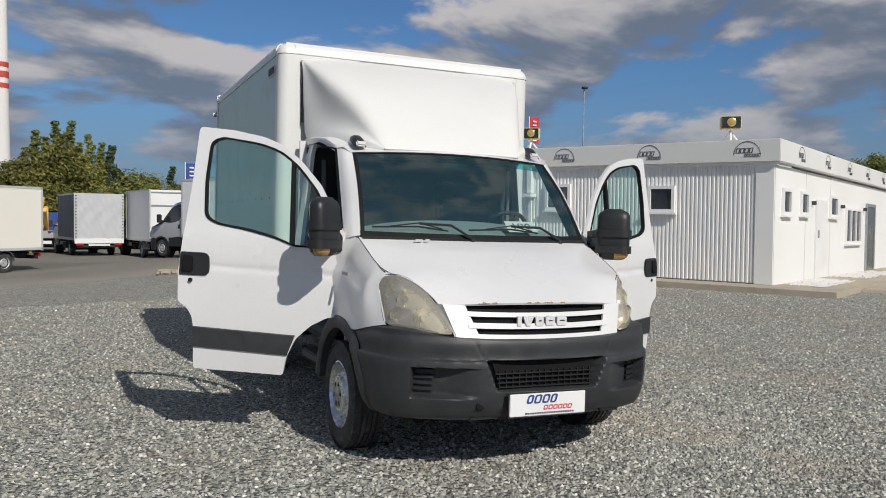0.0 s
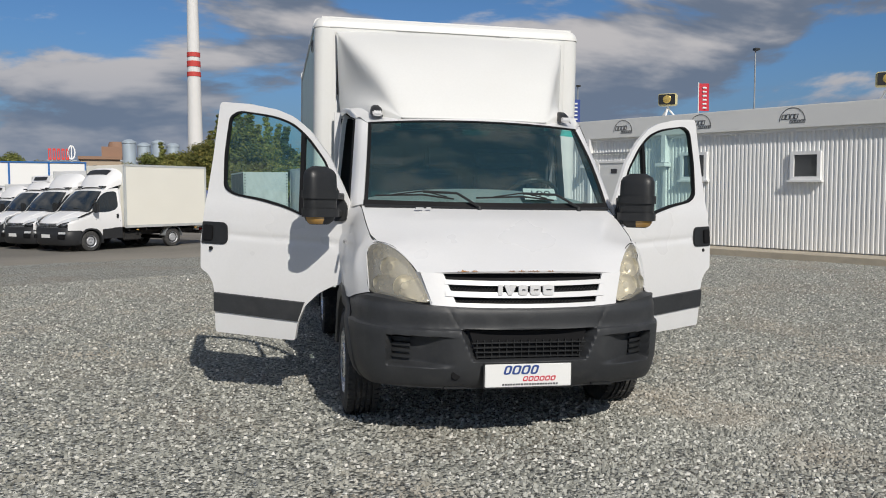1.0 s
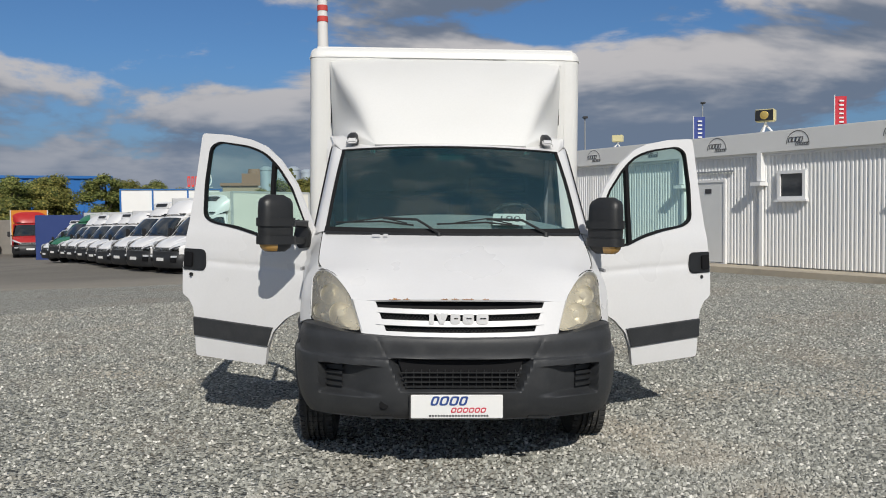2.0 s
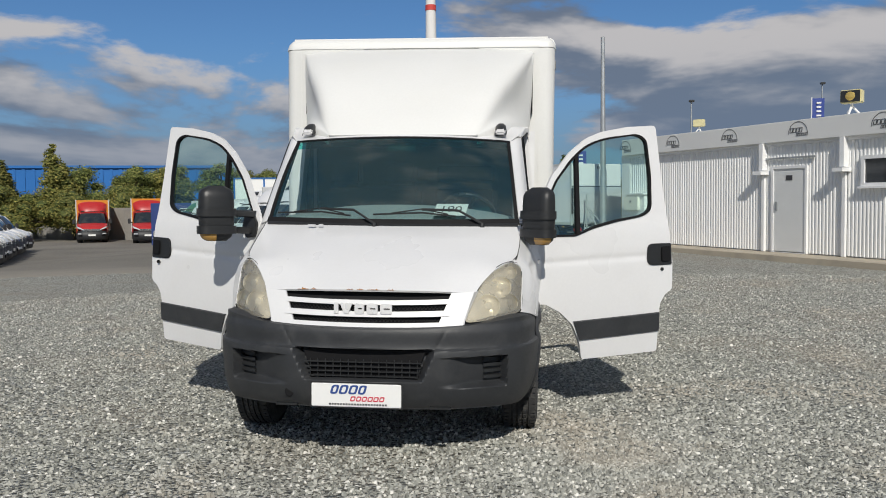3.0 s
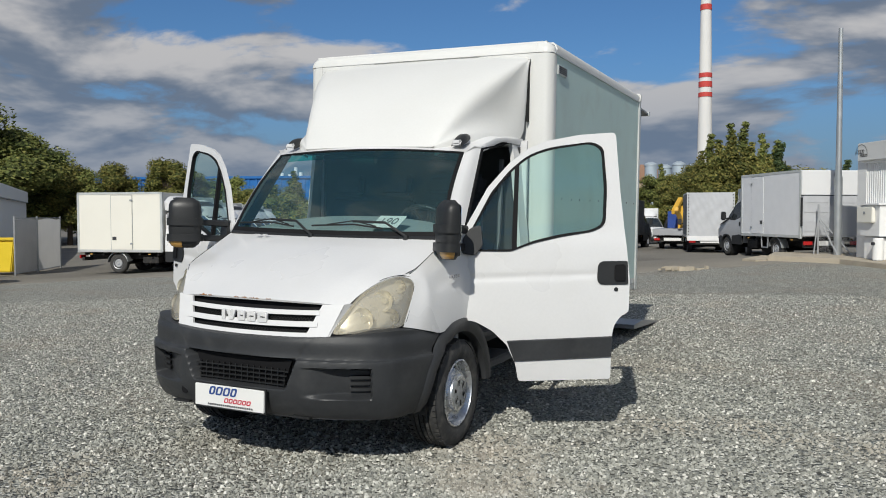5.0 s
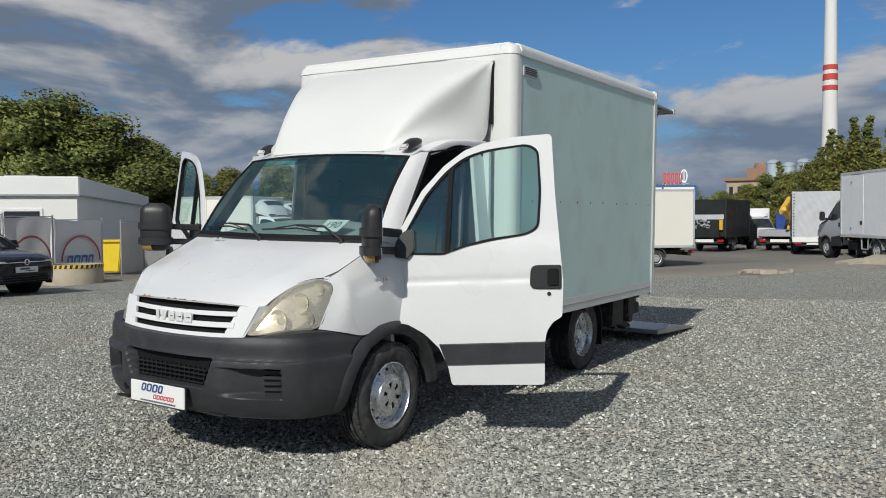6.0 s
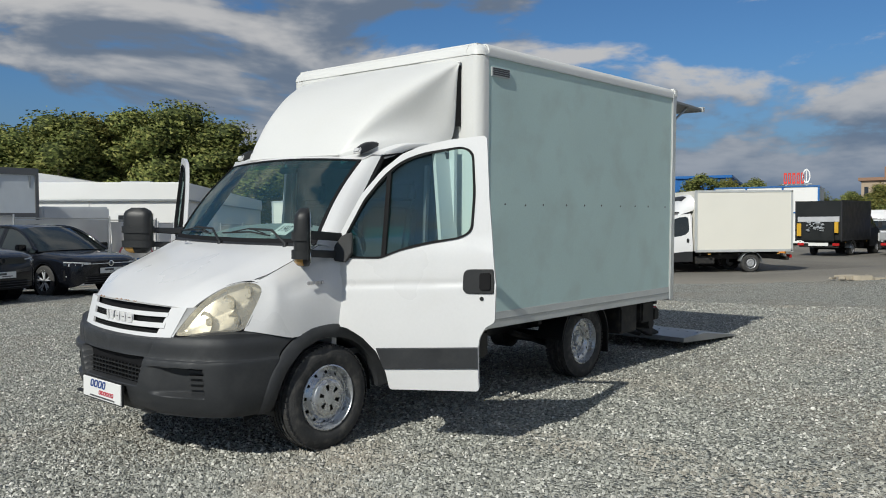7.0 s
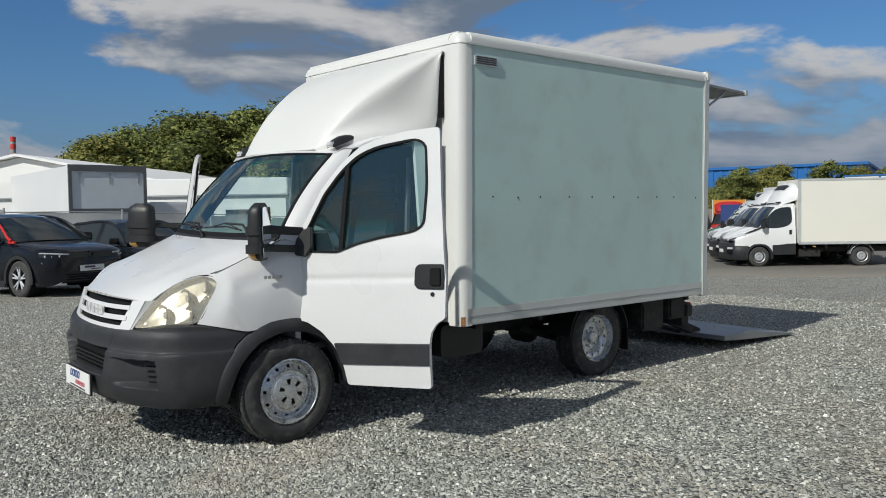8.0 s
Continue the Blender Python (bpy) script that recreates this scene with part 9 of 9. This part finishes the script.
def tree_proto(label, h, spread, kind, leaf, seed, n=3600):
    rng = np.random.default_rng(seed)
    t = thing("tree", label, "tree", group="trees round the lot")
    tr = Geo()
    lean = rng.uniform(-0.2, 0.2, 2)
    pts = [(lean[0] * q * q, lean[1] * q * q, h * 0.8 * q) for q in (0, 0.25, 0.5, 0.75, 1.0)]
    rad = [0.028 * h, 0.022 * h, 0.016 * h, 0.010 * h, 0.004 * h]
    for i in range(4):
        tr.rod(pts[i], pts[i + 1], rad[i], 8, rad[i + 1], caps=False)
    blobs = []
    if kind == "broad":
        nb = 26
        for k in range(nb):
            a = rng.uniform(0, 6.283)
            zf = rng.uniform(0.25, 0.95)
            rr = spread * math.sin(math.pi * min(0.97, 0.12 + 0.80 * zf)) * rng.uniform(0.25, 0.8)
            c = np.array([rr * math.cos(a), rr * math.sin(a), h * zf * 0.95])
            blobs.append((c, spread * rng.uniform(0.20, 0.40), 0.8))
            base = pts[1 + int(zf * 2.9)]
            tr.rod(base, tuple(c), 0.010 * h, 6, 0.003 * h, caps=False)
    else:
        nb = 20
        for k in range(nb):
            zf = (k + 0.5) / nb
            a = rng.uniform(0, 6.283)
            w = spread * (1 - zf) ** 0.75 * (0.9 if kind == "cone" else 0.75) + 0.12
            rr = w * rng.uniform(0.15, 0.6)
            c = np.array([rr * math.cos(a), rr * math.sin(a), h * (0.08 + 0.90 * zf)])
            blobs.append((c, max(0.25, w * rng.uniform(0.5, 0.75)), 0.9))
            tr.rod((0, 0, h * (0.05 + 0.85 * zf)), tuple(c), 0.006 * h, 5, 0.002 * h, caps=False)
    part("trunk", tr, BARK, t, "brown trunk and limbs", smooth=0.8)
    wts = np.array([b[1] ** 2 for b in blobs])
    wts /= wts.sum()
    ids = rng.choice(len(blobs), n, p=wts)
    d = rng.normal(size=(n, 3))
    d /= np.linalg.norm(d, axis=1)[:, None]
    cen = np.array([blobs[i][0] for i in ids])
    rad_ = np.array([blobs[i][1] for i in ids])
    flat = np.array([1, 1, 0.8])
    pos = cen + d * (rad_ * rng.uniform(0.64, 1.18, n) ** 1.0)[:, None] * flat
    size = rng.uniform(0.060, 0.135, n) * (h / 8.0) ** 0.5
    # each clump: two crossing leaf quads, tilted at random but mostly facing out
    nrm = d + rng.normal(scale=0.55, size=(n, 3))
    nrm /= np.linalg.norm(nrm, axis=1)[:, None]
    ref = np.tile(np.array([0.3, 0.2, 1.0]), (n, 1))
    u = np.cross(nrm, ref)
    u /= np.linalg.norm(u, axis=1)[:, None] + 1e-9
    w = np.cross(nrm, u)
    s = size[:, None]
    j = rng.uniform(0.6, 1.2, (4, n, 1))
    v = np.stack([pos - u * s * j[0], pos + w * s * j[1] + nrm * s * 0.2, pos + u * s * j[2] - w * s * j[3] * 0.4], axis=1).reshape(-1, 3)
    v[:, 2] = np.maximum(v[:, 2], 0.15)
    f = np.arange(3 * n).reshape(-1, 3)
    # a rough inner mass behind the leaves of each clump, coloured darker for shade
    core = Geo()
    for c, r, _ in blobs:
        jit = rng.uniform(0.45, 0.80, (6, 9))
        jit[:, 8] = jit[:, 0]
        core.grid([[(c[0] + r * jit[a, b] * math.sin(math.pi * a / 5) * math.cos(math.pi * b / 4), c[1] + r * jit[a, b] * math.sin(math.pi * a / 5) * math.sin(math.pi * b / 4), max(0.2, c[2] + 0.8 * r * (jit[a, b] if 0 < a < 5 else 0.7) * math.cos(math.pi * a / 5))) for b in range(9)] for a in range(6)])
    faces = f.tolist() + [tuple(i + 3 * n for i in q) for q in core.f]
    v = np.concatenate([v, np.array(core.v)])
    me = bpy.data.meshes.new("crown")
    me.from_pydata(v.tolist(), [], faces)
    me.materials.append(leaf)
    me.materials.append(INNER_SHADE)
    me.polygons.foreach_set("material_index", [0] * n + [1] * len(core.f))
    cr = new("crown", me)
    cr.parent = t
    tagged(cr, label="uneven leafy crown")
    return t


protos = {
    "b1": tree_proto("broad green tree with an uneven crown", 8.0, 3.0, "broad", LEAF, 21, 15000),
    "b2": tree_proto("green tree with some yellowing leaves", 8.0, 2.6, "broad", LEAFY, 22, 13000),
    "b3": tree_proto("dense dark green tree with a broad crown", 8.0, 3.4, "broad", LEAF, 23, 16000),
    "c1": tree_proto("dense cone-shaped tree beyond the lot", 7.0, 2.2, "cone", LEAFY, 24, 12000),
    "c2": tree_proto("dark green conifer behind the lot", 7.0, 1.7, "spire", LEAFD, 25, 9000),
    "p1": tree_proto("tall slender green tree behind the trucks", 9.0, 1.9, "spire", LEAF, 26, 12000),
    "bu": tree_proto("low bush with yellowing green leaves", 4.0, 2.4, "broad", LEAFY, 27, 9000),
}
placed_tree = set()
rt = random.Random(17)


def plant(kind, deg, d, h, ox, oy, wide=1.0):
    x, y = az(deg, d, ox, oy)
    base = {"b1": 8.0, "b2": 8.0, "b3": 8.0, "c1": 7.0, "c2": 7.0, "p1": 9.0, "bu": 4.0}[kind]
    k = h / base
    z = ground_z(x, y) if d < 60 else ground_z(x, y)
    m = pose(x, y, z - 0.05, 0, 0, rt.uniform(0, 360))
    if kind in placed_tree:
        o = copy_thing(protos[kind], m)
    else:
        placed_tree.add(kind)
        o = protos[kind]
        o.matrix_basis = m
    o.scale = (k * wide, k * wide, k)


# behind the truck, seen at first
for kind, deg, d, h in (("c1", 3.3, 72, 7.6), ("p1", 2.7, 72, 9.0), ("c1", 2.2, 71, 8.4), ("p1", 1.7, 74, 10.0), ("c1", 1.2, 70, 8.6), ("p1", 0.7, 73, 10.0), ("c1", 0.2, 72, 8.2), ("p1", -0.3, 74, 9.0), ("c1", -0.9, 70, 7.0), ("c2", -1.7, 70, 7.8), ("p1", -1.1, 76, 8.6), ("bu", -3.0, 66, 5.4), ("bu", -4.4, 68, 5.2), ("c2", -5.4, 72, 6.4), ("bu", -6.2, 68, 4.6), ("b2", 3.9, 78, 7.0), ("bu", -8.0, 70, 4.8), ("bu", -10.5, 70, 5.0), ("bu", -13, 72, 5.0)):
    plant(kind, deg, d, h, 0, 0, 1.1)
# above the truck rows
for kind, deg, d, h in (("b1", 24.6, 78, 6.6), ("b2", 22.6, 76, 6.4), ("b1", 19.6, 78, 6.8), ("b2", 18.2, 80, 6.2), ("b1", 16.8, 80, 6.4), ("b2", 15.2, 84, 5.6), ("bu", 13.8, 90, 5.4), ("b1", 12.0, 100, 5.6), ("b2", 10.2, 100, 5.4), ("b1", 8.8, 96, 6.0), ("b2", 7.2, 95, 6.4), ("b1", 5.6, 90, 6.2), ("b1", 10.9, 92, 5.2), ("b2", 9.6, 90, 5.6), ("b1", 8.2, 88, 6.6), ("p1", 7.7, 86, 7.4), ("b2", 6.5, 84, 6.4), ("b1", 14.4, 86, 5.2), ("b2", 17.4, 84, 5.8), ("bu", 15.9, 84, 4.8)):
    plant(kind, deg, d, h, 1.6, 0, 1.15)
for kind, deg, d, h in (("c1", 34.3, 76, 6.6), ("c1", 33.9, 77, 5.6), ("c1", 31.4, 74, 7.9), ("c1", 30.9, 75, 6.4), ("b3", 29.8, 76, 6.0), ("bu", 32.9, 68, 3.6), ("bu", 30.4, 68, 3.8), ("bu", 27.6, 70, 4.2), ("b1", 26.6, 76, 6.0), ("c1", 24.2, 78, 6.4), ("bu", 37.4, 70, 4.6), ("b1", 38.6, 78, 6.4)):
    plant(kind, deg, d, h, 3.9, 0, 1.15)
for kind, deg, d, h in (("b2", 43.4, 76, 7.6), ("b1", 42.0, 78, 7.0), ("b3", 40.4, 80, 5.8), ("b2", 46.6, 74, 7.0), ("b1", 48.6, 72, 6.6), ("bu", 36.2, 70, 5.0)):
    plant(kind, deg, d, h, 5.0, 0.1, 1.15)
# the wood on the far side of the fence
for k, (deg, h) in enumerate(((76.5, 5.2), (74.5, 6.0), (73.0, 7.0), (71.4, 8.0), (69.8, 8.8), (68.0, 9.2), (66.2, 9.6), (64.4, 10.0), (62.6, 10.2), (60.8, 10.6), (59.0, 10.8), (57.3, 10.2), (55.6, 9.2), (54.0, 8.2), (52.5, 7.0), (51.0, 5.6))):
    plant(("b3", "b1", "b3", "b2")[k % 4], deg, 72 + (k % 3) * 3, h * 1.18, 7.0, 1.5, 1.25)
    plant(("b1", "b3")[k % 2], deg + 0.8, 84 + (k % 2) * 4, h * 1.25, 7.0, 1.5, 1.3)
# behind the site building
for kind, deg, d, h in (("b1", -50.5, 46, 5.2), ("b2", -53.0, 44, 5.4), ("b1", -47.0, 50, 6.0), ("bu", -44.5, 52, 4.9), ("bu", -39.6, 46, 4.7), ("bu", -36.0, 48, 4.6), ("bu", -30.5, 50, 4.8), ("b1", -56.0, 44, 5.4), ("bu", -27.0, 52, 4.9)):
    plant(kind, deg, d, h, 0, 0, 1.1)
